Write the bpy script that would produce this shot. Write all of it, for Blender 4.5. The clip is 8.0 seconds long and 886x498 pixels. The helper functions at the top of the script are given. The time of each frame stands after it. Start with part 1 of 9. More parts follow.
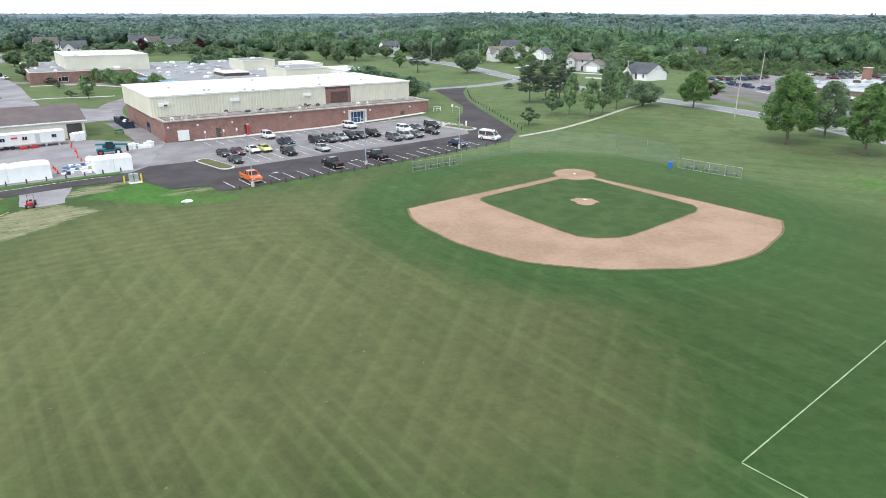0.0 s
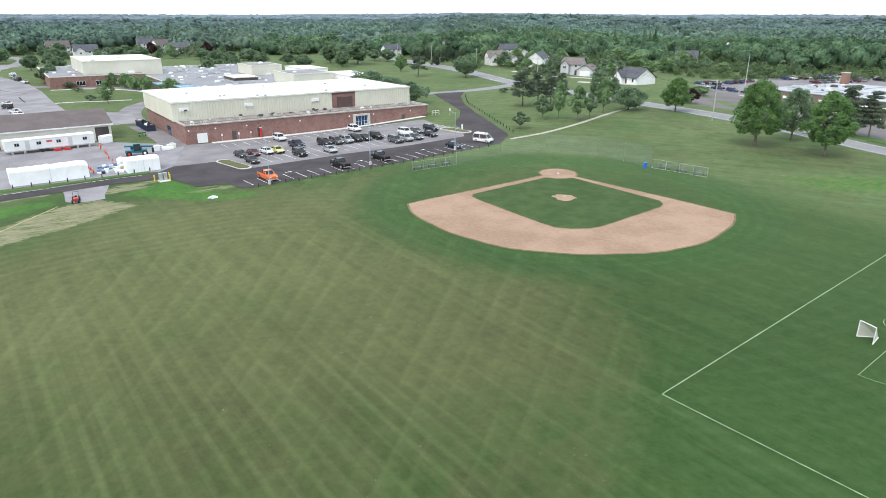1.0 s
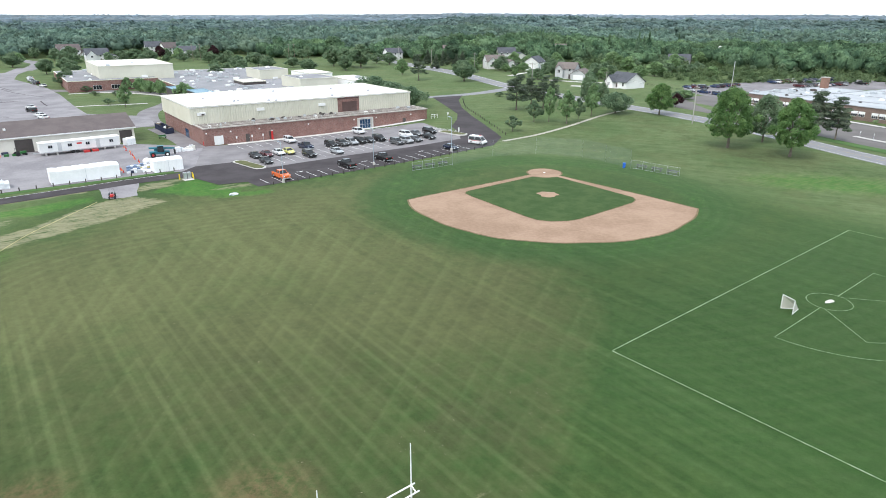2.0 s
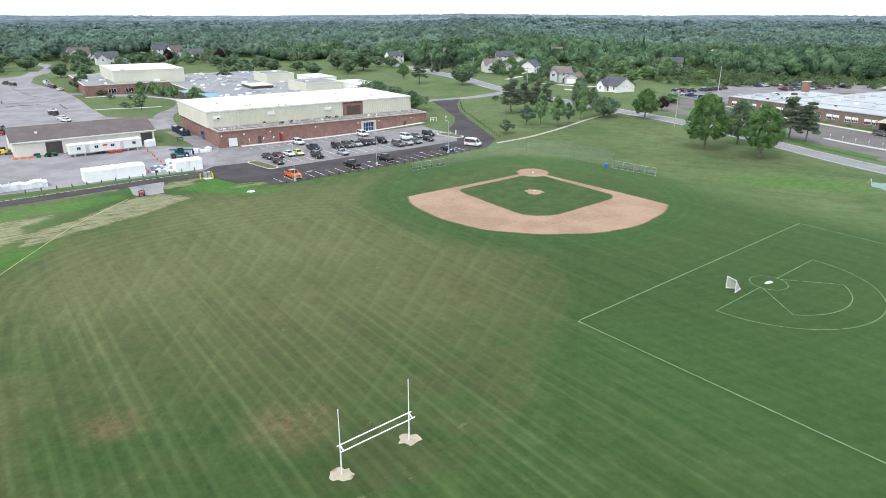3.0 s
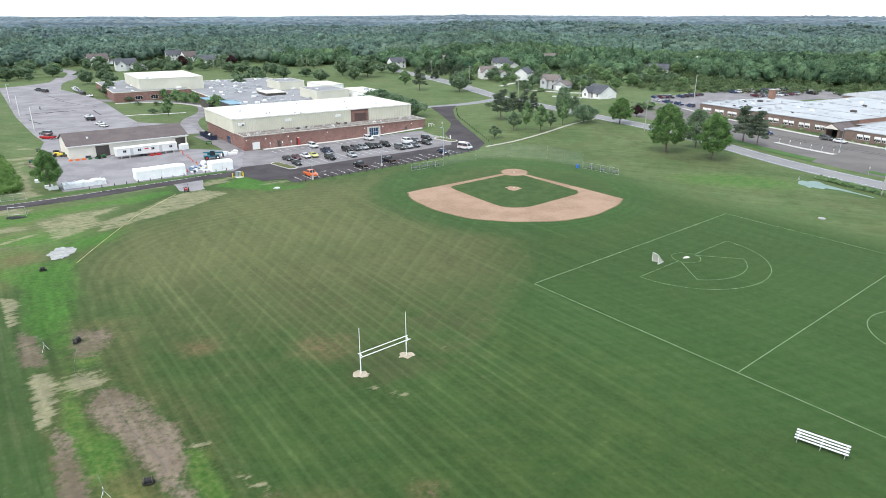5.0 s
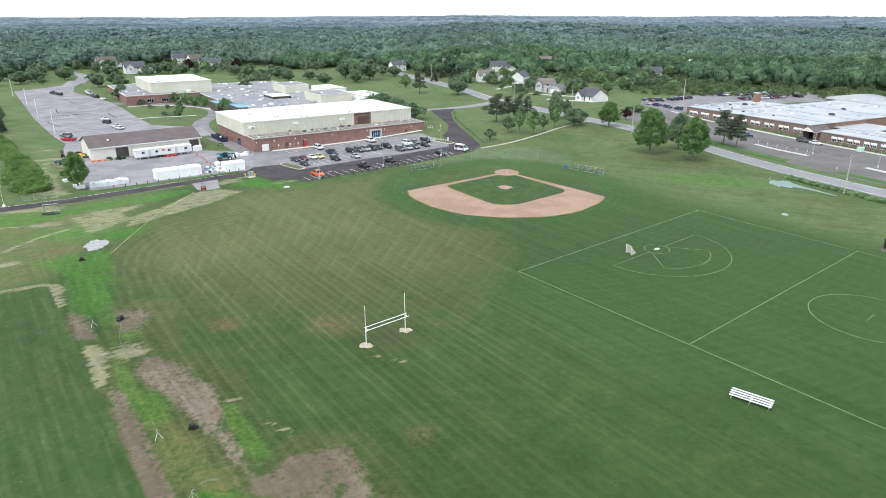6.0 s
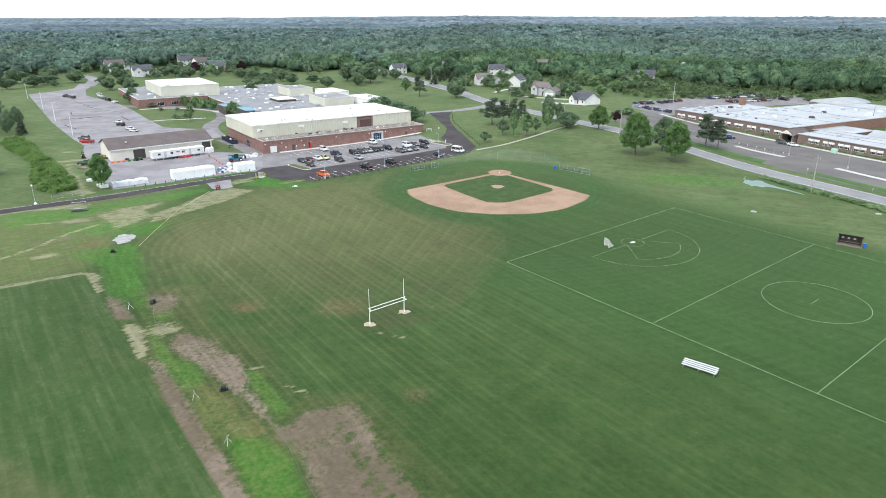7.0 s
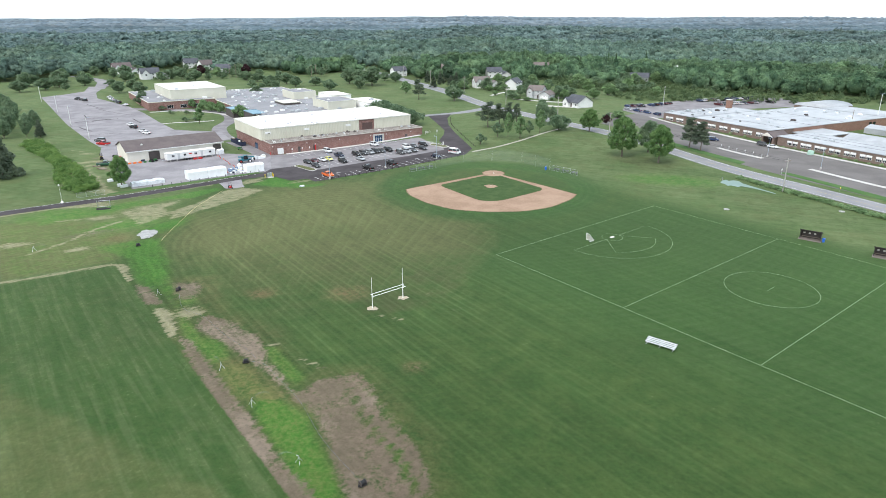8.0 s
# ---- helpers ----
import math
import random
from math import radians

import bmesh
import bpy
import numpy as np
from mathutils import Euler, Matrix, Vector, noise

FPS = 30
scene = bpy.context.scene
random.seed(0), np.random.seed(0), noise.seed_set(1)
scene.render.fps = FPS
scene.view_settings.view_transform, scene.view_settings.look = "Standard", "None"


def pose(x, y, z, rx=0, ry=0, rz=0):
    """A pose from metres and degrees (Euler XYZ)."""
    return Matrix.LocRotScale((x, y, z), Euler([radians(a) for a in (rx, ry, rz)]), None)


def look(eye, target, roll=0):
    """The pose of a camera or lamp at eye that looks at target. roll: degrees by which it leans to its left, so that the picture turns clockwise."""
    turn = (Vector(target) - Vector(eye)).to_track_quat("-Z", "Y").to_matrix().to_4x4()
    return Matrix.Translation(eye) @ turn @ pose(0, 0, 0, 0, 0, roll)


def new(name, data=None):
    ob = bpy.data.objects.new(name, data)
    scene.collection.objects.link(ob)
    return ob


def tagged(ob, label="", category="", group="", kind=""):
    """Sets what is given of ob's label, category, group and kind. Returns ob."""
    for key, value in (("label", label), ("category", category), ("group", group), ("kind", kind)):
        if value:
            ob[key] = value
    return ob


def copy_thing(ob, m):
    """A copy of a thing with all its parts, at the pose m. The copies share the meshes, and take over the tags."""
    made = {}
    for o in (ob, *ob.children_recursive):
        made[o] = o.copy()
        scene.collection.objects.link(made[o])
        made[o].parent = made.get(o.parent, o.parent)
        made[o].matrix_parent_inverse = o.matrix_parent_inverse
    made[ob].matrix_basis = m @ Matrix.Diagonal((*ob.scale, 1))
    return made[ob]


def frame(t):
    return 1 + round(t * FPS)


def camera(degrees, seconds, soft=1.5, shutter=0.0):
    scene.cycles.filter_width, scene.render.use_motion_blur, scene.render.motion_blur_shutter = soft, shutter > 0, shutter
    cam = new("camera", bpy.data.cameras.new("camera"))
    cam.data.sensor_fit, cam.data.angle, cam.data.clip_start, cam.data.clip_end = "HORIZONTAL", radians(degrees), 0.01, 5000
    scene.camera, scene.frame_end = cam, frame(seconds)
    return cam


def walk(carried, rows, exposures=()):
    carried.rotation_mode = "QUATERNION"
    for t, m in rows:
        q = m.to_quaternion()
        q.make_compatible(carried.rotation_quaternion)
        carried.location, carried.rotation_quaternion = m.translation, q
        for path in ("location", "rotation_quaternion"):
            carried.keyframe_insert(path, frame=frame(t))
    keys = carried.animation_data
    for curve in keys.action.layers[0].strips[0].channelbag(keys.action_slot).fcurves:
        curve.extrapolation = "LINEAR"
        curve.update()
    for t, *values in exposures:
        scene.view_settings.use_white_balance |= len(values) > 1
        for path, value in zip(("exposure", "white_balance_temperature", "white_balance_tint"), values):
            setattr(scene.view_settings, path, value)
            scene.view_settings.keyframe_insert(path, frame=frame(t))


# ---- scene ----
cam = camera(68.92, 8.0, soft=0.9)
# seconds, place in metres, heading, tilt and roll in degrees
ROWS = [
    (0.0, -20.013, -35.787, 28.150, -0.001, -19.889, -0.098),
    (0.5, -19.515, -42.224, 29.610, 0.071, -19.893, -0.088),
    (1.0, -19.010, -48.725, 31.084, 0.141, -19.897, -0.078),
    (1.5, -18.497, -55.285, 32.571, 0.208, -19.901, -0.068),
    (2.0, -17.974, -61.899, 34.073, 0.273, -19.904, -0.058),
    (2.5, -17.440, -68.562, 35.591, 0.336, -19.908, -0.048),
    (3.0, -16.894, -75.269, 37.125, 0.396, -19.912, -0.037),
    (3.5, -16.334, -82.017, 38.677, 0.453, -19.916, -0.027),
    (4.0, -15.760, -88.800, 40.246, 0.509, -19.920, -0.017),
    (4.5, -15.169, -95.614, 41.835, 0.561, -19.923, -0.007),
    (5.0, -14.562, -102.453, 43.444, 0.612, -19.927, 0.003),
    (5.5, -13.935, -109.314, 45.073, 0.659, -19.931, 0.013),
    (6.0, -13.289, -116.191, 46.724, 0.705, -19.935, 0.023),
    (6.5, -12.622, -123.080, 48.398, 0.748, -19.939, 0.034),
    (7.0, -11.932, -129.976, 50.095, 0.788, -19.942, 0.044),
    (7.5, -11.218, -136.874, 51.817, 0.826, -19.946, 0.054),
    (8.0, -10.479, -143.770, 53.564, 0.862, -19.950, 0.064),
]
walk(cam, [(t, pose(x, y, z, 90, 0, yaw) @ pose(0, 0, 0, pitch, 0, 0) @ pose(0, 0, 0, 0, 0, -roll)) for t, x, y, z, yaw, pitch, roll in ROWS])

# ---- light: bright overcast ----
world = bpy.data.worlds.new("overcast_sky")
scene.world = world
world.use_nodes = True
_n, _l = world.node_tree.nodes, world.node_tree.links
_n.clear()
_sky = _n.new("ShaderNodeTexSky")
_sky.sky_type, _sky.sun_disc = "NISHITA", False
_sky.sun_elevation, _sky.sun_rotation = radians(52), radians(215)
_sky.air_density, _sky.dust_density, _sky.ozone_density = 1.0, 3.0, 1.0
_skyb = _n.new("ShaderNodeBackground")
_skyb.inputs["Strength"].default_value = 0.06
_cloud = _n.new("ShaderNodeBackground")
_cloud.inputs["Color"].default_value = (0.838, 0.933, 1.0, 1)
_cloud.inputs["Strength"].default_value = 0.98
_add = _n.new("ShaderNodeAddShader")
_wout = _n.new("ShaderNodeOutputWorld")
_l.new(_sky.outputs[0], _skyb.inputs["Color"])
_l.new(_skyb.outputs[0], _add.inputs[0])
_l.new(_cloud.outputs[0], _add.inputs[1])
_l.new(_add.outputs[0], _wout.inputs["Surface"])

_sun = bpy.data.lights.new("sun", "SUN")
_sun.energy, _sun.angle, _sun.color = 1.2, radians(22), (1.0, 0.97, 0.92)
sun = new("sun", _sun)
sun.matrix_world = look((-60, -90, 160), (0, 0, 0))
scene.view_settings.exposure = 0.40

# ---- lie of the land ----
E1 = Vector((0.630, -0.7766))   # along the playing field
E2 = Vector((0.7725, 0.635))    # across it


def smooth(u):
    u = np.clip(u, 0.0, 1.0)
    return u * u * (3 - 2 * u)


def lie(x, y):
    """Height of the ground, for numbers or arrays."""
    x, y = np.asarray(x, float), np.asarray(y, float)
    z = 0.015 * np.clip(y, -90, 60)
    z = z + 2.4 * smooth((y - 70) / 90) * smooth((x + 60) / 60) * (1 - smooth((x - 70) / 40))
    z = z + 2.0 * smooth((y - 160) / 150)
    d = np.hypot(x, y)
    # a wooded rise, and low hills out to the skyline
    z = z + 10 * np.exp(-((d - 1230) / 250) ** 2) * (1 + 0.4 * np.sin(x / 240 + 0.6) + 0.25 * np.sin(x / 95))
    z = z + 5 * np.exp(-((d - 760 - 60 * np.sin(x / 170)) / 80) ** 2) * np.sin(x / 130 + 2.0)
    far = smooth((d - 1650) / 2400)
    z = z + far * (13 + 5 * np.sin(x / 900 + 1.0) + 4 * np.sin(x / 370 + y / 500) + 4 * np.sin(y / 260 - x / 1300))
    return z


def H(x, y):
    return float(lie(x, y))


# ---- small builders ----
def tube_between(bm, a, b, r0, r1=None, n=6):
    a, b = Vector(a), Vector(b)
    r1 = r0 if r1 is None else r1
    q = (b - a).to_track_quat("Z", "Y")
    rings = []
    for p, r in ((a, r0), (b, r1)):
        rings.append([bm.verts.new(p + q @ Vector((r * math.cos(2 * math.pi * k / n), r * math.sin(2 * math.pi * k / n), 0))) for k in range(n)])
    for k in range(n):
        bm.faces.new((rings[0][k], rings[0][(k + 1) % n], rings[1][(k + 1) % n], rings[1][k]))
    bm.faces.new(rings[0][::-1])
    bm.faces.new(rings[1])


def block(bm, x0, x1, y0, y1, z0, z1, bevel=0.0, taper=0.0):
    """A box, tapered at the top and bevelled along its edges."""
    t = taper
    vs = [bm.verts.new(p) for p in ((x0, y0, z0), (x1, y0, z0), (x1, y1, z0), (x0, y1, z0),
                                    (x0 + t, y0 + t, z1), (x1 - t, y0 + t, z1), (x1 - t, y1 - t, z1), (x0 + t, y1 - t, z1))]
    fs = [bm.faces.new([vs[k] for k in f]) for f in ((3, 2, 1, 0), (4, 5, 6, 7), (0, 1, 5, 4), (1, 2, 6, 5), (2, 3, 7, 6), (3, 0, 4, 7))]
    if bevel:
        es = list({e for f in fs for e in f.edges})
        bmesh.ops.bevel(bm, geom=es, offset=bevel, segments=1, affect="EDGES", profile=0.5)
    return vs


def prism(bm, outline, z0, z1):
    """An upright prism over an outline of (x, y), counter-clockwise."""
    lo = [bm.verts.new((x, y, z0)) for x, y in outline]
    hi = [bm.verts.new((x, y, z1)) for x, y in outline]
    n = len(outline)
    for k in range(n):
        bm.faces.new((lo[k], lo[(k + 1) % n], hi[(k + 1) % n], hi[k]))
    bm.faces.new(hi)
    bm.faces.new(lo[::-1])


def mesh_of(name, bm, material, flat=True):
    bmesh.ops.recalc_face_normals(bm, faces=bm.faces)
    me = bpy.data.meshes.new(name)
    bm.to_mesh(me)
    bm.free()
    me.materials.append(material)
    if not flat:
        me.shade_smooth()
    return me


def part(name, bm, material, parent, label="", flat=True):
    ob = new(name, mesh_of(name, bm, material, flat))
    ob.parent = parent
    return tagged(ob, label)


def thing(name, label, category, x=0.0, y=0.0, z=None, turn=0.0, group="", kind=""):
    """An empty at the base of a thing, on the ground unless z is given."""
    ob = new(name)
    ob.empty_display_size = 0.3
    ob.matrix_basis = pose(x, y, H(x, y) if z is None else z, 0, 0, turn)
    return tagged(ob, label, category, group, kind)


def piece(name, bm, material, label, category, kind="", group="", flat=True):
    """A thing of one single mesh, built in place."""
    return tagged(new(name, mesh_of(name, bm, material, flat)), label, category, group, kind)


def drape(bm, outline, dz, cell=6.0):
    """A flat sheet over an outline of (x, y) that follows the ground, dz above it."""
    sheet = bmesh.new()
    f = sheet.faces.new([sheet.verts.new((x, y, 0)) for x, y in outline])
    bmesh.ops.triangulate(sheet, faces=[f])
    for k in (0, 1):
        lo, hi = min(p[k] for p in outline), max(p[k] for p in outline)
        for i in range(int(lo // cell) + 1, int(hi // cell) + 1):
            co, no = Vector((0, 0, 0)), Vector((0, 0, 0))
            co[k], no[k] = i * cell, 1
            bmesh.ops.bisect_plane(sheet, geom=sheet.verts[:] + sheet.edges[:] + sheet.faces[:], plane_co=co, plane_no=no, dist=1e-4)
    made = {}
    for v in sheet.verts:
        made[v] = bm.verts.new((v.co.x, v.co.y, H(v.co.x, v.co.y) + dz))
    for f in sheet.faces:
        g = bm.faces.new([made[v] for v in f.verts])
        g.normal_update()
        if g.normal.z < 0:
            g.normal_flip()
    sheet.free()


def ribbon(bm, line, width, dz, step=4.0, closed=False):
    """A band along a line of (x, y) that follows the ground."""
    pts = [Vector(p) for p in line]
    if closed:
        pts.append(pts[0].copy())
    fine = [pts[0]]
    for a, b in zip(pts, pts[1:]):
        n = max(1, int((b - a).length / step))
        fine += [a.lerp(b, k / n) for k in range(1, n + 1)]
    rows = []
    for k, p in enumerate(fine):
        if closed and k in (0, len(fine) - 1):
            d = fine[1] - fine[-2]
        else:
            d = fine[min(k + 1, len(fine) - 1)] - fine[max(k - 1, 0)]
        d.normalize()
        s = Vector((-d.y, d.x)) * width / 2
        rows.append([bm.verts.new((q.x, q.y, H(q.x, q.y) + dz)) for q in (p - s, p + s)])
    for a, b in zip(rows, rows[1:]):
        bm.faces.new((a[0], b[0], b[1], a[1]))


def curve_of(points, n=6):
    """A smooth line (Catmull-Rom) through a few points."""
    p = [Vector(q) for q in points]
    p = [p[0] * 2 - p[1]] + p + [p[-1] * 2 - p[-2]]
    out = []
    for k in range(1, len(p) - 2):
        for i in range(n):
            t = i / n
            out.append(0.5 * (2 * p[k] + (p[k + 1] - p[k - 1]) * t + (2 * p[k - 1] - 5 * p[k] + 4 * p[k + 1] - p[k + 2]) * t * t
                              + (3 * p[k] - p[k - 1] - 3 * p[k + 1] + p[k + 2]) * t ** 3))
    return out + [p[-2]]


def arc(cx, cy, r, a0, a1, n=24):
    return [(cx + r * math.cos(radians(a0 + (a1 - a0) * k / n)), cy + r * math.sin(radians(a0 + (a1 - a0) * k / n))) for k in range(n + 1)]

# ---- materials ----
def nodes_of(name):
    m = bpy.data.materials.new(name)
    m.use_nodes = True
    return m, m.node_tree.nodes, m.node_tree.links, m.node_tree.nodes["Principled BSDF"]


def mixed(n, l, a, b, fac):
    """A colour mix; a, b: colours or sockets."""
    x = n.new("ShaderNodeMix")
    x.data_type = "RGBA"
    for s, v in ((6, a), (7, b)):
        if isinstance(v, tuple):
            x.inputs[s].default_value = (*v, 1)
        else:
            l.new(v, x.inputs[s])
    if isinstance(fac, (int, float)):
        x.inputs[0].default_value = fac
    else:
        l.new(fac, x.inputs[0])
    return x.outputs[2]


def calc(n, l, op, a, b=None, c=None):
    x = n.new("ShaderNodeMath")
    x.operation = op
    for k, v in enumerate((a, b, c)):
        if v is None:
            continue
        if isinstance(v, (int, float)):
            x.inputs[k].default_value = v
        else:
            l.new(v, x.inputs[k])
    return x.outputs[0]


def ramp(n, l, v, lo, hi):
    """0 at lo, 1 at hi, smooth between."""
    x = n.new("ShaderNodeMapRange")
    x.interpolation_type = "SMOOTHSTEP"
    l.new(v, x.inputs[0])
    x.inputs[1].default_value, x.inputs[2].default_value = lo, hi
    return x.outputs[0]


def grain(n, l, scale, detail=3.0, rough=0.55, coord=None):
    x = n.new("ShaderNodeTexNoise")
    x.inputs["Scale"].default_value, x.inputs["Detail"].default_value, x.inputs["Roughness"].default_value = scale, detail, rough
    if coord is not None:
        l.new(coord, x.inputs["Vector"])
    return x.outputs["Fac"]


def place(n):
    return n.new("ShaderNodeTexCoord").outputs["Object"]


def bumped(n, l, bsdf, height, strength, distance):
    b = n.new("ShaderNodeBump")
    b.inputs["Strength"].default_value, b.inputs["Distance"].default_value = strength, distance
    l.new(height, b.inputs["Height"])
    l.new(b.outputs[0], bsdf.inputs["Normal"])


def surface(name, c1, c2, big=0.3, small=6.0, rough=0.7, metal=0.0, bump=0.1, dist=0.02, vary=0.0, spec=None):
    """Two colours mixed by stains and by grain, with fine relief; vary: a shade of its own for each object."""
    m, n, l, b = nodes_of(name)
    co = place(n)
    g1, g2 = grain(n, l, big, 4, 0.6, co), grain(n, l, small, 4, 0.6, co)
    f = calc(n, l, "ADD", calc(n, l, "MULTIPLY", ramp(n, l, g1, 0.35, 0.65), 0.65), calc(n, l, "MULTIPLY", ramp(n, l, g2, 0.3, 0.7), 0.35))
    col = mixed(n, l, c1, c2, f)
    if vary:
        r = n.new("ShaderNodeObjectInfo").outputs["Random"]
        hs = n.new("ShaderNodeHueSaturation")
        l.new(col, hs.inputs["Color"])
        l.new(calc(n, l, "MULTIPLY_ADD", r, 2 * vary, 1 - vary), hs.inputs["Value"])
        col = hs.outputs[0]
    l.new(col, b.inputs["Base Color"])
    b.inputs["Metallic"].default_value = metal
    l.new(calc(n, l, "MULTIPLY_ADD", g2, 0.2, rough - 0.1), b.inputs["Roughness"])
    if spec is not None:
        b.inputs["Specular IOR Level"].default_value = spec
    if bump:
        bumped(n, l, b, g2, bump, dist)
    return m


def leafy(name, dark, light, warm=None, patch=0.25):
    """Foliage: a shade of its own for each clump and each tree."""
    m, n, l, b = nodes_of(name)
    isl = n.new("ShaderNodeNewGeometry").outputs["Random Per Island"]
    obj = n.new("ShaderNodeObjectInfo").outputs["Random"]
    g = grain(n, l, patch, 3, 0.6, place(n))
    f = calc(n, l, "ADD", calc(n, l, "MULTIPLY", isl, 0.35), calc(n, l, "MULTIPLY", ramp(n, l, g, 0.35, 0.65), 0.65))
    col = mixed(n, l, dark, light, f)
    if warm:
        col = mixed(n, l, col, warm, calc(n, l, "MULTIPLY", obj, 0.6))
    l.new(col, b.inputs["Base Color"])
    b.inputs["Roughness"].default_value = 0.75
    b.inputs["Specular IOR Level"].default_value = 0.2
    tr = n.new("ShaderNodeBsdfTranslucent")
    l.new(col, tr.inputs["Color"])
    mx = n.new("ShaderNodeMixShader")
    mx.inputs[0].default_value = 0.55
    l.new(b.outputs[0], mx.inputs[1])
    l.new(tr.outputs[0], mx.inputs[2])
    l.new(mx.outputs[0], n["Material Output"].inputs["Surface"])
    return m


def canopy(name, dark, light, patch, fleck=0.2):
    """Leafy masses seen from afar: each tree a shade of its own, broken by leaf-sized relief."""
    m, n, l, b = nodes_of(name)
    co = place(n)
    g, f, w = grain(n, l, patch, 2, 0.5, co), grain(n, l, 0.9, 5, 0.7, co), grain(n, l, 0.012, 3, 0.5, co)
    k = calc(n, l, "ADD", calc(n, l, "MULTIPLY", ramp(n, l, g, 0.33, 0.67), 0.65), calc(n, l, "MULTIPLY", ramp(n, l, f, 0.35, 0.68), 0.35))
    col = mixed(n, l, dark, light, k)
    col = mixed(n, l, col, (light[0] * 1.15, light[1] * 0.98, light[2] * 0.8), calc(n, l, "MULTIPLY", ramp(n, l, w, 0.5, 0.7), 0.35))
    tone, sp = n.new("ShaderNodeVertexColor"), n.new("ShaderNodeSeparateColor")
    tone.layer_name = "tone"
    l.new(tone.outputs[0], sp.inputs[0])
    col = mixed(n, l, col, (light[0] * 0.72, light[1] * 0.68, light[2] * 0.95), calc(n, l, "MULTIPLY", sp.outputs[1], 0.35))
    hs = n.new("ShaderNodeHueSaturation")
    l.new(col, hs.inputs["Color"])
    isl = n.new("ShaderNodeNewGeometry").outputs["Random Per Island"]
    shade = calc(n, l, "ADD", calc(n, l, "MULTIPLY_ADD", sp.outputs[0], 0.75, 0.62 - fleck / 2), calc(n, l, "MULTIPLY", isl, fleck))
    l.new(shade, hs.inputs["Value"])
    l.new(hs.outputs[0], b.inputs["Base Color"])
    b.inputs["Roughness"].default_value = 0.9
    b.inputs["Specular IOR Level"].default_value = 0.1
    bumped(n, l, b, f, 1.0, 1.1)
    tr = n.new("ShaderNodeBsdfTranslucent")
    l.new(hs.outputs[0], tr.inputs["Color"])
    mx = n.new("ShaderNodeMixShader")
    mx.inputs[0].default_value = 0.25
    l.new(b.outputs[0], mx.inputs[1])
    l.new(tr.outputs[0], mx.inputs[2])
    l.new(mx.outputs[0], n["Material Output"].inputs["Surface"])
    return m


def brickwork(name, c1, c2, mortar):
    m, n, l, b = nodes_of(name)
    co = place(n)
    # courses run along the wall whichever way it faces
    sep = n.new("ShaderNodeSeparateXYZ")
    l.new(co, sep.inputs[0])
    comb = n.new("ShaderNodeCombineXYZ")
    l.new(calc(n, l, "ADD", sep.outputs[0], sep.outputs[1]), comb.inputs[0])
    l.new(sep.outputs[2], comb.inputs[1])
    t = n.new("ShaderNodeTexBrick")
    t.inputs["Color1"].default_value, t.inputs["Color2"].default_value, t.inputs["Mortar"].default_value = (*c1, 1), (*c2, 1), (*mortar, 1)
    t.inputs["Scale"].default_value = 1.0
    t.inputs["Brick Width"].default_value, t.inputs["Row Height"].default_value = 0.21, 0.075
    t.inputs["Mortar Size"].default_value = 0.008
    l.new(comb.outputs[0], t.inputs["Vector"])
    g = ramp(n, l, grain(n, l, 0.5, 5, 0.65, co), 0.3, 0.7)
    g2 = ramp(n, l, grain(n, l, 2.5, 4, 0.7, co), 0.35, 0.7)
    col = mixed(n, l, t.outputs["Color"], (c1[0] * 0.55, c1[1] * 0.55, c1[2] * 0.55), calc(n, l, "MULTIPLY", g, 0.45))
    col = mixed(n, l, col, (c2[0] * 1.25, c2[1] * 1.2, c2[2] * 1.2), calc(n, l, "MULTIPLY", g2, 0.6))
    l.new(col, b.inputs["Base Color"])
    b.inputs["Roughness"].default_value = 0.9
    b.inputs["Specular IOR Level"].default_value = 0.2
    bumped(n, l, b, t.outputs["Fac"], -0.3, 0.01)
    return m


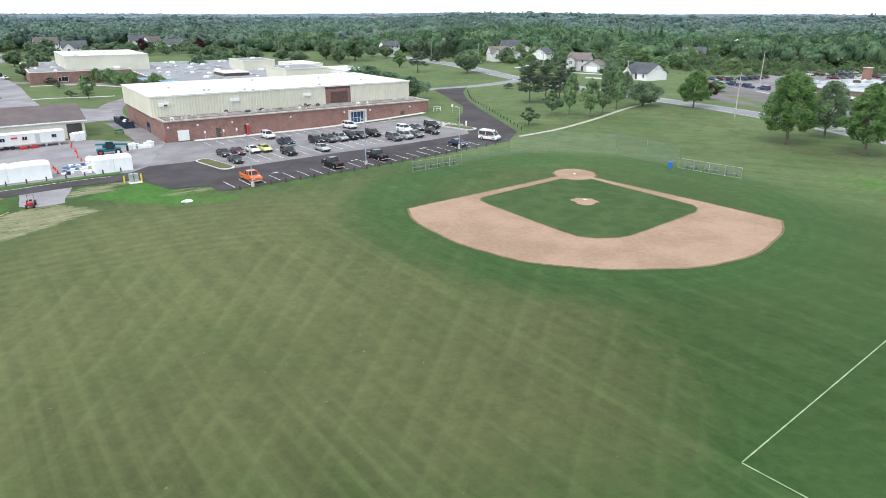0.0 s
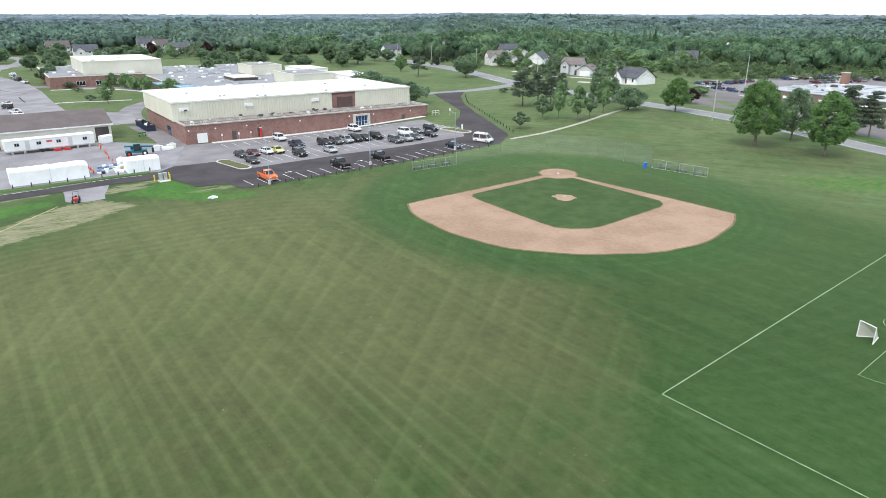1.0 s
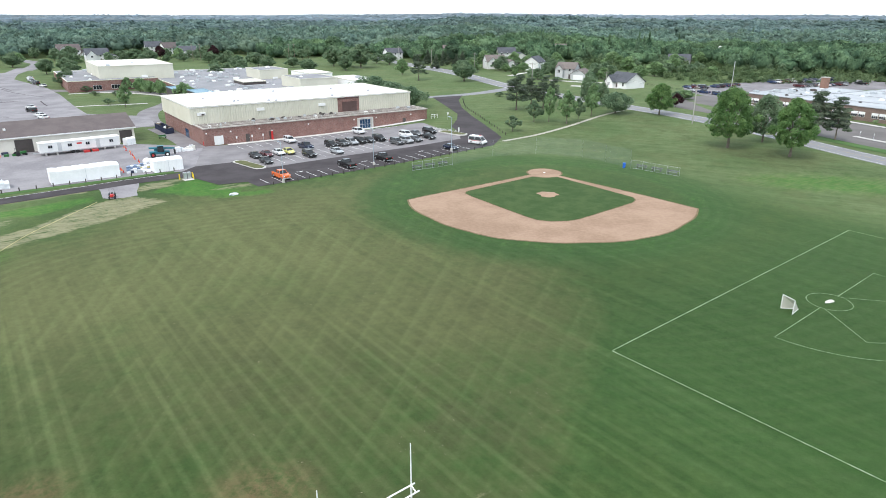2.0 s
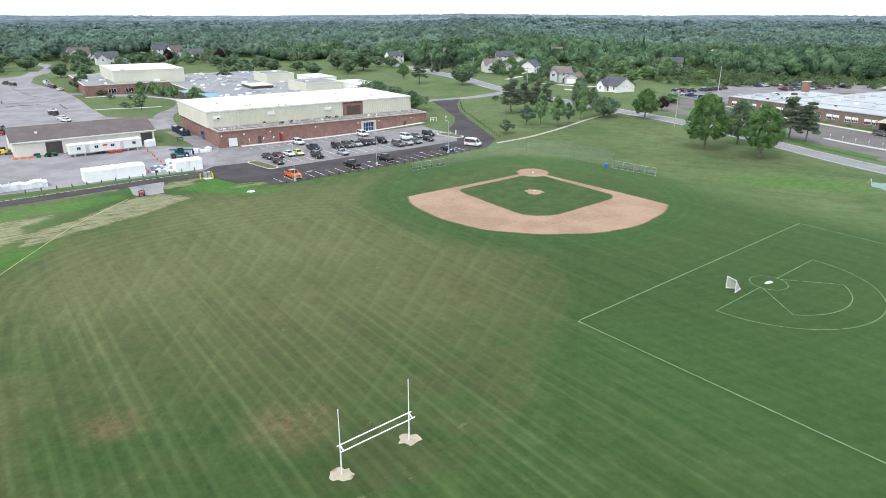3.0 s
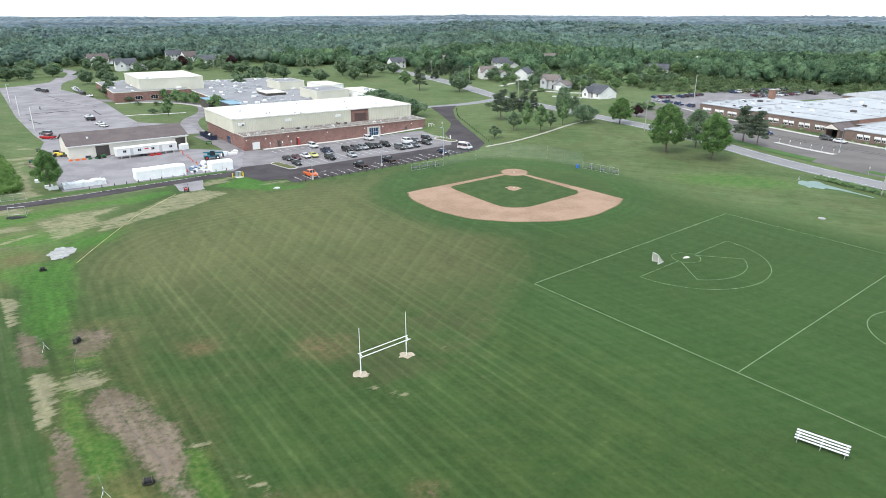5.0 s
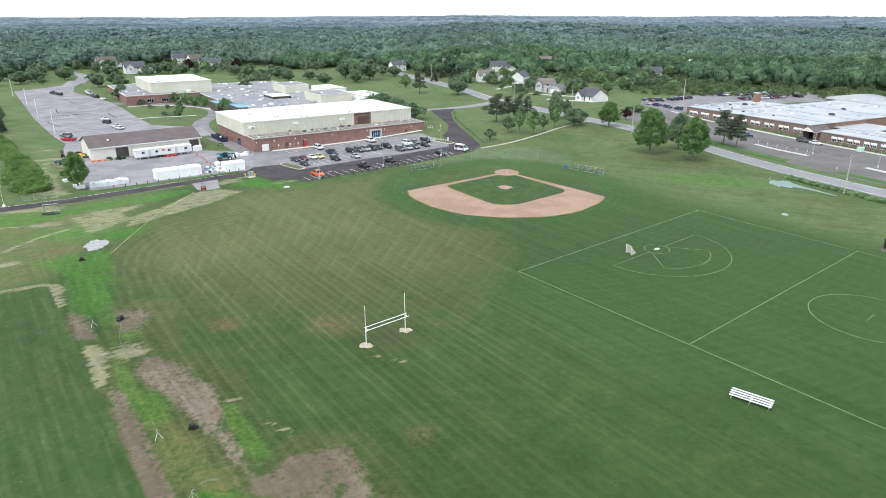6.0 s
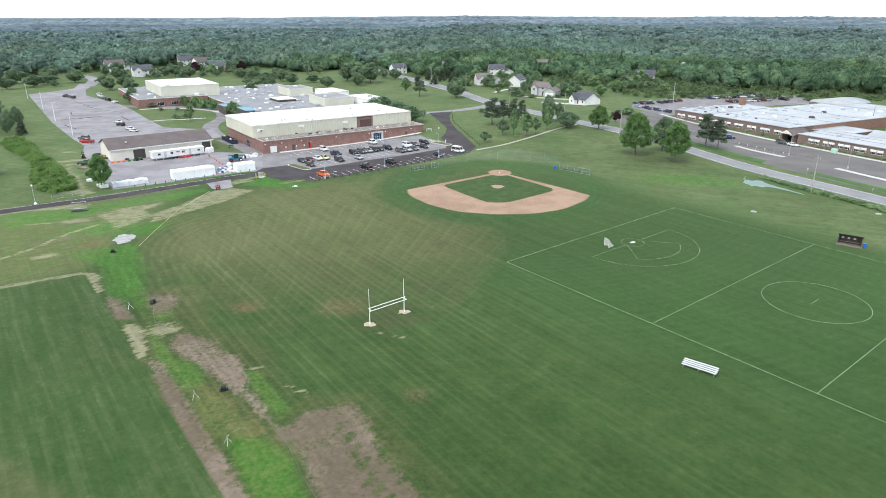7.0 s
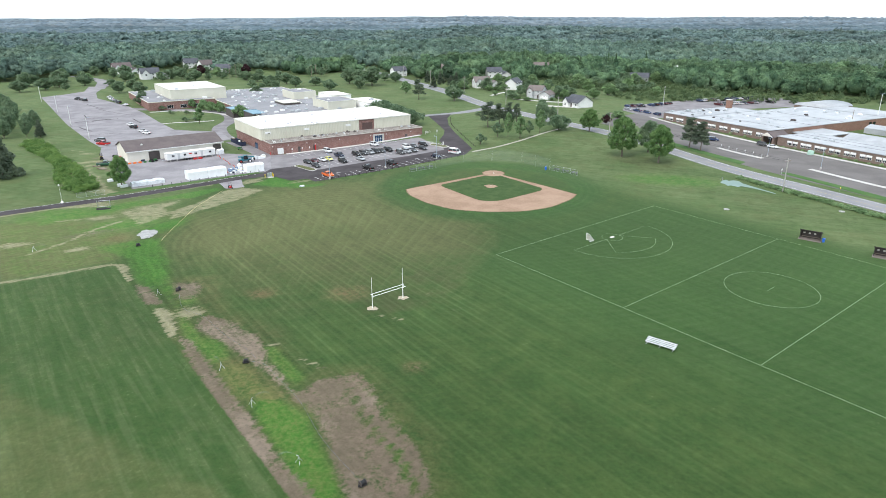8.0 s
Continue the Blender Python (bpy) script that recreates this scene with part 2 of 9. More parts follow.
def grass_ground():
    """Mown and rough grass, bare earth and straw, by the zones stored on the ground."""
    m, n, l, b = nodes_of("field_grass")
    co = place(n)

    def layer(name):
        z, s = n.new("ShaderNodeVertexColor"), n.new("ShaderNodeSeparateColor")
        z.layer_name = name
        l.new(z.outputs[0], s.inputs[0])
        return *s.outputs, z.outputs[1]
    dirt, dry, lush, _ = layer("zone")
    straw, deep, mown, _ = layer("kind")
    lane, loops, brown, _ = layer("lane")
    lawn, trackA, trackB, scuff = layer("site")

    def add(a, c):
        return calc(n, l, "ADD", a, c)

    def mul(a, c):
        return calc(n, l, "MULTIPLY", a, c)
    n0, n1, n2 = grain(n, l, 0.018, 3, 0.5, co), grain(n, l, 0.06, 4, 0.6, co), grain(n, l, 0.30, 5, 0.65, co)
    n3, n4 = grain(n, l, 1.6, 5, 0.7, co), grain(n, l, 11.0, 3, 0.7, co)
    sep = n.new("ShaderNodeSeparateXYZ")
    l.new(co, sep.inputs[0])
    X, Y = sep.outputs[0], sep.outputs[1]
    wob = mul(calc(n, l, "SUBTRACT", n1, 0.5), 3.0)
    # straight mown edges of the practice pitch
    rag = mul(calc(n, l, "SUBTRACT", n3, 0.5), 1.2)
    over = add(add(mul(X, -0.787), mul(Y, -0.617)), add(rag, -73.38))
    top = add(add(mul(X, -0.508), mul(Y, 0.861)), add(rag, -37.67))
    off = calc(n, l, "SUBTRACT", 1.0, mul(ramp(n, l, over, 0.0, 0.45), calc(n, l, "SUBTRACT", 1.0, ramp(n, l, top, -0.45, 0.0))))

    def stretched(ax, ay, along, across):
        """Streaks drawn out along one direction."""
        c = n.new("ShaderNodeCombineXYZ")
        l.new(mul(add(mul(X, ax), mul(Y, ay)), along), c.inputs[0])
        l.new(mul(add(mul(X, -ay), mul(Y, ax)), across), c.inputs[1])
        return grain(n, l, 1.0, 3, 0.6, c.outputs[0])

    def passes(s, period, sharp=0.72):
        """Pale narrow lines left by a mower, one each period."""
        return ramp(n, l, calc(n, l, "SINE", mul(s, 2 * math.pi / period)), 1 - 2 * sharp, 1.0)

    def across(ax, ay, k=1.0):
        return add(add(mul(X, ax), mul(Y, ay)), mul(wob, k))
    k1 = ramp(n, l, stretched(0.602, -0.798, 0.030, 0.62), 0.36, 0.62)
    k2 = ramp(n, l, stretched(0.24, 0.97, 0.035, 0.34), 0.38, 0.62)
    swath = ramp(n, l, stretched(0.602, -0.798, 0.012, 0.16), 0.35, 0.65)
    wa = mul(add(mul(passes(across(0.798, 0.602, 0.12), 1.55, 0.55), 0.95), mul(k1, 0.45)), mul(add(mul(swath, 0.7), 0.3), trackA))
    # a second mowing that fans out from one end of the outfield
    fan = mul(calc(n, l, "ARCTAN2", calc(n, l, "ADD", X, 42.0), calc(n, l, "ADD", Y, 84.0)), 100.0)
    fan = add(fan, mul(wob, 0.16))
    wb = mul(add(mul(passes(fan, 2.7, 0.8), 0.6), mul(passes(fan, 1.35, 0.8), 0.3)), mul(add(mul(k2, 0.8), 0.2), trackB))
    wl = mul(passes(add(mul(lane, 60.0), mul(wob, 0.2)), 1.9, 0.8), mul(loops, add(mul(k2, 0.5), 0.35)))
    dx, dy = calc(n, l, "SUBTRACT", X, 2.1), calc(n, l, "SUBTRACT", Y, 61.3)
    rad = calc(n, l, "SQRT", add(mul(dx, dx), mul(dy, dy)))
    wr = mul(passes(add(rad, mul(wob, 0.3)), 2.2), add(mul(k1, 0.6), 0.2))
    # base greens
    col = mixed(n, l, GRASS_A, GRASS_B, ramp(n, l, n2, 0.30, 0.72))
    col = mixed(n, l, col, GRASS_DARK, mul(ramp(n, l, n1, 0.42, 0.72), 0.55))
    col = mixed(n, l, col, mixed(n, l, LAWN_A, LAWN_B, ramp(n, l, n1, 0.35, 0.65)), lawn)
    mott = mul(ramp(n, l, add(mul(n2, 0.6), mul(n3, 0.4)), 0.46, 0.64), lawn)
    col = mixed(n, l, col, GRASS_B, mul(mott, 0.75))
    thin = mul(ramp(n, l, grain(n, l, 0.11, 4, 0.65, co), 0.46, 0.66), lawn)
    col = mixed(n, l, col, GRASS_DRY, mul(thin, 0.42))
    mow = ramp(n, l, stretched(0.94, -0.34, 0.03, 0.55), 0.40, 0.60)
    col = mixed(n, l, col, GRASS_A, mul(mul(mow, lawn), 0.30))
    s1 = ramp(n, l, stretched(0.602, -0.798, 0.022, 0.42), 0.35, 0.68)
    col = mixed(n, l, col, GRASS_BAND, mul(mul(s1, deep), 0.26))
    col = mixed(n, l, col, GRASS_DEEP, mul(deep, add(mul(n2, 0.5), 0.5)))
    dryf = ramp(n, l, add(dry, add(mul(n2, 0.55), add(mul(n1, 0.8), -0.68))), 0.05, 0.95)
    col = mixed(n, l, col, GRASS_DRY, dryf)
    col = mixed(n, l, col, GRASS_BROWN, ramp(n, l, add(brown, add(mul(n2, 0.9), add(mul(n3, 0.5), -0.7))), 0.3, 1.0))
    fleck = mul(ramp(n, l, n3, 0.60, 0.76), mul(ramp(n, l, n2, 0.42, 0.60), 0.75))
    col = mixed(n, l, col, GRASS_DRY, mul(fleck, add(mul(dry, 0.8), 0.15)))
    pit = calc(n, l, "SUBTRACT", 1.0, off)
    pk = ramp(n, l, stretched(0.617, -0.787, 0.04, 0.75), 0.44, 0.66)
    col = mixed(n, l, col, GRASS_BAND, mul(mul(pit, pk), mul(n2, 0.52)))
    col = mixed(n, l, col, GRASS_BAND, mul(pit, mul(ramp(n, l, n3, 0.56, 0.74), mul(ramp(n, l, n2, 0.45, 0.62), 0.62))))
    chaff = mul(ramp(n, l, grain(n, l, 2.6, 3, 0.6, co), 0.685, 0.73), mul(ramp(n, l, n2, 0.50, 0.66), ramp(n, l, brown, 0.25, 0.6)))
    col = mixed(n, l, col, STRAW, mul(chaff, 0.8))
    st = calc(n, l, "MAXIMUM", calc(n, l, "MAXIMUM", wa, wb), wl)
    st = mul(st, mul(mown, add(mul(n2, 0.9), mul(n3, 0.6))))
    col = mixed(n, l, col, GRASS_BAND, mul(st, 0.21))
    col = mixed(n, l, col, GRASS_BAND, mul(mul(wr, deep), 0.12))
    lushf = ramp(n, l, add(lush, add(mul(n2, 1.1), add(mul(n3, 0.8), -0.95))), 0.15, 1.0)
    col = mixed(n, l, col, mixed(n, l, GRASS_LUSH, GRASS_LUSH_B, ramp(n, l, n3, 0.35, 0.65)), mul(mul(lushf, off), 0.80))
    sk = stretched(0.83, 0.56, 0.22, 1.5)
    col = mixed(n, l, col, GRASS_PALE, mul(mul(ramp(n, l, sk, 0.45, 0.66), mul(lawn, off)), mul(ramp(n, l, lush, 0.12, 0.4), 0.42)))
    scuf = mul(mul(scuff, off), ramp(n, l, add(mul(n2, 0.6), mul(n3, 0.6)), 0.38, 0.76))
    col = mixed(n, l, col, SCUFF, mul(scuf, 0.62))
    dirtf = ramp(n, l, add(dirt, add(mul(n2, 1.1), add(mul(n3, 1.2), -1.17))), 0.34, 0.92)
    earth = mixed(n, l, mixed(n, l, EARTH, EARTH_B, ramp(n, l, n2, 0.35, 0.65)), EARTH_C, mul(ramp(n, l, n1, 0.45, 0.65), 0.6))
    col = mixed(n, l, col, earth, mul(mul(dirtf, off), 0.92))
    strawf = ramp(n, l, add(mul(straw, 0.85), add(mul(sk, 1.5), add(mul(n2, 0.9), add(mul(n3, 0.9), -1.66)))), 0.35, 0.85)
    col = mixed(n, l, col, mixed(n, l, STRAW, STRAW_B, ramp(n, l, n3, 0.3, 0.7)), mul(mul(strawf, off), 0.76))
    # blades and tufts
    hs = n.new("ShaderNodeHueSaturation")
    l.new(col, hs.inputs["Color"])
    tuft = add(mul(n4, 0.45), mul(n3, 0.55))
    streak = mul(mown, add(mul(add(add(wa, wb), wl), 0.17), add(mul(mul(k1, trackA), 0.06), -0.15)))
    # clippings and thatch: small dark and pale dabs
    dab = mul(calc(n, l, "SUBTRACT", ramp(n, l, grain(n, l, 0.85, 4, 0.75, co), 0.36, 0.66), 0.5), 0.15)
    streak = add(streak, dab)
    l.new(add(mul(tuft, 0.85), add(mul(n0, 0.60), add(streak, add(mul(mul(calc(n, l, "SUBTRACT", s1, 0.5), mown), 0.16), 0.285)))), hs.inputs["Value"])
    l.new(hs.outputs[0], b.inputs["Base Color"])
    b.inputs["Roughness"].default_value = 0.95
    b.inputs["Specular IOR Level"].default_value = 0.1
    b.inputs["Sheen Weight"].default_value, b.inputs["Sheen Roughness"].default_value = 0.08, 0.45
    b.inputs["Sheen Tint"].default_value = (0.75, 0.9, 0.55, 1)
    bumped(n, l, b, tuft, 0.5, 0.07)
    return m


GRASS_A, GRASS_B, GRASS_DARK = (0.0340, 0.0700, 0.0185), (0.0500, 0.0840, 0.0235), (0.0275, 0.0575, 0.0160)
LAWN_A, LAWN_B = (0.0840, 0.1250, 0.0470), (0.1210, 0.1550, 0.0680)
GRASS_DRY, GRASS_DEEP, GRASS_BAND = (0.0985, 0.1060, 0.0435), (0.0250, 0.0690, 0.0165), (0.122, 0.148, 0.070)
GRASS_LUSH, GRASS_LUSH_B, GRASS_BROWN = (0.030, 0.146, 0.014), (0.068, 0.150, 0.026), (0.051, 0.060, 0.025)
GRASS_PALE, SCUFF = (0.165, 0.185, 0.075), (0.190, 0.112, 0.068)
STRAW, STRAW_B = (0.345, 0.310, 0.215), (0.215, 0.200, 0.115)
EARTH, EARTH_B, EARTH_C = (0.165, 0.120, 0.093), (0.122, 0.096, 0.070), (0.240, 0.186, 0.150)

M_GROUND = grass_ground()
M_CLAY = surface("infield_clay", (0.268, 0.180, 0.126), (0.385, 0.268, 0.194), 0.11, 1.6, 0.95, bump=0.25, dist=0.03, spec=0.1)
M_INGRASS = surface("infield_grass", (0.037, 0.073, 0.024), (0.070, 0.106, 0.040), 0.35, 5.0, 0.95, bump=0.4, dist=0.05, spec=0.1)
M_LIP = surface("worn_turf_lip", (0.115, 0.095, 0.050), (0.24, 0.18, 0.11), 0.7, 4.0, 0.95, bump=0.4, dist=0.05, spec=0.1)
M_ASPHALT_NEW = surface("new_asphalt", (0.050, 0.044, 0.047), (0.082, 0.073, 0.077), 0.15, 8.0, 0.95, bump=0.3, dist=0.01, spec=0.12)
M_ASPHALT_OLD = surface("worn_asphalt", (0.176, 0.165, 0.173), (0.262, 0.247, 0.255), 0.16, 5.0, 0.95, bump=0.3, dist=0.01, spec=0.15)
M_ASPHALT_SCHOOL = surface("brown_worn_asphalt", (0.128, 0.118, 0.115), (0.180, 0.168, 0.162), 0.08, 3.0, 0.95, bump=0.3, dist=0.01, spec=0.15)
M_ASPHALT_MID = surface("grey_asphalt", (0.196, 0.185, 0.198), (0.310, 0.295, 0.306), 0.11, 2.5, 0.95, bump=0.3, dist=0.01, spec=0.15)
M_ROAD = surface("road_asphalt", (0.215, 0.215, 0.230), (0.275, 0.273, 0.285), 0.1, 5.0, 0.95, bump=0.2, dist=0.01, spec=0.15)
M_CONCRETE = surface("pale_concrete", (0.45, 0.435, 0.41), (0.57, 0.55, 0.52), 0.4, 6.0, 0.85, bump=0.15)
M_PATH = surface("sandy_concrete", (0.33, 0.31, 0.25), (0.44, 0.42, 0.35), 0.4, 6.0, 0.9, bump=0.15)
M_WALK = surface("bright_concrete", (0.60, 0.58, 0.55), (0.72, 0.70, 0.67), 0.4, 6.0, 0.85, bump=0.15)
M_LINE = surface("white_line_paint", (0.70, 0.72, 0.70), (0.82, 0.82, 0.80), 1.0, 9.0, 0.8, bump=0.0)
M_CHALK = surface("field_chalk", (0.16, 0.25, 0.12), (0.38, 0.48, 0.31), 0.8, 6.0, 0.95, bump=0.2)
M_YELLOW = surface("yellow_paint", (0.72, 0.52, 0.03), (0.80, 0.60, 0.05), 1.0, 9.0, 0.5)
M_YELLOW_WORN = surface("worn_yellow_paint", (0.30, 0.27, 0.16), (0.38, 0.33, 0.17), 0.6, 9.0, 0.8)
M_GRAVEL = surface("pale_gravel", (0.25, 0.25, 0.245), (0.42, 0.42, 0.41), 0.6, 3.0, 0.95, bump=0.6, dist=0.05)
M_BRICK = brickwork("red_brick", (0.168, 0.084, 0.072), (0.275, 0.152, 0.132), (0.36, 0.29, 0.26))
M_BRICK_TAN = brickwork("brown_brick", (0.165, 0.118, 0.098), (0.225, 0.165, 0.140), (0.25, 0.21, 0.185))
M_BRICK_ORANGE = brickwork("orange_brick", (0.22, 0.125, 0.092), (0.29, 0.165, 0.122), (0.28, 0.21, 0.175))
M_PANEL = surface("beige_metal_siding", (0.58, 0.565, 0.47), (0.66, 0.645, 0.545), 0.15, 2.0, 0.55, bump=0.02)
M_ROOF_WHITE = surface("white_membrane_roof", (0.80, 0.80, 0.79), (0.90, 0.90, 0.89), 0.12, 1.5, 0.6, bump=0.05)
M_ROOF_SCHOOL = surface("pale_grey_membrane_roof", (0.315, 0.33, 0.35), (0.45, 0.468, 0.49), 0.10, 0.5, 0.6, bump=0.05)
M_ROOF_GREY = surface("grey_gravel_roof", (0.20, 0.20, 0.215), (0.285, 0.285, 0.30), 0.10, 1.5, 0.9, bump=0.2)
M_ROOF_SKIRT = surface("weathered_roof_edge", (0.34, 0.305, 0.275), (0.52, 0.485, 0.445), 0.4, 3.0, 0.8)
M_ROOF_PIPES = surface("brown_ballast_roof", (0.14, 0.115, 0.10), (0.24, 0.21, 0.19), 0.5, 3.0, 0.9, bump=0.2)
M_ROOF_BROWN = surface("brown_shingle_roof", (0.105, 0.084, 0.084), (0.142, 0.116, 0.114), 0.3, 4.0, 0.9, bump=0.2)
M_ROOF_TAN = surface("tan_shingle_roof", (0.145, 0.120, 0.112), (0.195, 0.165, 0.152), 0.3, 4.0, 0.9, bump=0.2)
M_ROOF_SLATE = surface("dark_grey_shingle_roof", (0.062, 0.066, 0.080), (0.10, 0.105, 0.12), 0.3, 4.0, 0.9, bump=0.2)
M_WALL_CREAM = surface("cream_metal_wall", (0.68, 0.645, 0.57), (0.76, 0.725, 0.65), 0.3, 3.0, 0.7)
M_SIDING_WHITE = surface("white_siding", (0.70, 0.70, 0.69), (0.80, 0.80, 0.79), 0.5, 5.0, 0.7)
M_SIDING_GREY = surface("grey_siding", (0.46, 0.47, 0.48), (0.55, 0.56, 0.57), 0.5, 5.0, 0.7)
M_SIDING_DULL = surface("dull_grey_metal", (0.16, 0.17, 0.175), (0.22, 0.23, 0.235), 0.8, 6.0, 0.6, metal=0.3)
M_WHITE = surface("white_paint", (0.76, 0.76, 0.75), (0.84, 0.84, 0.83), 0.8, 6.0, 0.5)
M_SHRINK = surface("white_plastic_sheet", (0.80, 0.81, 0.82), (0.88, 0.89, 0.90), 0.6, 3.0, 0.45, bump=0.3, dist=0.05)
M_PALLET_WRAP = surface("grey_plastic_wrap", (0.50, 0.53, 0.56), (0.76, 0.78, 0.80), 0.8, 2.2, 0.35, bump=0.4, dist=0.05)
M_WRAP_BLUE = surface("blue_wrap", (0.10, 0.16, 0.28), (0.30, 0.38, 0.50), 0.8, 3.0, 0.45, bump=0.3, dist=0.03)
M_DARK = surface("dark_brown_metal", (0.055, 0.045, 0.042), (0.085, 0.070, 0.065), 0.5, 6.0, 0.6)
M_BROWN_PANEL = surface("brown_brick_panel", (0.085, 0.050, 0.046), (0.120, 0.075, 0.068), 0.4, 6.0, 0.8)
M_BLACK = surface("black_rubber", (0.012, 0.012, 0.013), (0.022, 0.022, 0.023), 1.0, 8.0, 0.75)
M_POST = surface("dark_timber_post", (0.045, 0.040, 0.036), (0.075, 0.066, 0.058), 1.0, 8.0, 0.85)
M_POLE_WOOD = surface("silvered_timber", (0.34, 0.32, 0.29), (0.46, 0.44, 0.41), 1.0, 9.0, 0.9)
M_WOOD = surface("weathered_timber", (0.22, 0.175, 0.135), (0.32, 0.265, 0.21), 1.0, 9.0, 0.85)
M_BARK = surface("grey_bark", (0.13, 0.105, 0.085), (0.20, 0.17, 0.14), 1.0, 7.0, 0.95, bump=0.5)
M_STEEL = surface("galvanised_steel", (0.52, 0.54, 0.56), (0.62, 0.64, 0.66), 0.8, 9.0, 0.4, metal=0.8)
M_ALU = surface("brushed_aluminium", (0.72, 0.73, 0.75), (0.80, 0.81, 0.83), 0.8, 9.0, 0.4, metal=0.55)
M_POLE = surface("grey_lamp_metal", (0.32, 0.38, 0.46), (0.42, 0.48, 0.56), 0.8, 9.0, 0.5, metal=0.2)
M_HOSE = surface("yellow_hose", (0.52, 0.46, 0.22), (0.66, 0.58, 0.30), 0.8, 9.0, 0.6)
M_HOSE_BLUE = surface("faded_blue_hose", (0.13, 0.14, 0.16), (0.19, 0.20, 0.22), 0.8, 9.0, 0.6)
M_NET = surface("white_cord_net", (0.62, 0.60, 0.55), (0.74, 0.72, 0.68), 0.8, 9.0, 0.9)
M_BLUE = surface("blue_plastic", (0.02, 0.12, 0.55), (0.03, 0.16, 0.62), 0.8, 9.0, 0.45)
M_TEAL = surface("teal_machine_paint", (0.015, 0.14, 0.19), (0.03, 0.20, 0.25), 0.8, 6.0, 0.45)
M_RED = surface("red_paint", (0.45, 0.02, 0.02), (0.52, 0.03, 0.03), 0.8, 6.0, 0.45)
M_ORANGE_P = surface("orange_plastic", (0.75, 0.16, 0.03), (0.80, 0.20, 0.04), 0.8, 6.0, 0.5)
M_GREEN_P = surface("green_machine_paint", (0.02, 0.13, 0.03), (0.03, 0.17, 0.04), 0.8, 6.0, 0.45)
M_GREEN_BOX = surface("pale_green_metal", (0.42, 0.62, 0.52), (0.50, 0.70, 0.60), 0.8, 6.0, 0.6)
M_NAVY = surface("navy_painted_steel", (0.012, 0.022, 0.055), (0.03, 0.04, 0.08), 0.8, 6.0, 0.55)
M_TURQ = surface("faded_blue_awning", (0.15, 0.27, 0.35), (0.21, 0.34, 0.42), 0.8, 6.0, 0.6)
M_CAR_GLASS, _n2, _l2, _b2 = nodes_of("tinted_car_glass")
_b2.inputs["Base Color"].default_value, _b2.inputs["Roughness"].default_value, _b2.inputs["Specular IOR Level"].default_value = (0.014, 0.017, 0.02, 1), 0.05, 0.6
M_GLASS, _n2, _l2, _b2 = nodes_of("dark_window_glass")
_b2.inputs["Base Color"].default_value, _b2.inputs["Roughness"].default_value = (0.018, 0.022, 0.028, 1), 0.06
M_GLASS_BLUE, _n2, _l2, _b2 = nodes_of("blue_entrance_glass")
_b2.inputs["Base Color"].default_value, _b2.inputs["Roughness"].default_value = (0.025, 0.07, 0.14, 1), 0.08
M_LAMP_GLASS, _n2, _l2, _b2 = nodes_of("clear_lamp_lens")
_b2.inputs["Base Color"].default_value, _b2.inputs["Roughness"].default_value = (0.75, 0.77, 0.78, 1), 0.1
M_LEAF = leafy("broad_leaves", (0.115, 0.195, 0.112), (0.310, 0.405, 0.250))
M_LEAF_B = leafy("bright_leaves", (0.150, 0.255, 0.118), (0.370, 0.510, 0.265))
M_LEAF_PINE = leafy("pine_needles", (0.098, 0.140, 0.098), (0.205, 0.250, 0.170))
M_LEAF_PURPLE = leafy("purple_leaves", (0.045, 0.022, 0.026), (0.095, 0.045, 0.050))
M_LEAF_MAPLE = leafy("maple_leaves", (0.084, 0.180, 0.060), (0.250, 0.390, 0.150), None, 0.45)
M_SCRUB = leafy("scrub_leaves", (0.085, 0.140, 0.066), (0.190, 0.255, 0.125), None, 0.12)
M_HEDGE = leafy("hedge_leaves", (0.100, 0.200, 0.058), (0.250, 0.380, 0.120))
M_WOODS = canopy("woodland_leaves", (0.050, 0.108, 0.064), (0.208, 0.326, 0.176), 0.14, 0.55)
# haze is painted into the next four leaf colours, bluer with distance
M_MIDWOODS = canopy("hazed_middle_woodland", (0.094, 0.160, 0.130), (0.226, 0.326, 0.246), 0.10, 0.35)
M_DISTWOODS = canopy("hazed_distant_woodland", (0.106, 0.170, 0.160), (0.204, 0.286, 0.258), 0.05)
M_FARWOODS = canopy("hazed_far_woodland", (0.104, 0.158, 0.182), (0.205, 0.268, 0.296), 0.012)
M_HILLWOODS = canopy("hazed_hill_woodland", (0.150, 0.205, 0.240), (0.245, 0.305, 0.340), 0.012)
# pale blue here is the haze over the ridge, put into its base colour
M_RIDGE = surface("hazed_ridge", (0.30, 0.38, 0.43), (0.35, 0.42, 0.465), 0.002, 0.01, 1.0, bump=0.0, spec=0.0)
M_WATER = surface("wet_grass", (0.12, 0.20, 0.17), (0.17, 0.25, 0.23), 0.3, 2.0, 0.4, bump=0.1)
_b2 = None


def wire_mesh(name, alpha, colour):
    """Chain link, too fine to see wire by wire."""
    m, n, l, b = nodes_of(name)
    b.inputs["Base Color"].default_value = (*colour, 1)
    b.inputs["Metallic"].default_value, b.inputs["Roughness"].default_value = 0.3, 0.6
    b.inputs["Alpha"].default_value = alpha
    return m


M_CHAIN = wire_mesh("chain_link", 0.075, (0.50, 0.56, 0.58))
M_CHAIN_DENSE = wire_mesh("double_chain_link", 0.09, (0.40, 0.46, 0.46))
M_NETTING = wire_mesh("goal_netting", 0.62, (0.74, 0.70, 0.64))
M_SPRAY = wire_mesh("water_spray", 0.03, (0.90, 0.95, 1.0))


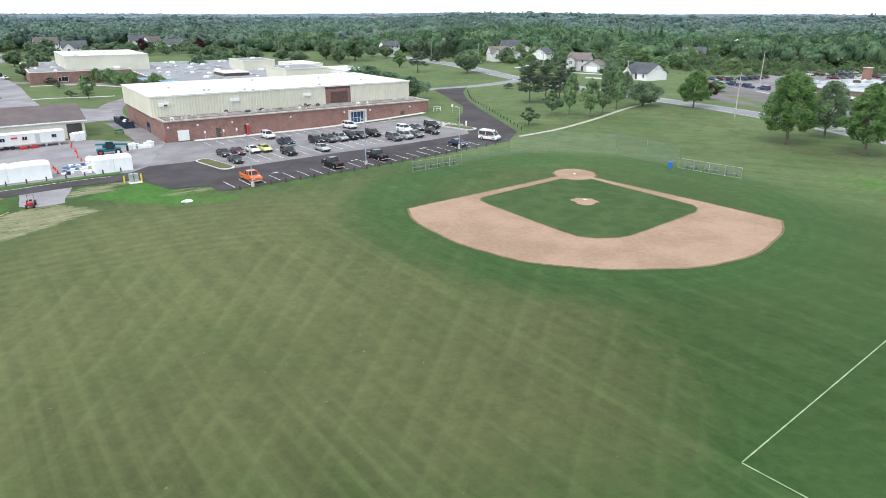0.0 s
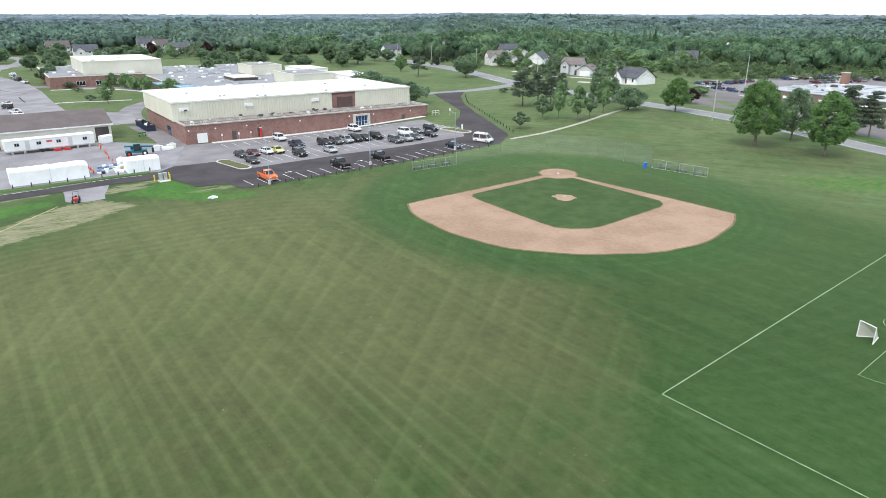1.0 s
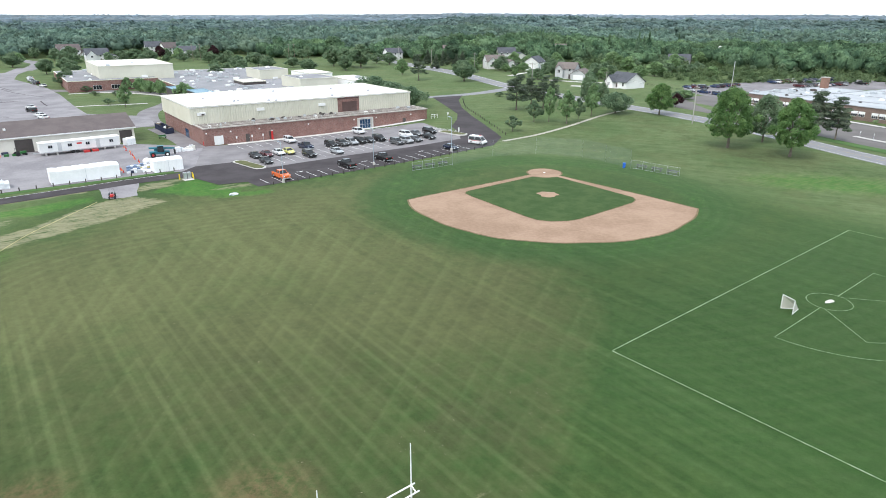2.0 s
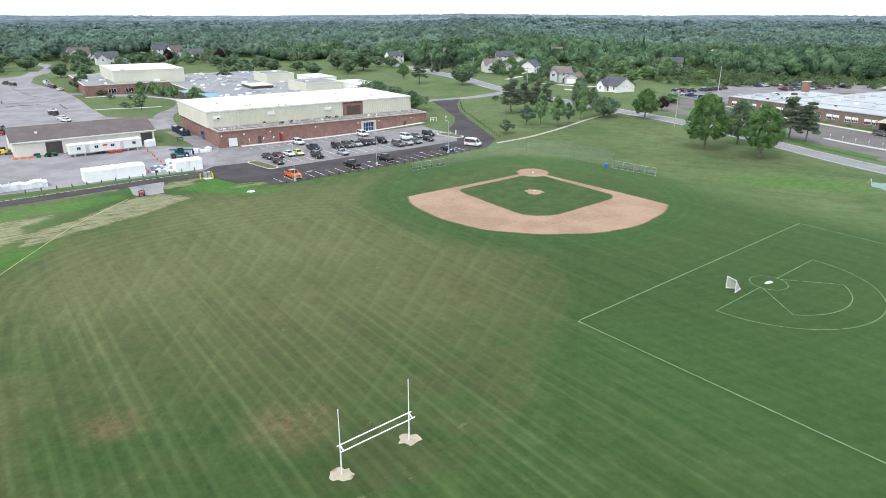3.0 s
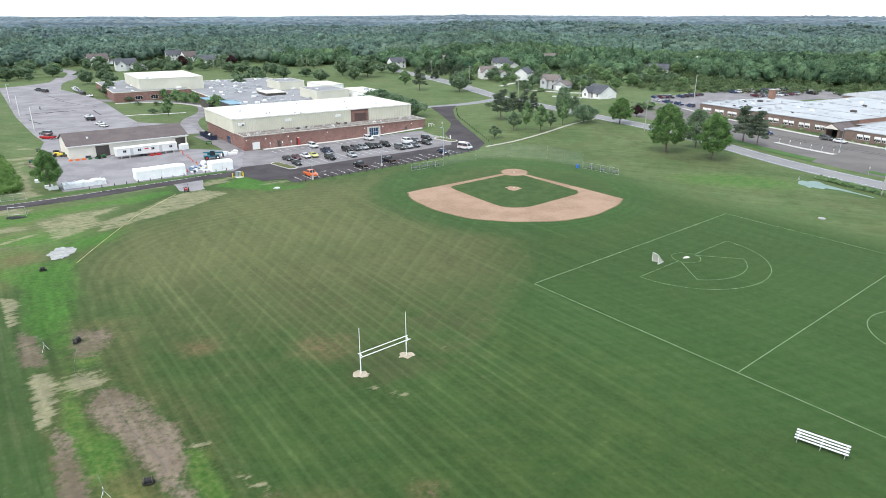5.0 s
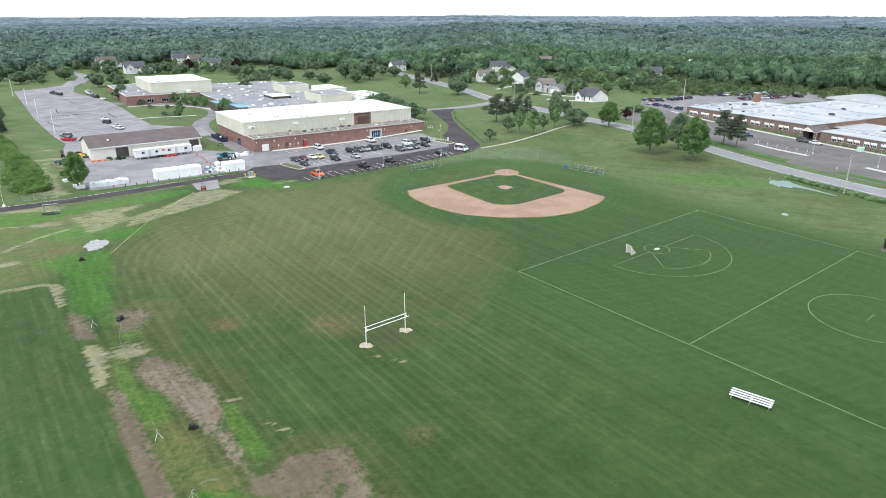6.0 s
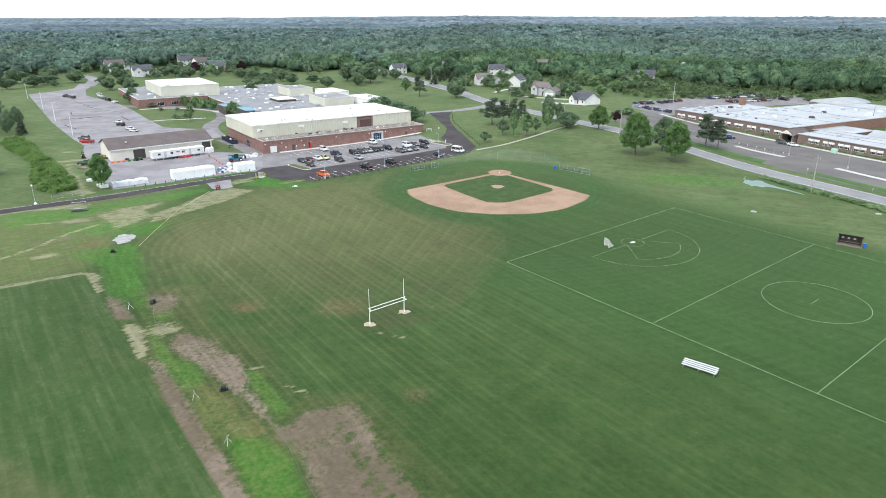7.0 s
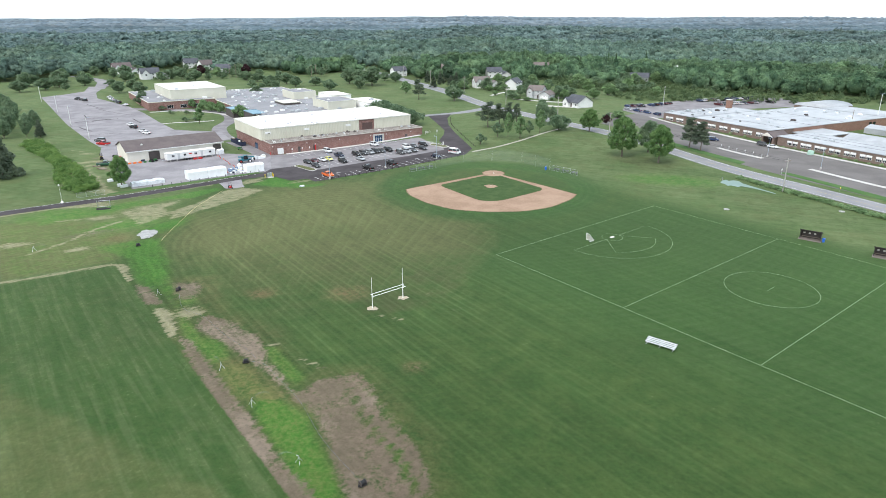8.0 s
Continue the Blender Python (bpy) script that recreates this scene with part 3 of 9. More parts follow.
def car_paint(name, c, metal=0.3):
    m, n, l, b = nodes_of(name)
    g = grain(n, l, 3.0, 3, 0.6, place(n))
    l.new(mixed(n, l, c, (c[0] * 0.8 + 0.015, c[1] * 0.8 + 0.014, c[2] * 0.8 + 0.012), ramp(n, l, g, 0.4, 0.7)), b.inputs["Base Color"])
    b.inputs["Metallic"].default_value, b.inputs["Roughness"].default_value = metal, 0.22
    b.inputs["Coat Weight"].default_value, b.inputs["Coat Roughness"].default_value = 0.35, 0.03
    return m


PAINT = {k: car_paint(k + "_car_paint", c, 0.0 if k in ("white", "yellow", "orange", "red") else 0.3) for k, c in {
    "white": (0.76, 0.77, 0.78), "black": (0.012, 0.012, 0.014), "silver": (0.42, 0.44, 0.46), "grey": (0.12, 0.125, 0.13),
    "red": (0.42, 0.015, 0.02), "maroon": (0.10, 0.012, 0.018), "blue": (0.025, 0.05, 0.13), "navy": (0.012, 0.022, 0.055),
    "orange": (0.72, 0.15, 0.035), "yellow": (0.64, 0.62, 0.20), "green": (0.03, 0.10, 0.06)}.items()}

# ---- the ground: one sheet out to the hills ----
def axis(dense, mid, end):
    """Grid lines: close in the middle, wider outwards."""
    lo, hi, step = dense
    v = list(np.arange(lo, hi + 1e-6, step))
    for sign, start, stop in ((1, hi, mid[1]), (-1, lo, mid[0])):
        p, s = start, step
        while sign * (stop - p) > 0:
            s = min(s * 1.15, 4.5)
            p += sign * s
            v.append(p)
        while abs(p) < end:
            s *= 1.17
            p += sign * s
            v.append(max(-end, min(end, p)))
    return np.array(sorted(v))


def ell(x, y, cx, cy, rx, ry, deg=0.0, soft=0.35):
    """1 inside an ellipse, 0 outside, soft at the rim."""
    c, s = math.cos(radians(deg)), math.sin(radians(deg))
    u, v = ((x - cx) * c + (y - cy) * s) / rx, (-(x - cx) * s + (y - cy) * c) / ry
    return 1 - smooth((np.hypot(u, v) - 1 + soft) / (2 * soft))


def seg(x, y, x0, y0, x1, y1, w, soft=0.5):
    """1 within w of a stretch of line, 0 beyond."""
    dx, dy = x1 - x0, y1 - y0
    t = np.clip(((x - x0) * dx + (y - y0) * dy) / (dx * dx + dy * dy), 0, 1)
    d = np.hypot(x - x0 - t * dx, y - y0 - t * dy) / w
    return 1 - smooth((d - 1 + soft) / (2 * soft))


def poly(x, y, pts, soft):
    """1 inside an outline of (x, y), falling to 0 over soft metres across its rim."""
    inside, near = np.zeros(x.shape, bool), np.full(x.shape, 1e9)
    for (x0, y0), (x1, y1) in zip(pts, pts[1:] + pts[:1]):
        dx, dy = x1 - x0, y1 - y0
        t = np.clip(((x - x0) * dx + (y - y0) * dy) / (dx * dx + dy * dy), 0, 1)
        near = np.minimum(near, np.hypot(x - x0 - t * dx, y - y0 - t * dy))
        if dy:
            inside ^= ((y0 > y) != (y1 > y)) & (x < x0 + (y - y0) * dx / dy)
    return smooth(0.5 + np.where(inside, near, -near) / soft)


def most(x, y, ells, segs):
    out = np.zeros_like(x)
    for e in ells:
        out = np.maximum(out, ell(x, y, *e))
    for s in segs:
        out = np.maximum(out, seg(x, y, *s))
    return out


def build_ground():
    gx, gy = axis((-130, 125, 1.25), (-340, 330), 4700), axis((-100, 125, 1.25), (-260, 470), 4700)
    X, Y = np.meshgrid(gx, gy)
    nx, ny = len(gx), len(gy)
    x, y = X.ravel(), Y.ravel()
    z = lie(x, y)
    idx = np.arange(nx * ny).reshape(ny, nx)
    quads = np.stack([idx[:-1, :-1], idx[:-1, 1:], idx[1:, 1:], idx[1:, :-1]], -1).reshape(-1, 4)
    me = bpy.data.meshes.new("ground")
    me.from_pydata(np.stack([x, y, z], 1).tolist(), [], quads.tolist())
    # bare earth: the strip along the practice pitch, the worn way beside it and the wide patch at its end
    dirt = np.maximum.reduce([
        poly(x, y, ((-79.2, -17.6), (-74.0, -19.4), (-68.2, -26.5), (-67.6, -28.4), (-71.4, -28.6)), 2.0),
        poly(x, y, ((-60.6, -40.5), (-57, -41.5), (-50.4, -49.8), (-43.8, -59), (-38.7, -64.6), (-34.3, -71.4), (-27, -80), (-22, -88), (-28, -88), (-38.5, -71.8), (-48, -59.6)), 1.8),
        0.86 * poly(x, y, ((-71, -17), (-65, -16), (-62, -20), (-62, -26), (-66.5, -26)), 2.6),
        0.97 * poly(x, y, ((-59.7, -32.8), (-56.1, -32), (-51.3, -35.2), (-44.9, -40.5), (-41.6, -46), (-41, -49), (-38.6, -51), (-35.5, -56.5), (-32, -58.6), (-33.3, -62), (-40.2, -54), (-45.6, -48.6), (-51.4, -43.2), (-57.6, -38.4)), 2.6),
        0.80 * poly(x, y, ((-152, 104), (-140, 88), (-132, 77), (-127, 65), (-124, 66.5), (-130, 80), (-139, 93), (-149, 108)), 3.5),
        0.97 * poly(x, y, ((-34.5, -58.4), (-32, -54.5), (-28.5, -53.3), (-25, -52.3), (-22.4, -56), (-18.2, -64.5), (-14.6, -71), (-12.4, -79), (-12, -88), (-21, -88), (-25.8, -76), (-28.2, -70.5), (-30.7, -64.5), (-33.4, -61)), 3.0)])
    wisp = np.sin((x * 0.86 + y * 0.5) * 1.9 + 0.7 * np.sin(y * 0.45)) * poly(x, y, ((-27, -56), (-22, -58), (-13, -78), (-14, -86), (-19, -76)), 3.0)
    dirt = dirt - 0.62 * np.clip(wisp + 0.2, 0, 1)
    dirt = np.maximum(dirt, 0.50 * most(x, y, [(-9.5, -29, 1.6, 3.0, 20, 1.0)], []))
    # trodden places where earth shows between the blades
    scuff = np.maximum.reduce([
        most(x, y, [(-32.0, -22.0, 3.2, 2.8, 0, 1.0), (-49.6, -22.5, 2.6, 2.0, 0, 1.0), (-95.7, 10.3, 2.6, 2.2, 0, 1.0), (-16.5, -51, 1.6, 1.4, 0, 1.0)], []),
        0.8 * poly(x, y, ((-51.5, -47), (-45, -49), (-37.5, -56), (-32.5, -61.5), (-40, -62.5), (-44.5, -60)), 5.0),
        0.34 * poly(x, y, ((-72, -15), (-63, -14), (-55, -29), (-42, -38), (-34, -52), (-24, -50), (-12, -70), (-9, -88), (-30, -88), (-62, -41)), 6.0)])
    dirt = np.maximum(dirt, 0.62 * most(x, y, [(-16, -51, 2.2, 1.5, 0, 1.0), (-104, 14, 12, 3, 32, 1.0), (-33, -50.5, 3.5, 0.8, -35, 0.9), (-112, 39, 5, 1.6, 28, 1.0)], []))
    straw = np.maximum.reduce([
        0.95 * poly(x, y, ((-137, 77), (-134, 76), (-123.2, 60), (-114.5, 51.2), (-119, 48.8), (-122.4, 53)), 2.6),
        0.95 * poly(x, y, ((-131, 35), (-121.7, 41), (-113.6, 42), (-110, 41), (-113.6, 36.6), (-118, 36.6), (-125, 34.4)), 2.0),
        1.25 * poly(x, y, ((-69.4, -29), (-66, -30), (-62, -36), (-59.6, -41), (-61, -42)), 1.4),
        1.25 * poly(x, y, ((-89, -5.5), (-84.6, -7.6), (-79, -16.6), (-80.5, -17.2)), 1.6),
        0.86 * poly(x, y, ((-106, 32), (-103, 38), (-96, 42), (-93.5, 45), (-91.5, 42.5), (-94.8, 36.6), (-90, 32), (-92.5, 24.5), (-95, 20), (-99, 25)), 2.4),
        0.88 * poly(x, y, ((-88.5, 25), (-91.5, 33.8), (-87, 41.2), (-84.8, 52), (-82.2, 57.4), (-78.4, 59.8), (-74.1, 58.3), (-70.6, 56), (-75.8, 44.1), (-79.5, 38.6), (-84.4, 31.5)), 1.6),
        0.80 * poly(x, y, ((-81.8, 65.6), (-79.8, 61.8), (-77, 64.4), (-75, 70), (-72.2, 74), (-71.4, 75.4), (-75, 74.8), (-80.9, 69.2)), 1.8),
        0.66 * poly(x, y, ((-66.5, 69.5), (-64.4, 66.8), (-60, 67), (-58, 66.5), (-57, 67.5), (-60, 70)), 1.8),
        most(x, y, [(-61.2, -31.2, 2.8, 3.2, 20, 0.8), (-24.0, -32.6, 1.1, 0.5, 0, 0.7), (-20.6, -33.8, 0.9, 0.4, -20, 0.7), (-19.6, -29.6, 0.7, 0.4, 0, 0.7), (-41.5, -43.8, 1.5, 0.9, -20, 0.6), (-35.8, -48.4, 1.6, 0.7, -30, 0.7), (-33.4, -50.2, 2.0, 0.7, -20, 0.6),
                    (-150, 96, 9, 2.4, 30, 0.8), (-141, 72, 2.5, 14, 30, 0.8), (-108, 26.8, 4.2, 2.0, 25, 0.9), (-101.5, 2.2, 3.6, 2.0, 25, 0.9), (-119, 5.0, 5.0, 2.4, 20, 1.0), (-78, 66.5, 5, 1.6, 30, 0.9), (-61, 67.5, 5, 1.2, 38, 0.9)],
             [(-162, 108, -155, 116.5, 1.0, 0.8), (-116, -23, -88, -7.2, 0.9, 0.8), (-140, 26, -111.5, 46.2, 1.0, 0.8), (-111.5, 46.2, -90, 62.5, 1.0, 0.8), (-111, -1, -107.2, 7, 0.7, 0.9), (-107.2, 7, -105.1, 16.9, 0.7, 0.9), (-105.1, 16.9, -101.5, 24, 0.8, 0.9), (-119.5, 23.2, -106.8, 28, 0.7, 0.9)]),
        0.7 * seg(x, y, -137, 62, -122, 52, 1.6, 0.9), 0.8 * seg(x, y, -150, 98, -140, 80, 1.6, 0.9), 0.85 * seg(x, y, -140, 80, -123, 56, 1.5, 0.9), 0.7 * seg(x, y, -172, 122, -152, 110, 1.2, 0.9)])
    lush = 0.86 * most(x, y, [(64, 70, 17, 8, -14, 0.8), (-100, 20, 12, 6, 30, 1.0), (-88, 20, 4, 8, -30, 1.0), (-120, 30, 14, 8, 30, 1.0)],
                [(-62, 60, -54, 63, 2.0, 0.9)])
    lush = np.maximum.reduce([
        lush,
        0.92 * poly(x, y, ((-77, 62.5), (-74.6, 69), (-71.2, 75.2), (-66.4, 69), (-62, 66.5), (-59, 64), (-60, 61), (-66.5, 59.4), (-72.6, 61)), 2.6),
        0.84 * poly(x, y, ((-126, 26), (-114, 38.5), (-98, 49.6), (-86.4, 59.4), (-84.6, 56), (-89.6, 47.3), (-96, 45), (-104, 37), (-112, 28), (-122, 20)), 3.0),
        0.80 * poly(x, y, ((-99, 3), (-92, 9), (-85, 11), (-77, -3), (-72.5, -12), (-70, -20), (-74, -21), (-79, -16), (-86.5, -4)), 5.0),
        0.42 * poly(x, y, ((-138, 22), (-122, 26), (-103, 22), (-90, 12), (-87.4, -5), (-108, -17)), 8.0),
        0.84 * poly(x, y, ((-73, -19), (-69.5, -18.5), (-66, -27), (-62, -32), (-55, -41), (-50.5, -42.8), (-47.4, -48.5), (-50.4, -50.5), (-58.4, -41.4), (-64.5, -30)), 2.4),
        0.62 * poly(x, y, ((-67, -21.5), (-63.4, -21), (-60.4, -28), (-64.6, -29.5)), 2.4),
        0.82 * poly(x, y, ((-44.2, -43.8), (-41, -44.5), (-37.6, -48.6), (-33.6, -53.8), (-33.9, -57.4), (-37.7, -54.3), (-40.8, -49.4)), 2.4),
        1.0 * poly(x, y, ((-41.5, -60), (-36.4, -60), (-31, -65), (-27, -73), (-22, -84), (-23, -88), (-30, -79), (-34, -72), (-39, -65)), 2.6),
        0.60 * poly(x, y, ((-51, -49), (-45, -50), (-37.9, -57), (-36, -61), (-40, -62), (-44, -60)), 4.0),
        0.50 * poly(x, y, ((-26, -56), (-23, -57), (-16.5, -70), (-14, -79), (-17, -80), (-21, -69)), 3.0)])
    lush = np.maximum(lush, 0.42 * seg(x, y, -62, 65, -6, 109, 5.0, 0.9))
    # tired grass over the outfield, ending along a straight mown edge towards the playing field
    edge = smooth((-(x + 1.5) * 0.965 + (y - 3.5) * 0.262 + 4.0 + 1.5 * np.sin(y / 6.0)) / (5.0 + 8.0 * smooth((y - 2) / 20)))
    dry = 0.77 * ell(x, y, -40, 19, 44, 42, 20, 0.5) * edge
    dry = np.maximum(dry, 0.88 * ell(x, y, -66, 16, 18, 28, 10, 0.7))
    dry = np.maximum(dry, 0.54 * ell(x, y, -57, -12, 17, 14, -20, 0.8))
    dry = np.maximum(dry, 0.44 * ell(x, y, -16, 0, 22, 26, 15, 0.6) * edge) * (0.78 + 0.22 * smooth((y + 8) / 17))
    dry = np.maximum(dry, 0.38 * ell(x, y, 62, 101, 18, 9, -20, 0.8))
    dry = np.maximum(dry, 0.62 * ell(x, y, -30, 70, 34, 12, 38, 0.9))
    dry = np.maximum(dry, 0.84 * ell(x, y, -52, 46, 30, 20, 38, 0.7))
    dry = np.maximum(dry, 0.12 * smooth((np.hypot(x, y) - 115) / 30))
    dry = np.maximum(dry, 0.14 * ell(x, y, 70, 47, 44, 16, -25, 0.9))
    dry = np.maximum(dry, 0.45 * ell(x, y, -108, 22, 34, 34, 0, 0.8))
    dry = np.maximum(dry, 1.0 * poly(x, y, ((-142, 18), (-122, 26), (-103, 22), (-90, 12), (-88, -5), (-108, -17)), 8.0))
    brown = 0.50 * poly(x, y, ((-22, 6), (-8, 2), (-3, -4), (-7, -17), (-10, -28), (-21, -31), (-33, -24), (-37, -17), (-28, -8)), 7.0) * (0.3 + 0.7 * edge)
    brown = np.maximum(brown, 0.70 * ell(x, y, -15, -13, 9, 7, 20, 0.9) * edge)
    brown = np.maximum(brown, 0.72 * ell(x, y, -23, -26, 10, 7, 15, 0.8))
    brown = np.maximum(brown, 0.34 * ell(x, y, 56.1, -21.6, 9, 5, -40, 0.9))
    brown = np.maximum(brown, 0.62 * ell(x, y, 60, 97, 12, 7, -30, 0.9))
    brown = np.maximum(brown, 0.46 * seg(x, y, 14, 136, 40, 150, 9, 0.9))
    brown = np.maximum(brown, 0.46 * seg(x, y, 40, 150, 52, 114, 9, 0.9))
    brown = np.maximum(brown, 0.54 * ell(x, y, -28, 2, 36, 28, 15, 0.8) * edge)
    r = np.hypot(x - 2.1, y - 61.3)
    deep = smooth((r - 25) / 2) * (1 - smooth((r - 31) / 10))
    ring = smooth((r - 20) / 4) * (1 - smooth((r - 32) / 9))
    dry = dry * (1 - 0.8 * ring)
    lush = np.maximum(lush, 0.24 * smooth((r - 24) / 2) * (1 - smooth((r - 30) / 7)) * (1 - smooth((x - 28) / 14)))
    side = (x * E2.x + y * E2.y) / 63.0
    play = smooth((side + 0.38) / 0.4) * smooth((x * E1.x + y * E1.y + 14) / 16)
    deep = np.maximum(deep, 0.75 * play * (1 - smooth((side - 0.95) / 0.3)))
    # the practice pitch beyond the bare strip
    over = (x + 87.2) * (-0.787) + (y + 7.7) * (-0.617)
    top = (x + 87.2) * (-0.508) + (y + 7.7) * 0.861
    pitch = smooth(over / 0.8) * (1 - smooth((top + 0.4) / 0.8))
    deep = np.maximum(deep, 0.5 * pitch)
    dry, brown = dry * (1 - pitch), brown * (1 - pitch)
    dry = np.maximum(dry, 0.16 * pitch)
    tired = smooth(((x + 61) * -0.47 + (y + 66) * -0.88) / 3.0) * smooth((over - 4.5) / 4.0)
    dry = np.maximum(dry, 0.52 * pitch * tired)
    deep = deep * (1 - 0.4 * pitch * tired)
    lawn = np.maximum.reduce([smooth((y - 80) / 20), smooth((side - 0.98) / 0.25), smooth((-88 - x) / 8)]) * (1 - pitch)
    near = 1 - smooth((np.hypot(x + 10, y) - 105) / 40)
    mown = near * np.clip(0.45 + 0.75 * ell(x, y, -38, 2, 44, 50, 20, 0.5), 0, 1) * (1 - 0.4 * deep) * (1 - 0.45 * pitch)
    track_a = np.clip(1 - 0.65 * pitch - 0.62 * smooth((y + 8) / 26), 0, 1) * (1 - 0.45 * play) * (1 - 0.25 * smooth((x + 12) / 10))
    track_b = edge * (1 - pitch) * (0.15 + 0.85 * smooth((y + 34) / 22)) * smooth((x + 82) / 20)
    # mower loops round the outfield
    u, v = (x + 40) * 0.555 - (y - 6) * 0.83, (x + 40) * 0.83 + (y - 6) * 0.555
    lap = (np.abs(u / 1.15) ** 3 + np.abs(v) ** 3) ** (1 / 3)
    lane = lap / 60.0
    loops = smooth((lap - 24) / 8) * (1 - smooth((lap - 44) / 8)) * (1 - smooth((x * 0.83 + y * -0.2 + 46) / 12))
    mown = mown * (1 - 0.35 * brown)
    track_a, track_b = track_a * (1 - 0.6 * loops), track_b * (1 - 0.5 * loops)
    for name, cols in (("zone", (dirt, dry, lush)), ("kind", (straw, deep, mown)), ("lane", (lane, loops, brown)), ("site", (lawn, track_a, track_b, scuff))):
        at = me.color_attributes.new(name, "FLOAT_COLOR", "POINT")
        at.data.foreach_set("color", np.stack((*cols, np.ones_like(x))[:4], 1).ravel())
    me.materials.append(M_GROUND)
    me.shade_smooth()
    return tagged(new("ground", me), "mown sports field grass with bare earth and lawns", "ground", kind="structure")


build_ground()


def sheet(name, outline, dz, material, label, category, cell=6.0):
    bm = bmesh.new()
    drape(bm, outline, dz, cell)
    return piece(name, bm, material, label, category, kind="structure", flat=False)


def band(name, line, width, dz, material, label, category, step=4.0, closed=False):
    bm = bmesh.new()
    ribbon(bm, line, width, dz, step, closed)
    return piece(name, bm, material, label, category, kind="structure", flat=False)


# ---- baseball infield: s runs down one foul line, w down the other ----
HOME = Vector((4.0, 79.7))


def diamond(s, w):
    p = HOME + E1 * s - E2 * w
    return (p.x, p.y)


def build_infield():
    c, r = 13.0, 27.6
    out = []
    a0 = math.atan2(-1.2 - c, math.sqrt(r * r - (1.2 + c) ** 2))
    a1 = math.atan2(math.sqrt(r * r - (1.2 + c) ** 2), -1.2 - c)
    for k in range(49):
        a = a0 + (a1 - a0) * k / 48
        wob = 0.18 * math.sin(7 * a) + 0.12 * math.sin(17 * a + 1)
        out.append(diamond(c + (r + wob) * math.cos(a), c + (r + wob) * math.sin(a)))
    # back along one foul line, round the plate, and out along the other
    for k in range(17):
        a = radians(100 + (350 - 100) * k / 16)
        out.append(diamond(3.7 * math.cos(a), 3.7 * math.sin(a)))
    band("infield_lip", out, 0.7, 0.026, M_LIP, "worn brown lip between clay and grass", "infield", 2.0, True)
    sheet("infield_dirt", out, 0.03, M_CLAY, "pale pinkish clay of the baseball infield", "infield", 5.0)
    g = [diamond(u, w) for u, w in ((0.9, 4.6), (1.0, 15), (1.2, 23.4), (1.5, 24.5), (2.3, 25.2), (4.7, 25.7), (12.5, 26.2), (20.2, 26.6), (22.8, 26.5), (24.8, 25.2), (26.5, 22.7),
                                    (27.0, 20.4), (26.9, 12), (26.8, 5), (26.4, 3.6), (25.8, 2.6), (24.6, 1.8), (13.8, 1.1), (4.4, 0.7), (3.8, 2.4), (2.6, 3.8))]
    band("infield_lip", g, 0.45, 0.048, M_LIP, "worn brown lip between clay and grass", "infield", 2.0, True)
    sheet("infield_grass", g, 0.055, M_INGRASS, "dark green mown grass inside the infield", "grass", 5.0)
    m = diamond(13.0, 13.0)
    bm = bmesh.new()
    rings = []
    rim = random.Random(30)
    for r0, dz, rag in ((2.0, 0.07, 0.35), (1.5, 0.17, 0.08), (0.7, 0.30, 0.0)):
        rings.append([bm.verts.new((x, y, H(x, y) + dz)) for k in range(24) for x, y in arc(*m, r0 + rim.uniform(-rag, rag), 15 * k, 15 * k, 1)[:1]])
    for a, b in zip(rings, rings[1:]):
        for k in range(24):
            bm.faces.new((a[k], a[(k + 1) % 24], b[(k + 1) % 24], b[k]))
    bm.faces.new(rings[-1])
    piece("pitchers_mound", bm, M_CLAY, "low round clay mound on the infield grass", "mound", kind="structure", flat=False)
    bm = bmesh.new()
    ribbon(bm, [(m[0] - 0.3, m[1]), (m[0] + 0.3, m[1])], 0.15, 0.33)
    piece("pitching_rubber", bm, M_WHITE, "white rubber slab on the clay mound", "plate")
    bm = bmesh.new()
    prism(bm, [(HOME.x - 0.22, HOME.y - 0.1), (HOME.x, HOME.y - 0.3), (HOME.x + 0.22, HOME.y - 0.1), (HOME.x + 0.22, HOME.y + 0.2), (HOME.x - 0.22, HOME.y + 0.2)],
          H(*HOME) + 0.03, H(*HOME) + 0.06)
    piece("home_plate", bm, M_WHITE, "white five-sided plate in the clay circle", "plate")


build_infield()


# ---- chalked lines of the playing field: a along its length, b across ----
def pitch_at(a, b):
    p = E1 * a + E2 * b
    return (p.x, p.y)


def chalk(name, line, label, closed=False, width=0.08):
    return band(name, line, width, 0.03, M_CHALK, label, "field line", 2.5, closed)


W, L = 63.2, 100.6
chalk("side_line", [pitch_at(0, 0), pitch_at(L, 0)], "white chalk side line on the grass", width=0.10)
chalk("end_line", [pitch_at(0, 0.1), pitch_at(0, W - 0.1)], "white chalk end line on the grass", width=0.10)
chalk("side_line", [pitch_at(0, W), pitch_at(L, W)], "faint white chalk side line on the grass", width=0.08)
for a in (36.58, 64.02):
    chalk("restraining_line", [pitch_at(a, 0.1), pitch_at(a, W - 0.1)], "white chalk line across the field")
chalk("centre_circle", arc(*pitch_at(L / 2, W / 2), 9.1, 0, 355, 70), "white chalk circle at midfield", True)
_c = pitch_at(L / 2, W / 2)
chalk("centre_mark", [(_c[0] - 1.2, _c[1] - 1.0), (_c[0] + 1.2, _c[1] + 1.0)], "short white chalk mark at midfield")
GOAL = pitch_at(9.6, W / 2 - 0.2)
chalk("goal_circle", arc(*GOAL, 2.6, 0, 350, 35), "small white chalk goal circle", True, 0.065)
_t = math.degrees(math.atan2(E1.y, E1.x))
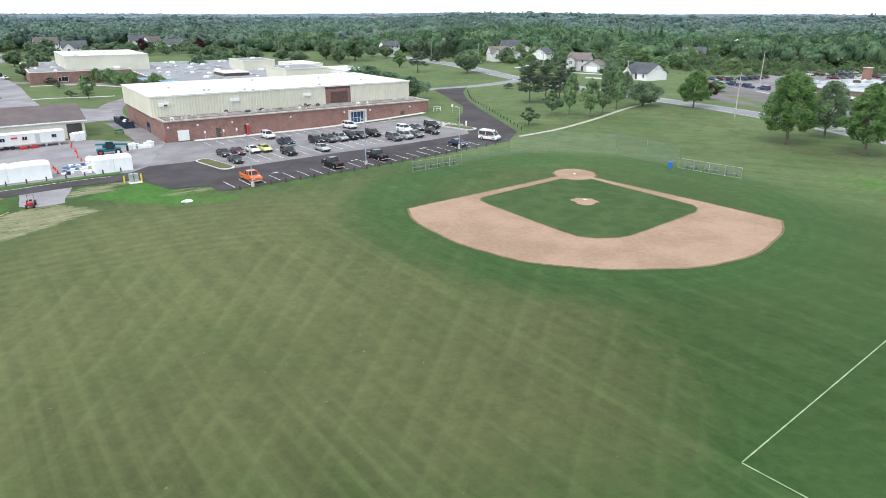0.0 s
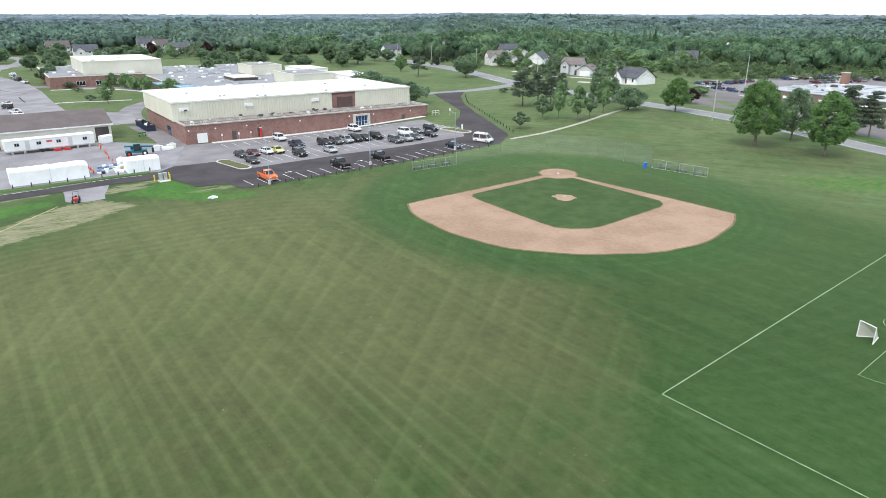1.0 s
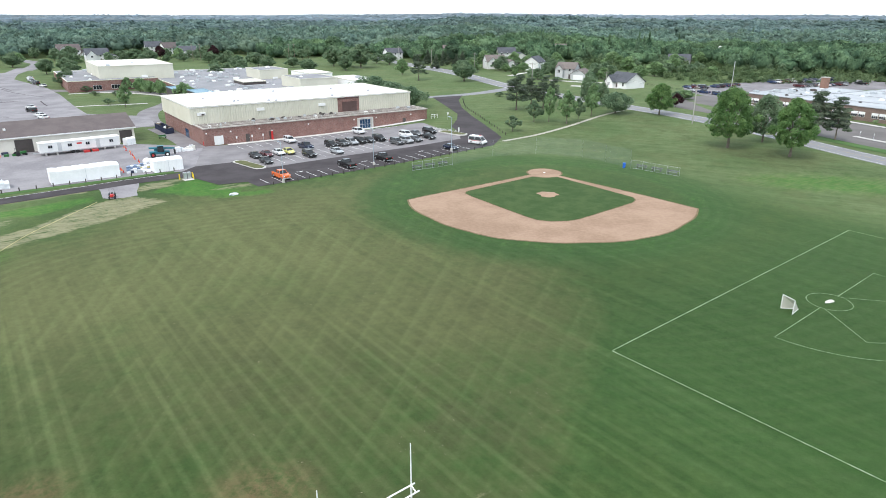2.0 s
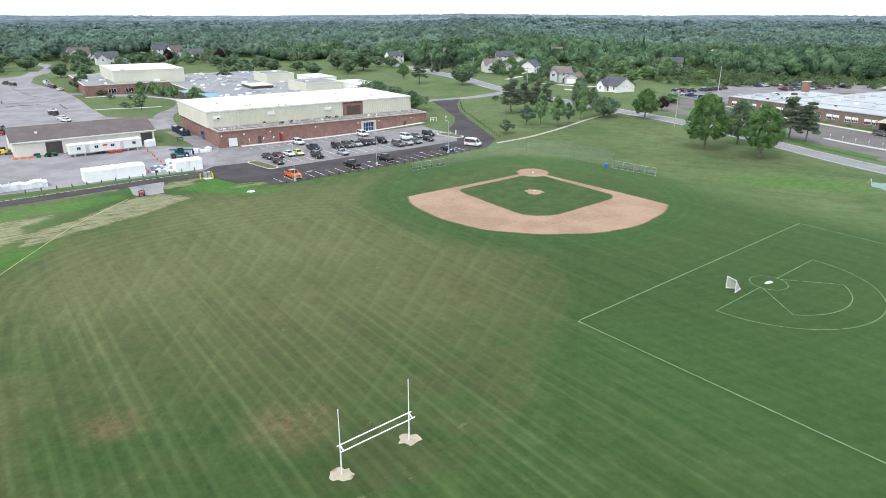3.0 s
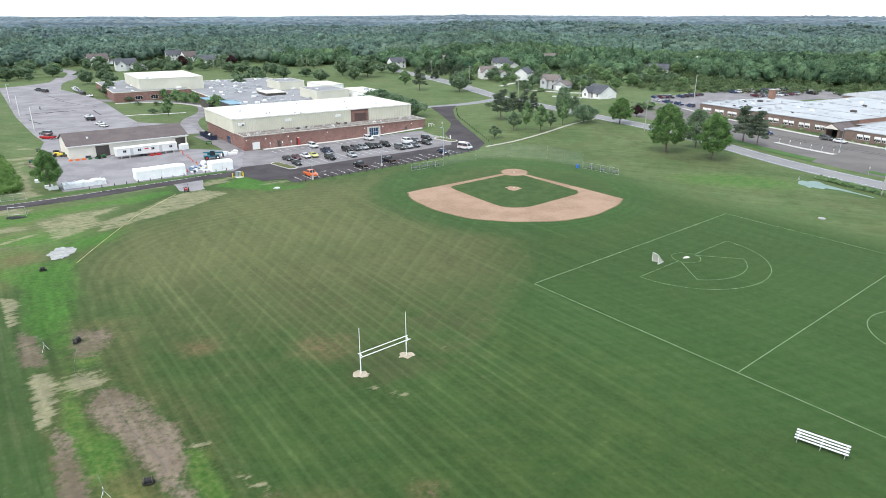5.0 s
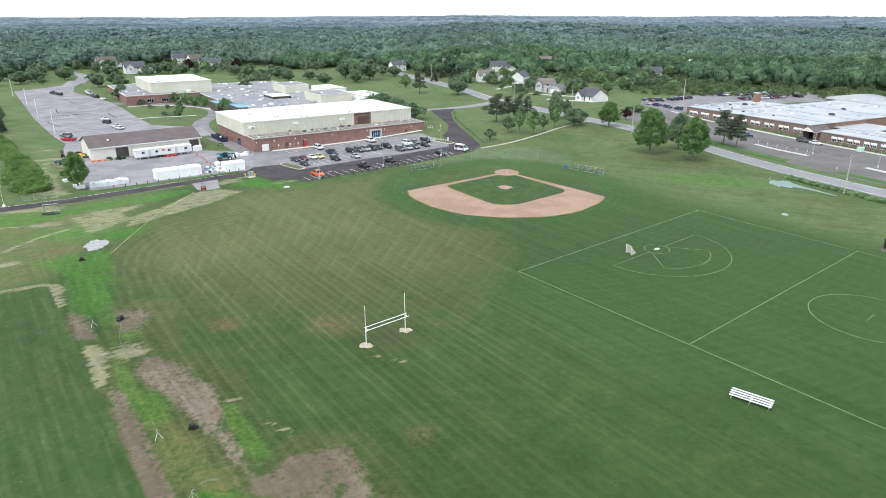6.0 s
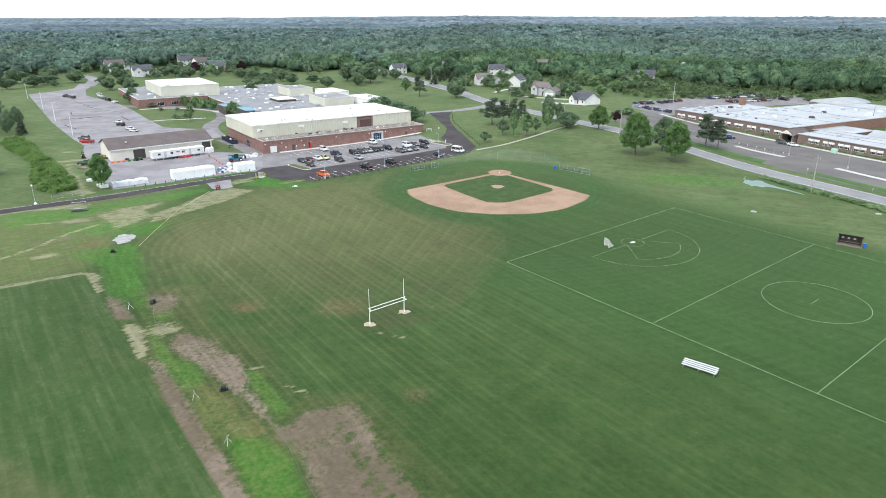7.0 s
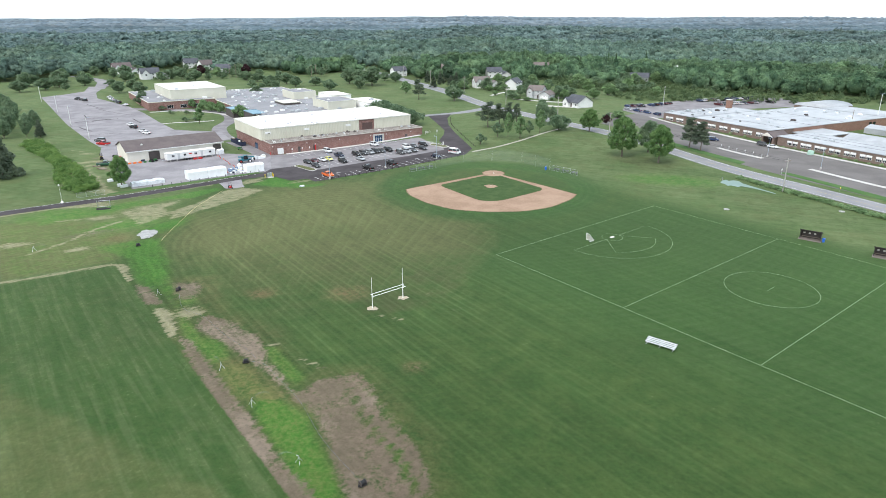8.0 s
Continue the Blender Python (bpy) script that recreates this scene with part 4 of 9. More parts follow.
chalk("fan_line", [pitch_at(9.6, W / 2 - 14.8)] + arc(*GOAL, 14.6, _t - 90, _t + 90, 60) + [pitch_at(9.6, W / 2 + 14.4)], "white chalk fan round the goal", False, 0.065)
chalk("goal_line", [pitch_at(9.6, W / 2 - 14.8), pitch_at(9.6, W / 2 - 2.9)], "white chalk line beside the goal circle", False, 0.065)
chalk("goal_line", [pitch_at(9.6, W / 2 + 2.5), pitch_at(9.6, W / 2 + 14.4)], "white chalk line beside the goal circle", False, 0.065)
chalk("arc_line", [(GOAL[0] + 2.6 * math.cos(radians(_t - 80)), GOAL[1] + 2.6 * math.sin(radians(_t - 80)))] + arc(*GOAL, 10.6, _t - 48, _t + 48, 40)
      + [(GOAL[0] + 2.6 * math.cos(radians(_t + 80)), GOAL[1] + 2.6 * math.sin(radians(_t + 80)))], "white chalk arc in front of the goal", False, 0.065)

# ---- roads, lots and paths ----
M_DRYTURF = surface("dry_island_turf", (0.085, 0.105, 0.045), (0.150, 0.140, 0.075), 0.4, 3.0, 0.95, bump=0.4, dist=0.05, spec=0.1)
M_LAWN = surface("lawn_grass", (0.058, 0.125, 0.040), (0.090, 0.155, 0.055), 0.2, 3.0, 0.95, bump=0.4, dist=0.05, spec=0.1)
ACCESS = curve_of([(-215, -30), (-170, 6), (-139, 30.3), (-112.6, 47.7), (-94.7, 61.8), (-84, 71.4), (-75.5, 77.2)])
band("access_road", ACCESS, 5.0, 0.05, M_ASPHALT_NEW, "narrow new black asphalt access road", "road", 3.0)
bm = bmesh.new()
ribbon(bm, [(p.x - 1.25, p.y + 1.75) for p in ACCESS[:-2]], 0.14, 0.075, 3.0)
piece("edge_line", bm, M_LINE, "white edge line on the access road", "road marking", kind="structure")
sheet("parking_lot", [(-77.5, 79.5), (-73, 74.6), (-65.2, 68.5), (-60, 71), (-56.5, 67), (-5.4, 107.8), (-2.5, 117.5), (-6, 134), (-9.5, 151), (-12.4, 172),
                      (-13.2, 192), (-11.5, 205), (-23.5, 203), (-18.5, 180), (-14.2, 157), (-14.5, 146), (-16.4, 134), (-14.5, 126), (-14, 116.2), (-28.8, 106.2),
                      (-41.9, 98.5), (-53.8, 89), (-59.5, 84), (-68.7, 90.5), (-76.4, 85.5)], 0.055, M_ASPHALT_NEW, "new black asphalt of the car park and drive", "parking lot")
sheet("parking_lot", [(-76.4, 85.5), (-68.7, 90.5), (-59.5, 84), (-53.8, 89), (-41.9, 98.5), (-28.8, 106.2), (-14, 116.2), (-14.5, 126), (-20, 131), (-25.5, 143),
                      (-42.3, 134.5), (-62, 123), (-76, 112.6), (-83, 109.8)], 0.04, M_ASPHALT_OLD, "worn grey asphalt of the car park", "parking lot")
sheet("service_yard", [(-82.5, 78.5), (-77.2, 80.5), (-76.4, 85.5), (-83, 109.8), (-101, 113), (-118, 113), (-138, 106), (-152, 130), (-159, 125), (-148, 103), (-141, 98), (-136, 90), (-127, 76), (-119.5, 64.5), (-113.5, 56.8), (-108, 60)],
      0.035, M_ASPHALT_MID, "grey asphalt service yard", "yard")
band("yard_lane", curve_of([(-84.5, 107), (-91, 117.5), (-99, 128), (-108, 139.5)]), 6.0, 0.045, M_ASPHALT_OLD, "grey asphalt lane beside the brick building", "road")
band("yard_verge", curve_of([(-118.5, 50.2), (-98, 65.5), (-84.5, 76.4), (-79, 80)]), 1.7, 0.06, M_LAWN, "narrow grass verge along the access road", "verge")
band("loop_drive", curve_of([(-110, 143), (-118, 156), (-126, 176), (-128, 200), (-140, 222), (-170, 233), (-200, 236), (-215, 245)]), 7.0, 0.03, M_ASPHALT_OLD,
     "grey asphalt drive looping behind the building", "road")
sheet("far_parking_lot", [(-281, 285), (-206, 183), (-172, 140), (-160, 126), (-140, 118), (-120, 131), (-111, 146), (-122, 165), (-136, 167), (-146, 170), (-160, 188), (-184, 221), (-203, 244),
                          (-241, 280), (-257, 309), (-272, 350), (-284, 350), (-270, 318), (-274, 297)],
      0.05, M_ASPHALT_MID, "large worn grey car park", "parking lot", 12.0)
band("far_road", curve_of([(-268, 332), (-280, 362), (-300, 398), (-345, 440)]), 9.0, 0.035, M_ASPHALT_MID, "grey asphalt road to the far car park", "road")
STREET = curve_of([(150, -28), (127, 17), (114.5, 38.5), (100.5, 65), (90.3, 86), (78.2, 114), (68, 135), (54, 160), (37, 189), (20, 217), (5.7, 243), (-20.5, 317),
                   (-60, 427), (-112, 540)])
band("street", STREET, 9.0, 0.04, M_ROAD, "pale grey asphalt two-lane street", "road")
bm = bmesh.new()
for off in (-0.14, 0.14):
    ribbon(bm, [(p.x + off, p.y + off * 0.5) for p in STREET], 0.11, 0.065)
piece("centre_line", bm, M_YELLOW_WORN, "double yellow centre line of the street", "road marking", kind="structure")
bm = bmesh.new()
for off in (-3.6, 3.6):
    ribbon(bm, [(p.x + off * 0.89, p.y + off * 0.46) for p in STREET], 0.12, 0.065)
piece("edge_line", bm, M_LINE, "white edge lines of the street", "road marking", kind="structure")
band("side_street", curve_of([(-45, 206), (-23, 205), (-6, 210), (8, 224), (14, 231)]), 6.0, 0.03, M_ROAD, "pale asphalt side street", "road")
band("footpath", curve_of([(-2.5, 112.6), (8, 121), (20, 134.5), (33, 152), (45, 166)]), 1.2, 0.05, M_PATH, "pale concrete footpath along the field", "path")
sheet("school_car_park", [(62, 176), (70, 157), (84, 125), (95, 99), (104, 78), (119, 47), (134, 17), (170, 25), (146, 86), (125, 131), (112.5, 163), (97, 202), (92, 216), (80, 203), (70, 188)],
      0.03, M_ASPHALT_SCHOOL, "worn brownish asphalt car park of the low school", "parking lot", 8.0)
band("school_walk", curve_of([(95, 206), (112.6, 163.5), (125.2, 132), (147, 85.5), (171, 34)]), 2.4, 0.08, M_CONCRETE, "pale concrete walk along the school", "path")
sheet("grass_island", [(72, 139), (84.8, 129.4), (100.5, 98.5), (96.5, 94.5), (84.5, 119)], 0.09, M_LAWN, "grass strip between street and car park", "lawn")
sheet("grass_island", [(104.6, 81.5), (108, 82), (124.5, 45.5), (137, 19), (133, 17), (119.4, 46)], 0.09, M_LAWN, "grass strip between street and car park", "lawn")
for line in ([(100.3, 125.8), (104, 117), (110, 105.7)], [(118.6, 87.2), (124, 73), (130, 59), (143, 32)]):
    band("kerb_island", curve_of(line), 2.2, 0.12, M_CONCRETE, "narrow concrete kerb island in the car park", "kerb")
sheet("back_car_park", [(84, 222), (90, 212), (97.5, 203.5), (141, 226), (150, 236), (190, 246), (205, 262), (200, 284), (160, 284), (122, 266), (92, 246)], 0.06, M_ASPHALT_OLD,
      "car park behind the low school", "parking lot", 10.0)


def kerbed(name, outline, label):
    """A grass island inside a raised concrete kerb."""
    t = thing(name, label, "traffic island", *outline[0], kind="structure")
    inv = t.matrix_basis.inverted()
    for nm, w, dz, mat in (("kerb", 0.0, 0.17, M_CONCRETE), ("turf", 0.6, 0.20, M_DRYTURF)):
        c = sum((Vector(p) for p in outline), Vector((0, 0))) / len(outline)
        bm = bmesh.new()
        pts = [Vector(p) + (c - Vector(p)).normalized() * w for p in outline]
        prism(bm, [tuple(p) for p in pts], min(H(*p) for p in pts) - 0.1, max(H(*p) for p in pts) + dz)
        bm.transform(inv)
        part(nm, bm, mat, t)


def capsule(x0, y0, x1, y1, r, n=8):
    a = math.degrees(math.atan2(y1 - y0, x1 - x0))
    return arc(x1, y1, r, a - 90, a + 90, n) + arc(x0, y0, r, a + 90, a + 270, n)


kerbed("kerbed_island", capsule(-67.6, 90.7, -61, 84.4, 1.5), "low grass island with a white concrete kerb")
kerbed("kerbed_island", capsule(-18.6, 126.3, -13.6, 121.6, 1.7), "low grass island with a white concrete kerb")

# stall lines: two rows nose to nose on the old asphalt and one along the field
bm = bmesh.new()
FD = Vector((51.1, 40.8)).normalized()
FN = Vector((-FD.y, FD.x))
for k in range(21):
    p = Vector((-55.5, 68.6)) + FD * (2.75 * k + 1.0)
    ribbon(bm, [p + FN * 0.3, p + FN * 5.3], 0.11, 0.08)
for k in range(17):
    p = Vector((-58.5, 88)) + FD * (2.75 * k)
    ribbon(bm, [p + FN * 0.2, p + FN * 10.4], 0.11, 0.07)
for k in range(19):
    p = Vector((-74.8, 110.8)) + FD * (2.75 * k)
    ribbon(bm, [p - FN * 5.4, p - FN * 0.6], 0.11, 0.07)
for k in range(9):
    p = Vector((-23.5, 132.5)) + Vector((0.72, -0.69)) * (1.15 * k)
    ribbon(bm, [p - FD * 0.2, p + FD * 2.4], 0.2, 0.075)
piece("stall_lines", bm, M_LINE, "white painted stall lines of the car park", "road marking", kind="structure")
band("front_walk", [(-77.1, 112.0), (-25.2, 148.2)], 2.2, 0.14, M_WALK, "pale concrete walk in front of the brick building", "path")
_rg = random.Random(5)
_gp = []
for _k in range(26):
    _a, _q = 2 * math.pi * _k / 26, _rg.uniform(0.72, 1.12)
    _gp.append((-89.6 + 2.6 * _q * math.cos(_a) - 0.6 * math.sin(_a), 13.6 + 3.5 * _q * math.sin(_a)))
sheet("gravel_patch", _gp, 0.05, M_GRAVEL, "spread of pale crushed stone on the grass", "gravel", 1.5)
sheet("gravel_apron", [(-88.6, 65.2), (-86.0, 68.6), (-82.6, 70.4), (-81.0, 66.6), (-79.8, 63.0), (-78.2, 60.0), (-80.2, 58.2), (-82.2, 57.4), (-84.0, 57.9), (-85.4, 60.2), (-86.8, 62.6)], 0.03, M_ASPHALT_MID, "grey gravel apron off the access road", "gravel", 2.0)
sheet("wet_patch", [(78.6, 66.8), (80.0, 69.4), (81.8, 71.0), (82.5, 69.5), (84.2, 70.2), (85.7, 69.4), (85.6, 66.4), (86.9, 62.6), (88.9, 58.0), (90.9, 53.6), (90.3, 53.4), (88.0, 57.3), (85.9, 60.2), (83.6, 62.4), (82.3, 61.2), (80.6, 63.4), (79.4, 62.6), (79.5, 65.0)], 0.04, M_WATER, "shallow puddle on the watered grass", "puddle", 3.0)

band("lawn_path", curve_of([(-163, 184), (-155, 190), (-145, 193), (-136, 197)]), 1.8, 0.05, M_CONCRETE, "pale concrete path across the school lawn", "path")
band("drive_walk", curve_of([(-182, 224), (-168, 229), (-150, 225), (-135, 215), (-123, 200), (-116, 184)]), 2.2, 0.07, M_CONCRETE, "pale concrete walk beside the looping drive", "path")
for _line, _w in (([(26, 262), (36, 256), (46, 250), (56, 247)], 3.4), ([(38, 236), (48, 232), (58, 228)], 4.0), ([(14, 277), (20, 288), (26, 296)], 2.6)):
    band("house_drive", curve_of(_line), _w, 0.05, M_CONCRETE, "pale concrete drive to a house", "path")
# direction arrows of the car park
bm = bmesh.new()
for k in (0, 1, 2):
    p = Vector((-52, 79.5)) + FD * (17 * k)
    ribbon(bm, [p + FD * 0.6, p + FD * 1.6], 0.18, 0.085)
    q = p + FD * 1.6
    bm.faces.new([bm.verts.new((c.x, c.y, H(c.x, c.y) + 0.085)) for c in (q + FN * 0.35, q - FN * 0.35, q + FD * 0.7)])
piece("lane_arrows", bm, M_LINE, "white painted direction arrows on the asphalt", "road marking", kind="structure")

# ---- the large brick and metal building ----
def ribbed(bm, line, z0, z1, pitch=0.72, depth=0.09):
    """Vertical ribbed metal sheet along a line of (x, y); the ribs stand out to its right."""
    prev = None
    for a, b in zip(line, line[1:]):
        a, b = Vector(a), Vector(b)
        d = (b - a).normalized()
        o = Vector((d.y, -d.x)) * depth
        n = max(1, int((b - a).length / pitch))
        s = (b - a).length / n
        cut = []
        for k in range(n):
            p = a + d * s * k
            cut += [p, p + d * s * 0.55, p + d * s * 0.65 + o, p + d * s * 0.9 + o]
        cut.append(b)
        cols = [(bm.verts.new((q.x, q.y, z0)), bm.verts.new((q.x, q.y, z1))) for q in cut]
        for c0, c1 in zip(cols, cols[1:]):
            bm.faces.new((c0[0], c1[0], c1[1], c0[1]))


def panel(parent, name, material, x0, x1, y0, y1, z0, z1, label="", bevel=0.0, taper=0.0):
    bm = bmesh.new()
    block(bm, x0, x1, y0, y1, z0, z1, bevel, taper)
    return part(name, bm, material, parent, label)


def rooftop_unit(parent, x, y, z, sx, sy, sz, material, name="roof_unit"):
    bm = bmesh.new()
    block(bm, x - sx / 2, x + sx / 2, y - sy / 2, y + sy / 2, z, z + sz, 0.06, 0.05)
    block(bm, x - sx * 0.3, x + sx * 0.3, y - sy * 0.3, y + sy * 0.3, z + sz, z + sz + 0.15, 0.03)
    return part(name, bm, material, parent)


def window_in(parent, x0, x1, y, z0, z1, cols, rows, frame_mat=M_WHITE, glass=M_GLASS, out=-1, name="window"):
    """A framed window in a wall that faces out along y, with its panes as sub-parts."""
    bm = bmesh.new()
    t, d = 0.07, 0.10
    for a, b, c, e in ((x0, x1, z0, z0 + t), (x0, x1, z1 - t, z1)):
        block(bm, a, b, y - d if out < 0 else y, y if out < 0 else y + d, c, e)
    xs = [x0 + (x1 - x0) * k / cols for k in range(cols + 1)]
    for x in xs:
        x = min(max(x, x0 + t / 2), x1 - t / 2)
        block(bm, x - t / 2, x + t / 2, y - d if out < 0 else y, y if out < 0 else y + d, z0 + t, z1 - t)
    for k in range(1, rows):
        z = z0 + (z1 - z0) * k / rows
        block(bm, x0 + t, x1 - t, y + out * d * 0.9, y + out * 0.02, z - t / 3, z + t / 3)
    fr = part(name, bm, frame_mat, parent)
    for k in range(cols):
        bm = bmesh.new()
        block(bm, xs[k] + t / 2, xs[k + 1] - t / 2, min(y + out * 0.01, y + out * 0.05), max(y + out * 0.01, y + out * 0.05), z0 + t, z1 - t)
        part("pane", bm, glass, fr)
    return fr


def build_main():
    t = thing("school_gymnasium", "large brick building with ribbed beige metal upper storey and white roof", "building", -83, 110, 1.05, 34.9)
    bm = bmesh.new()
    block(bm, 0.2, 71.2, -0.5, 43.5, -1.2, 4.4)
    part("brick_wall", bm, M_BRICK, t, "dark red brick lower wall")
    bm = bmesh.new()
    for x0, x1, y0, y1 in ((-0.05, 71.45, -0.75, -0.15), (-0.05, 0.5, -0.15, 8.3), (70.9, 71.45, -0.15, 43.7), (0.5, 70.9, 43.2, 43.7)):
        block(bm, x0, x1, y0, y1, 4.4, 4.72, 0.03)
    part("parapet", bm, M_ROOF_SKIRT, t, "weathered pale metal roof edge")
    panel(t, "lower_roof", M_ROOF_PIPES, 0.5, 70.9, -0.15, 43.2, 4.405, 4.5)
    z0, z1, f, x0, x1, yb = 4.45, 8.95, 8.5, -0.3, 70.5, 43.0
    bm = bmesh.new()
    ribbed(bm, [(x0, f), (44.0, f)], z0, z1)
    ribbed(bm, [(51.5, f), (x1, f)], z0, z1)
    ribbed(bm, [(x1, f), (x1, yb)], z0, z1)
    ribbed(bm, [(x0, yb), (x0, f)], z0, z1)
    ribbed(bm, [(x1, yb), (x0, yb)], z0, z1)
    part("siding", bm, M_PANEL, t, "ribbed beige metal siding")
    bm = bmesh.new()
    block(bm, x0 - 0.2, x1 + 0.2, f - 0.22, yb + 0.2, z1, z1 + 0.22, 0.04)
    part("roof", bm, M_ROOF_WHITE, t, "bright white membrane roof")
    bm = bmesh.new()
    for a, b, c, d in ((x0 - 0.22, x1 + 0.22, f - 0.25, f - 0.05), (x0 - 0.22, x1 + 0.22, yb + 0.05, yb + 0.25), (x0 - 0.22, x0, f - 0.05, yb + 0.05), (x1, x1 + 0.22, f - 0.05, yb + 0.05)):
        block(bm, a, b, c, d, z1 + 0.22, z1 + 0.36)
    part("roof_edge", bm, M_PANEL, t, "beige metal roof edge")
    for u in (11.5, 23.0, 35.0, 47.0, 59.0):
        panel(t, "roof_seam", M_ROOF_SCHOOL, u, u + 0.14, f + 0.2, yb - 0.2, z1 + 0.225, z1 + 0.245)
    rec = panel(t, "brick_recess", M_BRICK, 44.0, 51.5, f + 0.12, f + 0.5, z0, z1, "brown brick panel let into the siding")
    panel(rec, "louvre", M_BROWN_PANEL, 45.6, 50.6, f + 0.02, f + 0.12, z0 + 0.2, z0 + 3.1, "dark brown louvred panel")
    panel(rec, "lintel", M_BROWN_PANEL, 44.1, 51.4, f + 0.04, f + 0.12, z1 - 0.55, z1 - 0.3, "dark brown band above the louvre")
    for u, z in ((2.5, 7.3), (19.3, 7.35), (38.6, 7.3)):
        v = panel(t, "wall_vent", M_WHITE, u - 1.15, u + 1.15, f - 0.42, f - 0.1, z - 0.42, z + 0.42, "white boxed wall vent", 0.04)
        if u < 3:
            panel(v, "vent_opening", M_DARK, u + 0.0, u + 0.8, f - 0.46, f - 0.42, z - 0.4, z + 0.0)
    # facade on the car park
    for u, w, h, mat, lab in ((4.05, 2.5, 2.4, M_WHITE, "white roll-up service door"), (12.0, 1.1, 2.2, M_DARK, "dark steel door"), (18.7, 1.1, 2.4, M_DARK, "dark steel door"),
                              (62.6, 1.1, 2.3, M_DARK, "dark steel door")):
        d = panel(t, "door", mat, u - w / 2, u + w / 2, -0.55, -0.46, 0.0, h, lab, 0.01)
        panel(d, "handle", M_STEEL, u + w / 2 - 0.2, u + w / 2 - 0.1, -0.6, -0.55, 1.0, 1.15)
    e = panel(t, "entrance_surround", M_CONCRETE, 45.9, 46.5, -1.2, -0.45, 0.0, 3.2, "pale concrete entrance surround")
    panel(e, "jamb", M_CONCRETE, 50.5, 51.1, -1.2, -0.45, 0.0, 3.2)
    panel(e, "lintel", M_CONCRETE, 45.9, 51.1, -1.2, -0.45, 3.2, 3.65)
    window_in(t, 46.55, 50.45, -0.52, 0.05, 3.15, 4, 2, M_WHITE, M_GLASS_BLUE, name="glazed_entrance")
    for u in (0.9, 7.4, 15.4, 30, 44.8, 52.5, 65):
        panel(t, "wall_light", M_WHITE, u - 0.18, u + 0.18, -0.72, -0.5, 3.1, 3.45, "small white wall light", 0.03)
    # guard rail, pipes and kit along the lower roof
    for v, z in ((0.35, 5.0), (1.6, 4.82), (3.4, 4.82), (5.6, 4.82)):
        bm = bmesh.new()
        tube_between(bm, (1, v, z), (70, v, z), 0.09, n=6)
        for k in range(12):
            block(bm, 2 + 6 * k, 2.3 + 6 * k, v - 0.15, v + 0.15, 4.5, z - 0.05)
        part("roof_pipe", bm, M_ROOF_SKIRT, t)
    rng = random.Random(4)
    for k in range(44):
        u = rng.choice((rng.uniform(1, 9), rng.uniform(14, 26), rng.uniform(20, 43), rng.uniform(30, 69)))
        s = rng.uniform(0.3, 0.9)
        rooftop_unit(t, u, rng.uniform(1.0, 7.2), 4.5, s * rng.uniform(0.8, 2.2), s * 0.7, s * 0.8, rng.choice((M_WHITE, M_STEEL, M_ROOF_SKIRT, M_DARK)), "roof_box")
    for u, v in ((14, 15), (15.2, 15.2), (23, 11), (24.6, 9.4), (44, 12), (60, 18), (8, 26), (52, 30), (33, 34)):
        rooftop_unit(t, u, v, z1 + 0.22, 0.7, 0.6, 0.35, M_ROOF_SCHOOL)
    # the side facing the yard
    panel(t, "side_door", M_GLASS_BLUE, 0.13, 0.24, 15.2, 18.6, -0.2, 2.3, "blue glazed side door")
    panel(t, "gas_pipe", M_RED, 0.04, 0.19, 0.1, 0.3, -0.2, 1.1, "red standpipe at the brick corner")
    return t


build_main()


def flat_block(name, label, x0, x1, y0, y1, z, h, wall, roof, units, seed, rim=M_PANEL):
    """A flat-roofed wing in the same frame as the large building."""
    a = radians(34.3)
    cx, cy = (x0 + x1) / 2, (y0 + y1) / 2
    wx, wy = -83 + cx * math.cos(a) - cy * math.sin(a), 110 + cx * math.sin(a) + cy * math.cos(a)
    t = thing(name, label, "building", wx, wy, z, 34.3)
    sx, sy = (x1 - x0) / 2, (y1 - y0) / 2
    panel(t, "wall", wall, -sx, sx, -sy, sy, -2.5 if z < 3 else -0.2, h)
    bm = bmesh.new()
    for q in ((-sx - 0.15, sx + 0.15, -sy - 0.15, -sy + 0.25), (-sx - 0.15, sx + 0.15, sy - 0.25, sy + 0.15), (-sx - 0.15, -sx + 0.25, -sy + 0.25, sy - 0.25), (sx - 0.25, sx + 0.15, -sy + 0.25, sy - 0.25)):
        block(bm, *q, h, h + 0.3)
    part("roof_edge", bm, rim, t)
    panel(t, "roof", roof, -sx + 0.25, sx - 0.25, -sy + 0.25, sy - 0.25, h, h + 0.12)
    rng = random.Random(seed)
    for k in range(units):
        s = rng.uniform(0.6, 1.7)
        rooftop_unit(t, rng.uniform(-sx + 3, sx - 3), rng.uniform(-sy + 3, sy - 3), h + 0.12, s * 1.6, s, s * 0.5, rng.choice((M_WHITE, M_WHITE, M_ROOF_SCHOOL, M_STEEL)))
    return t


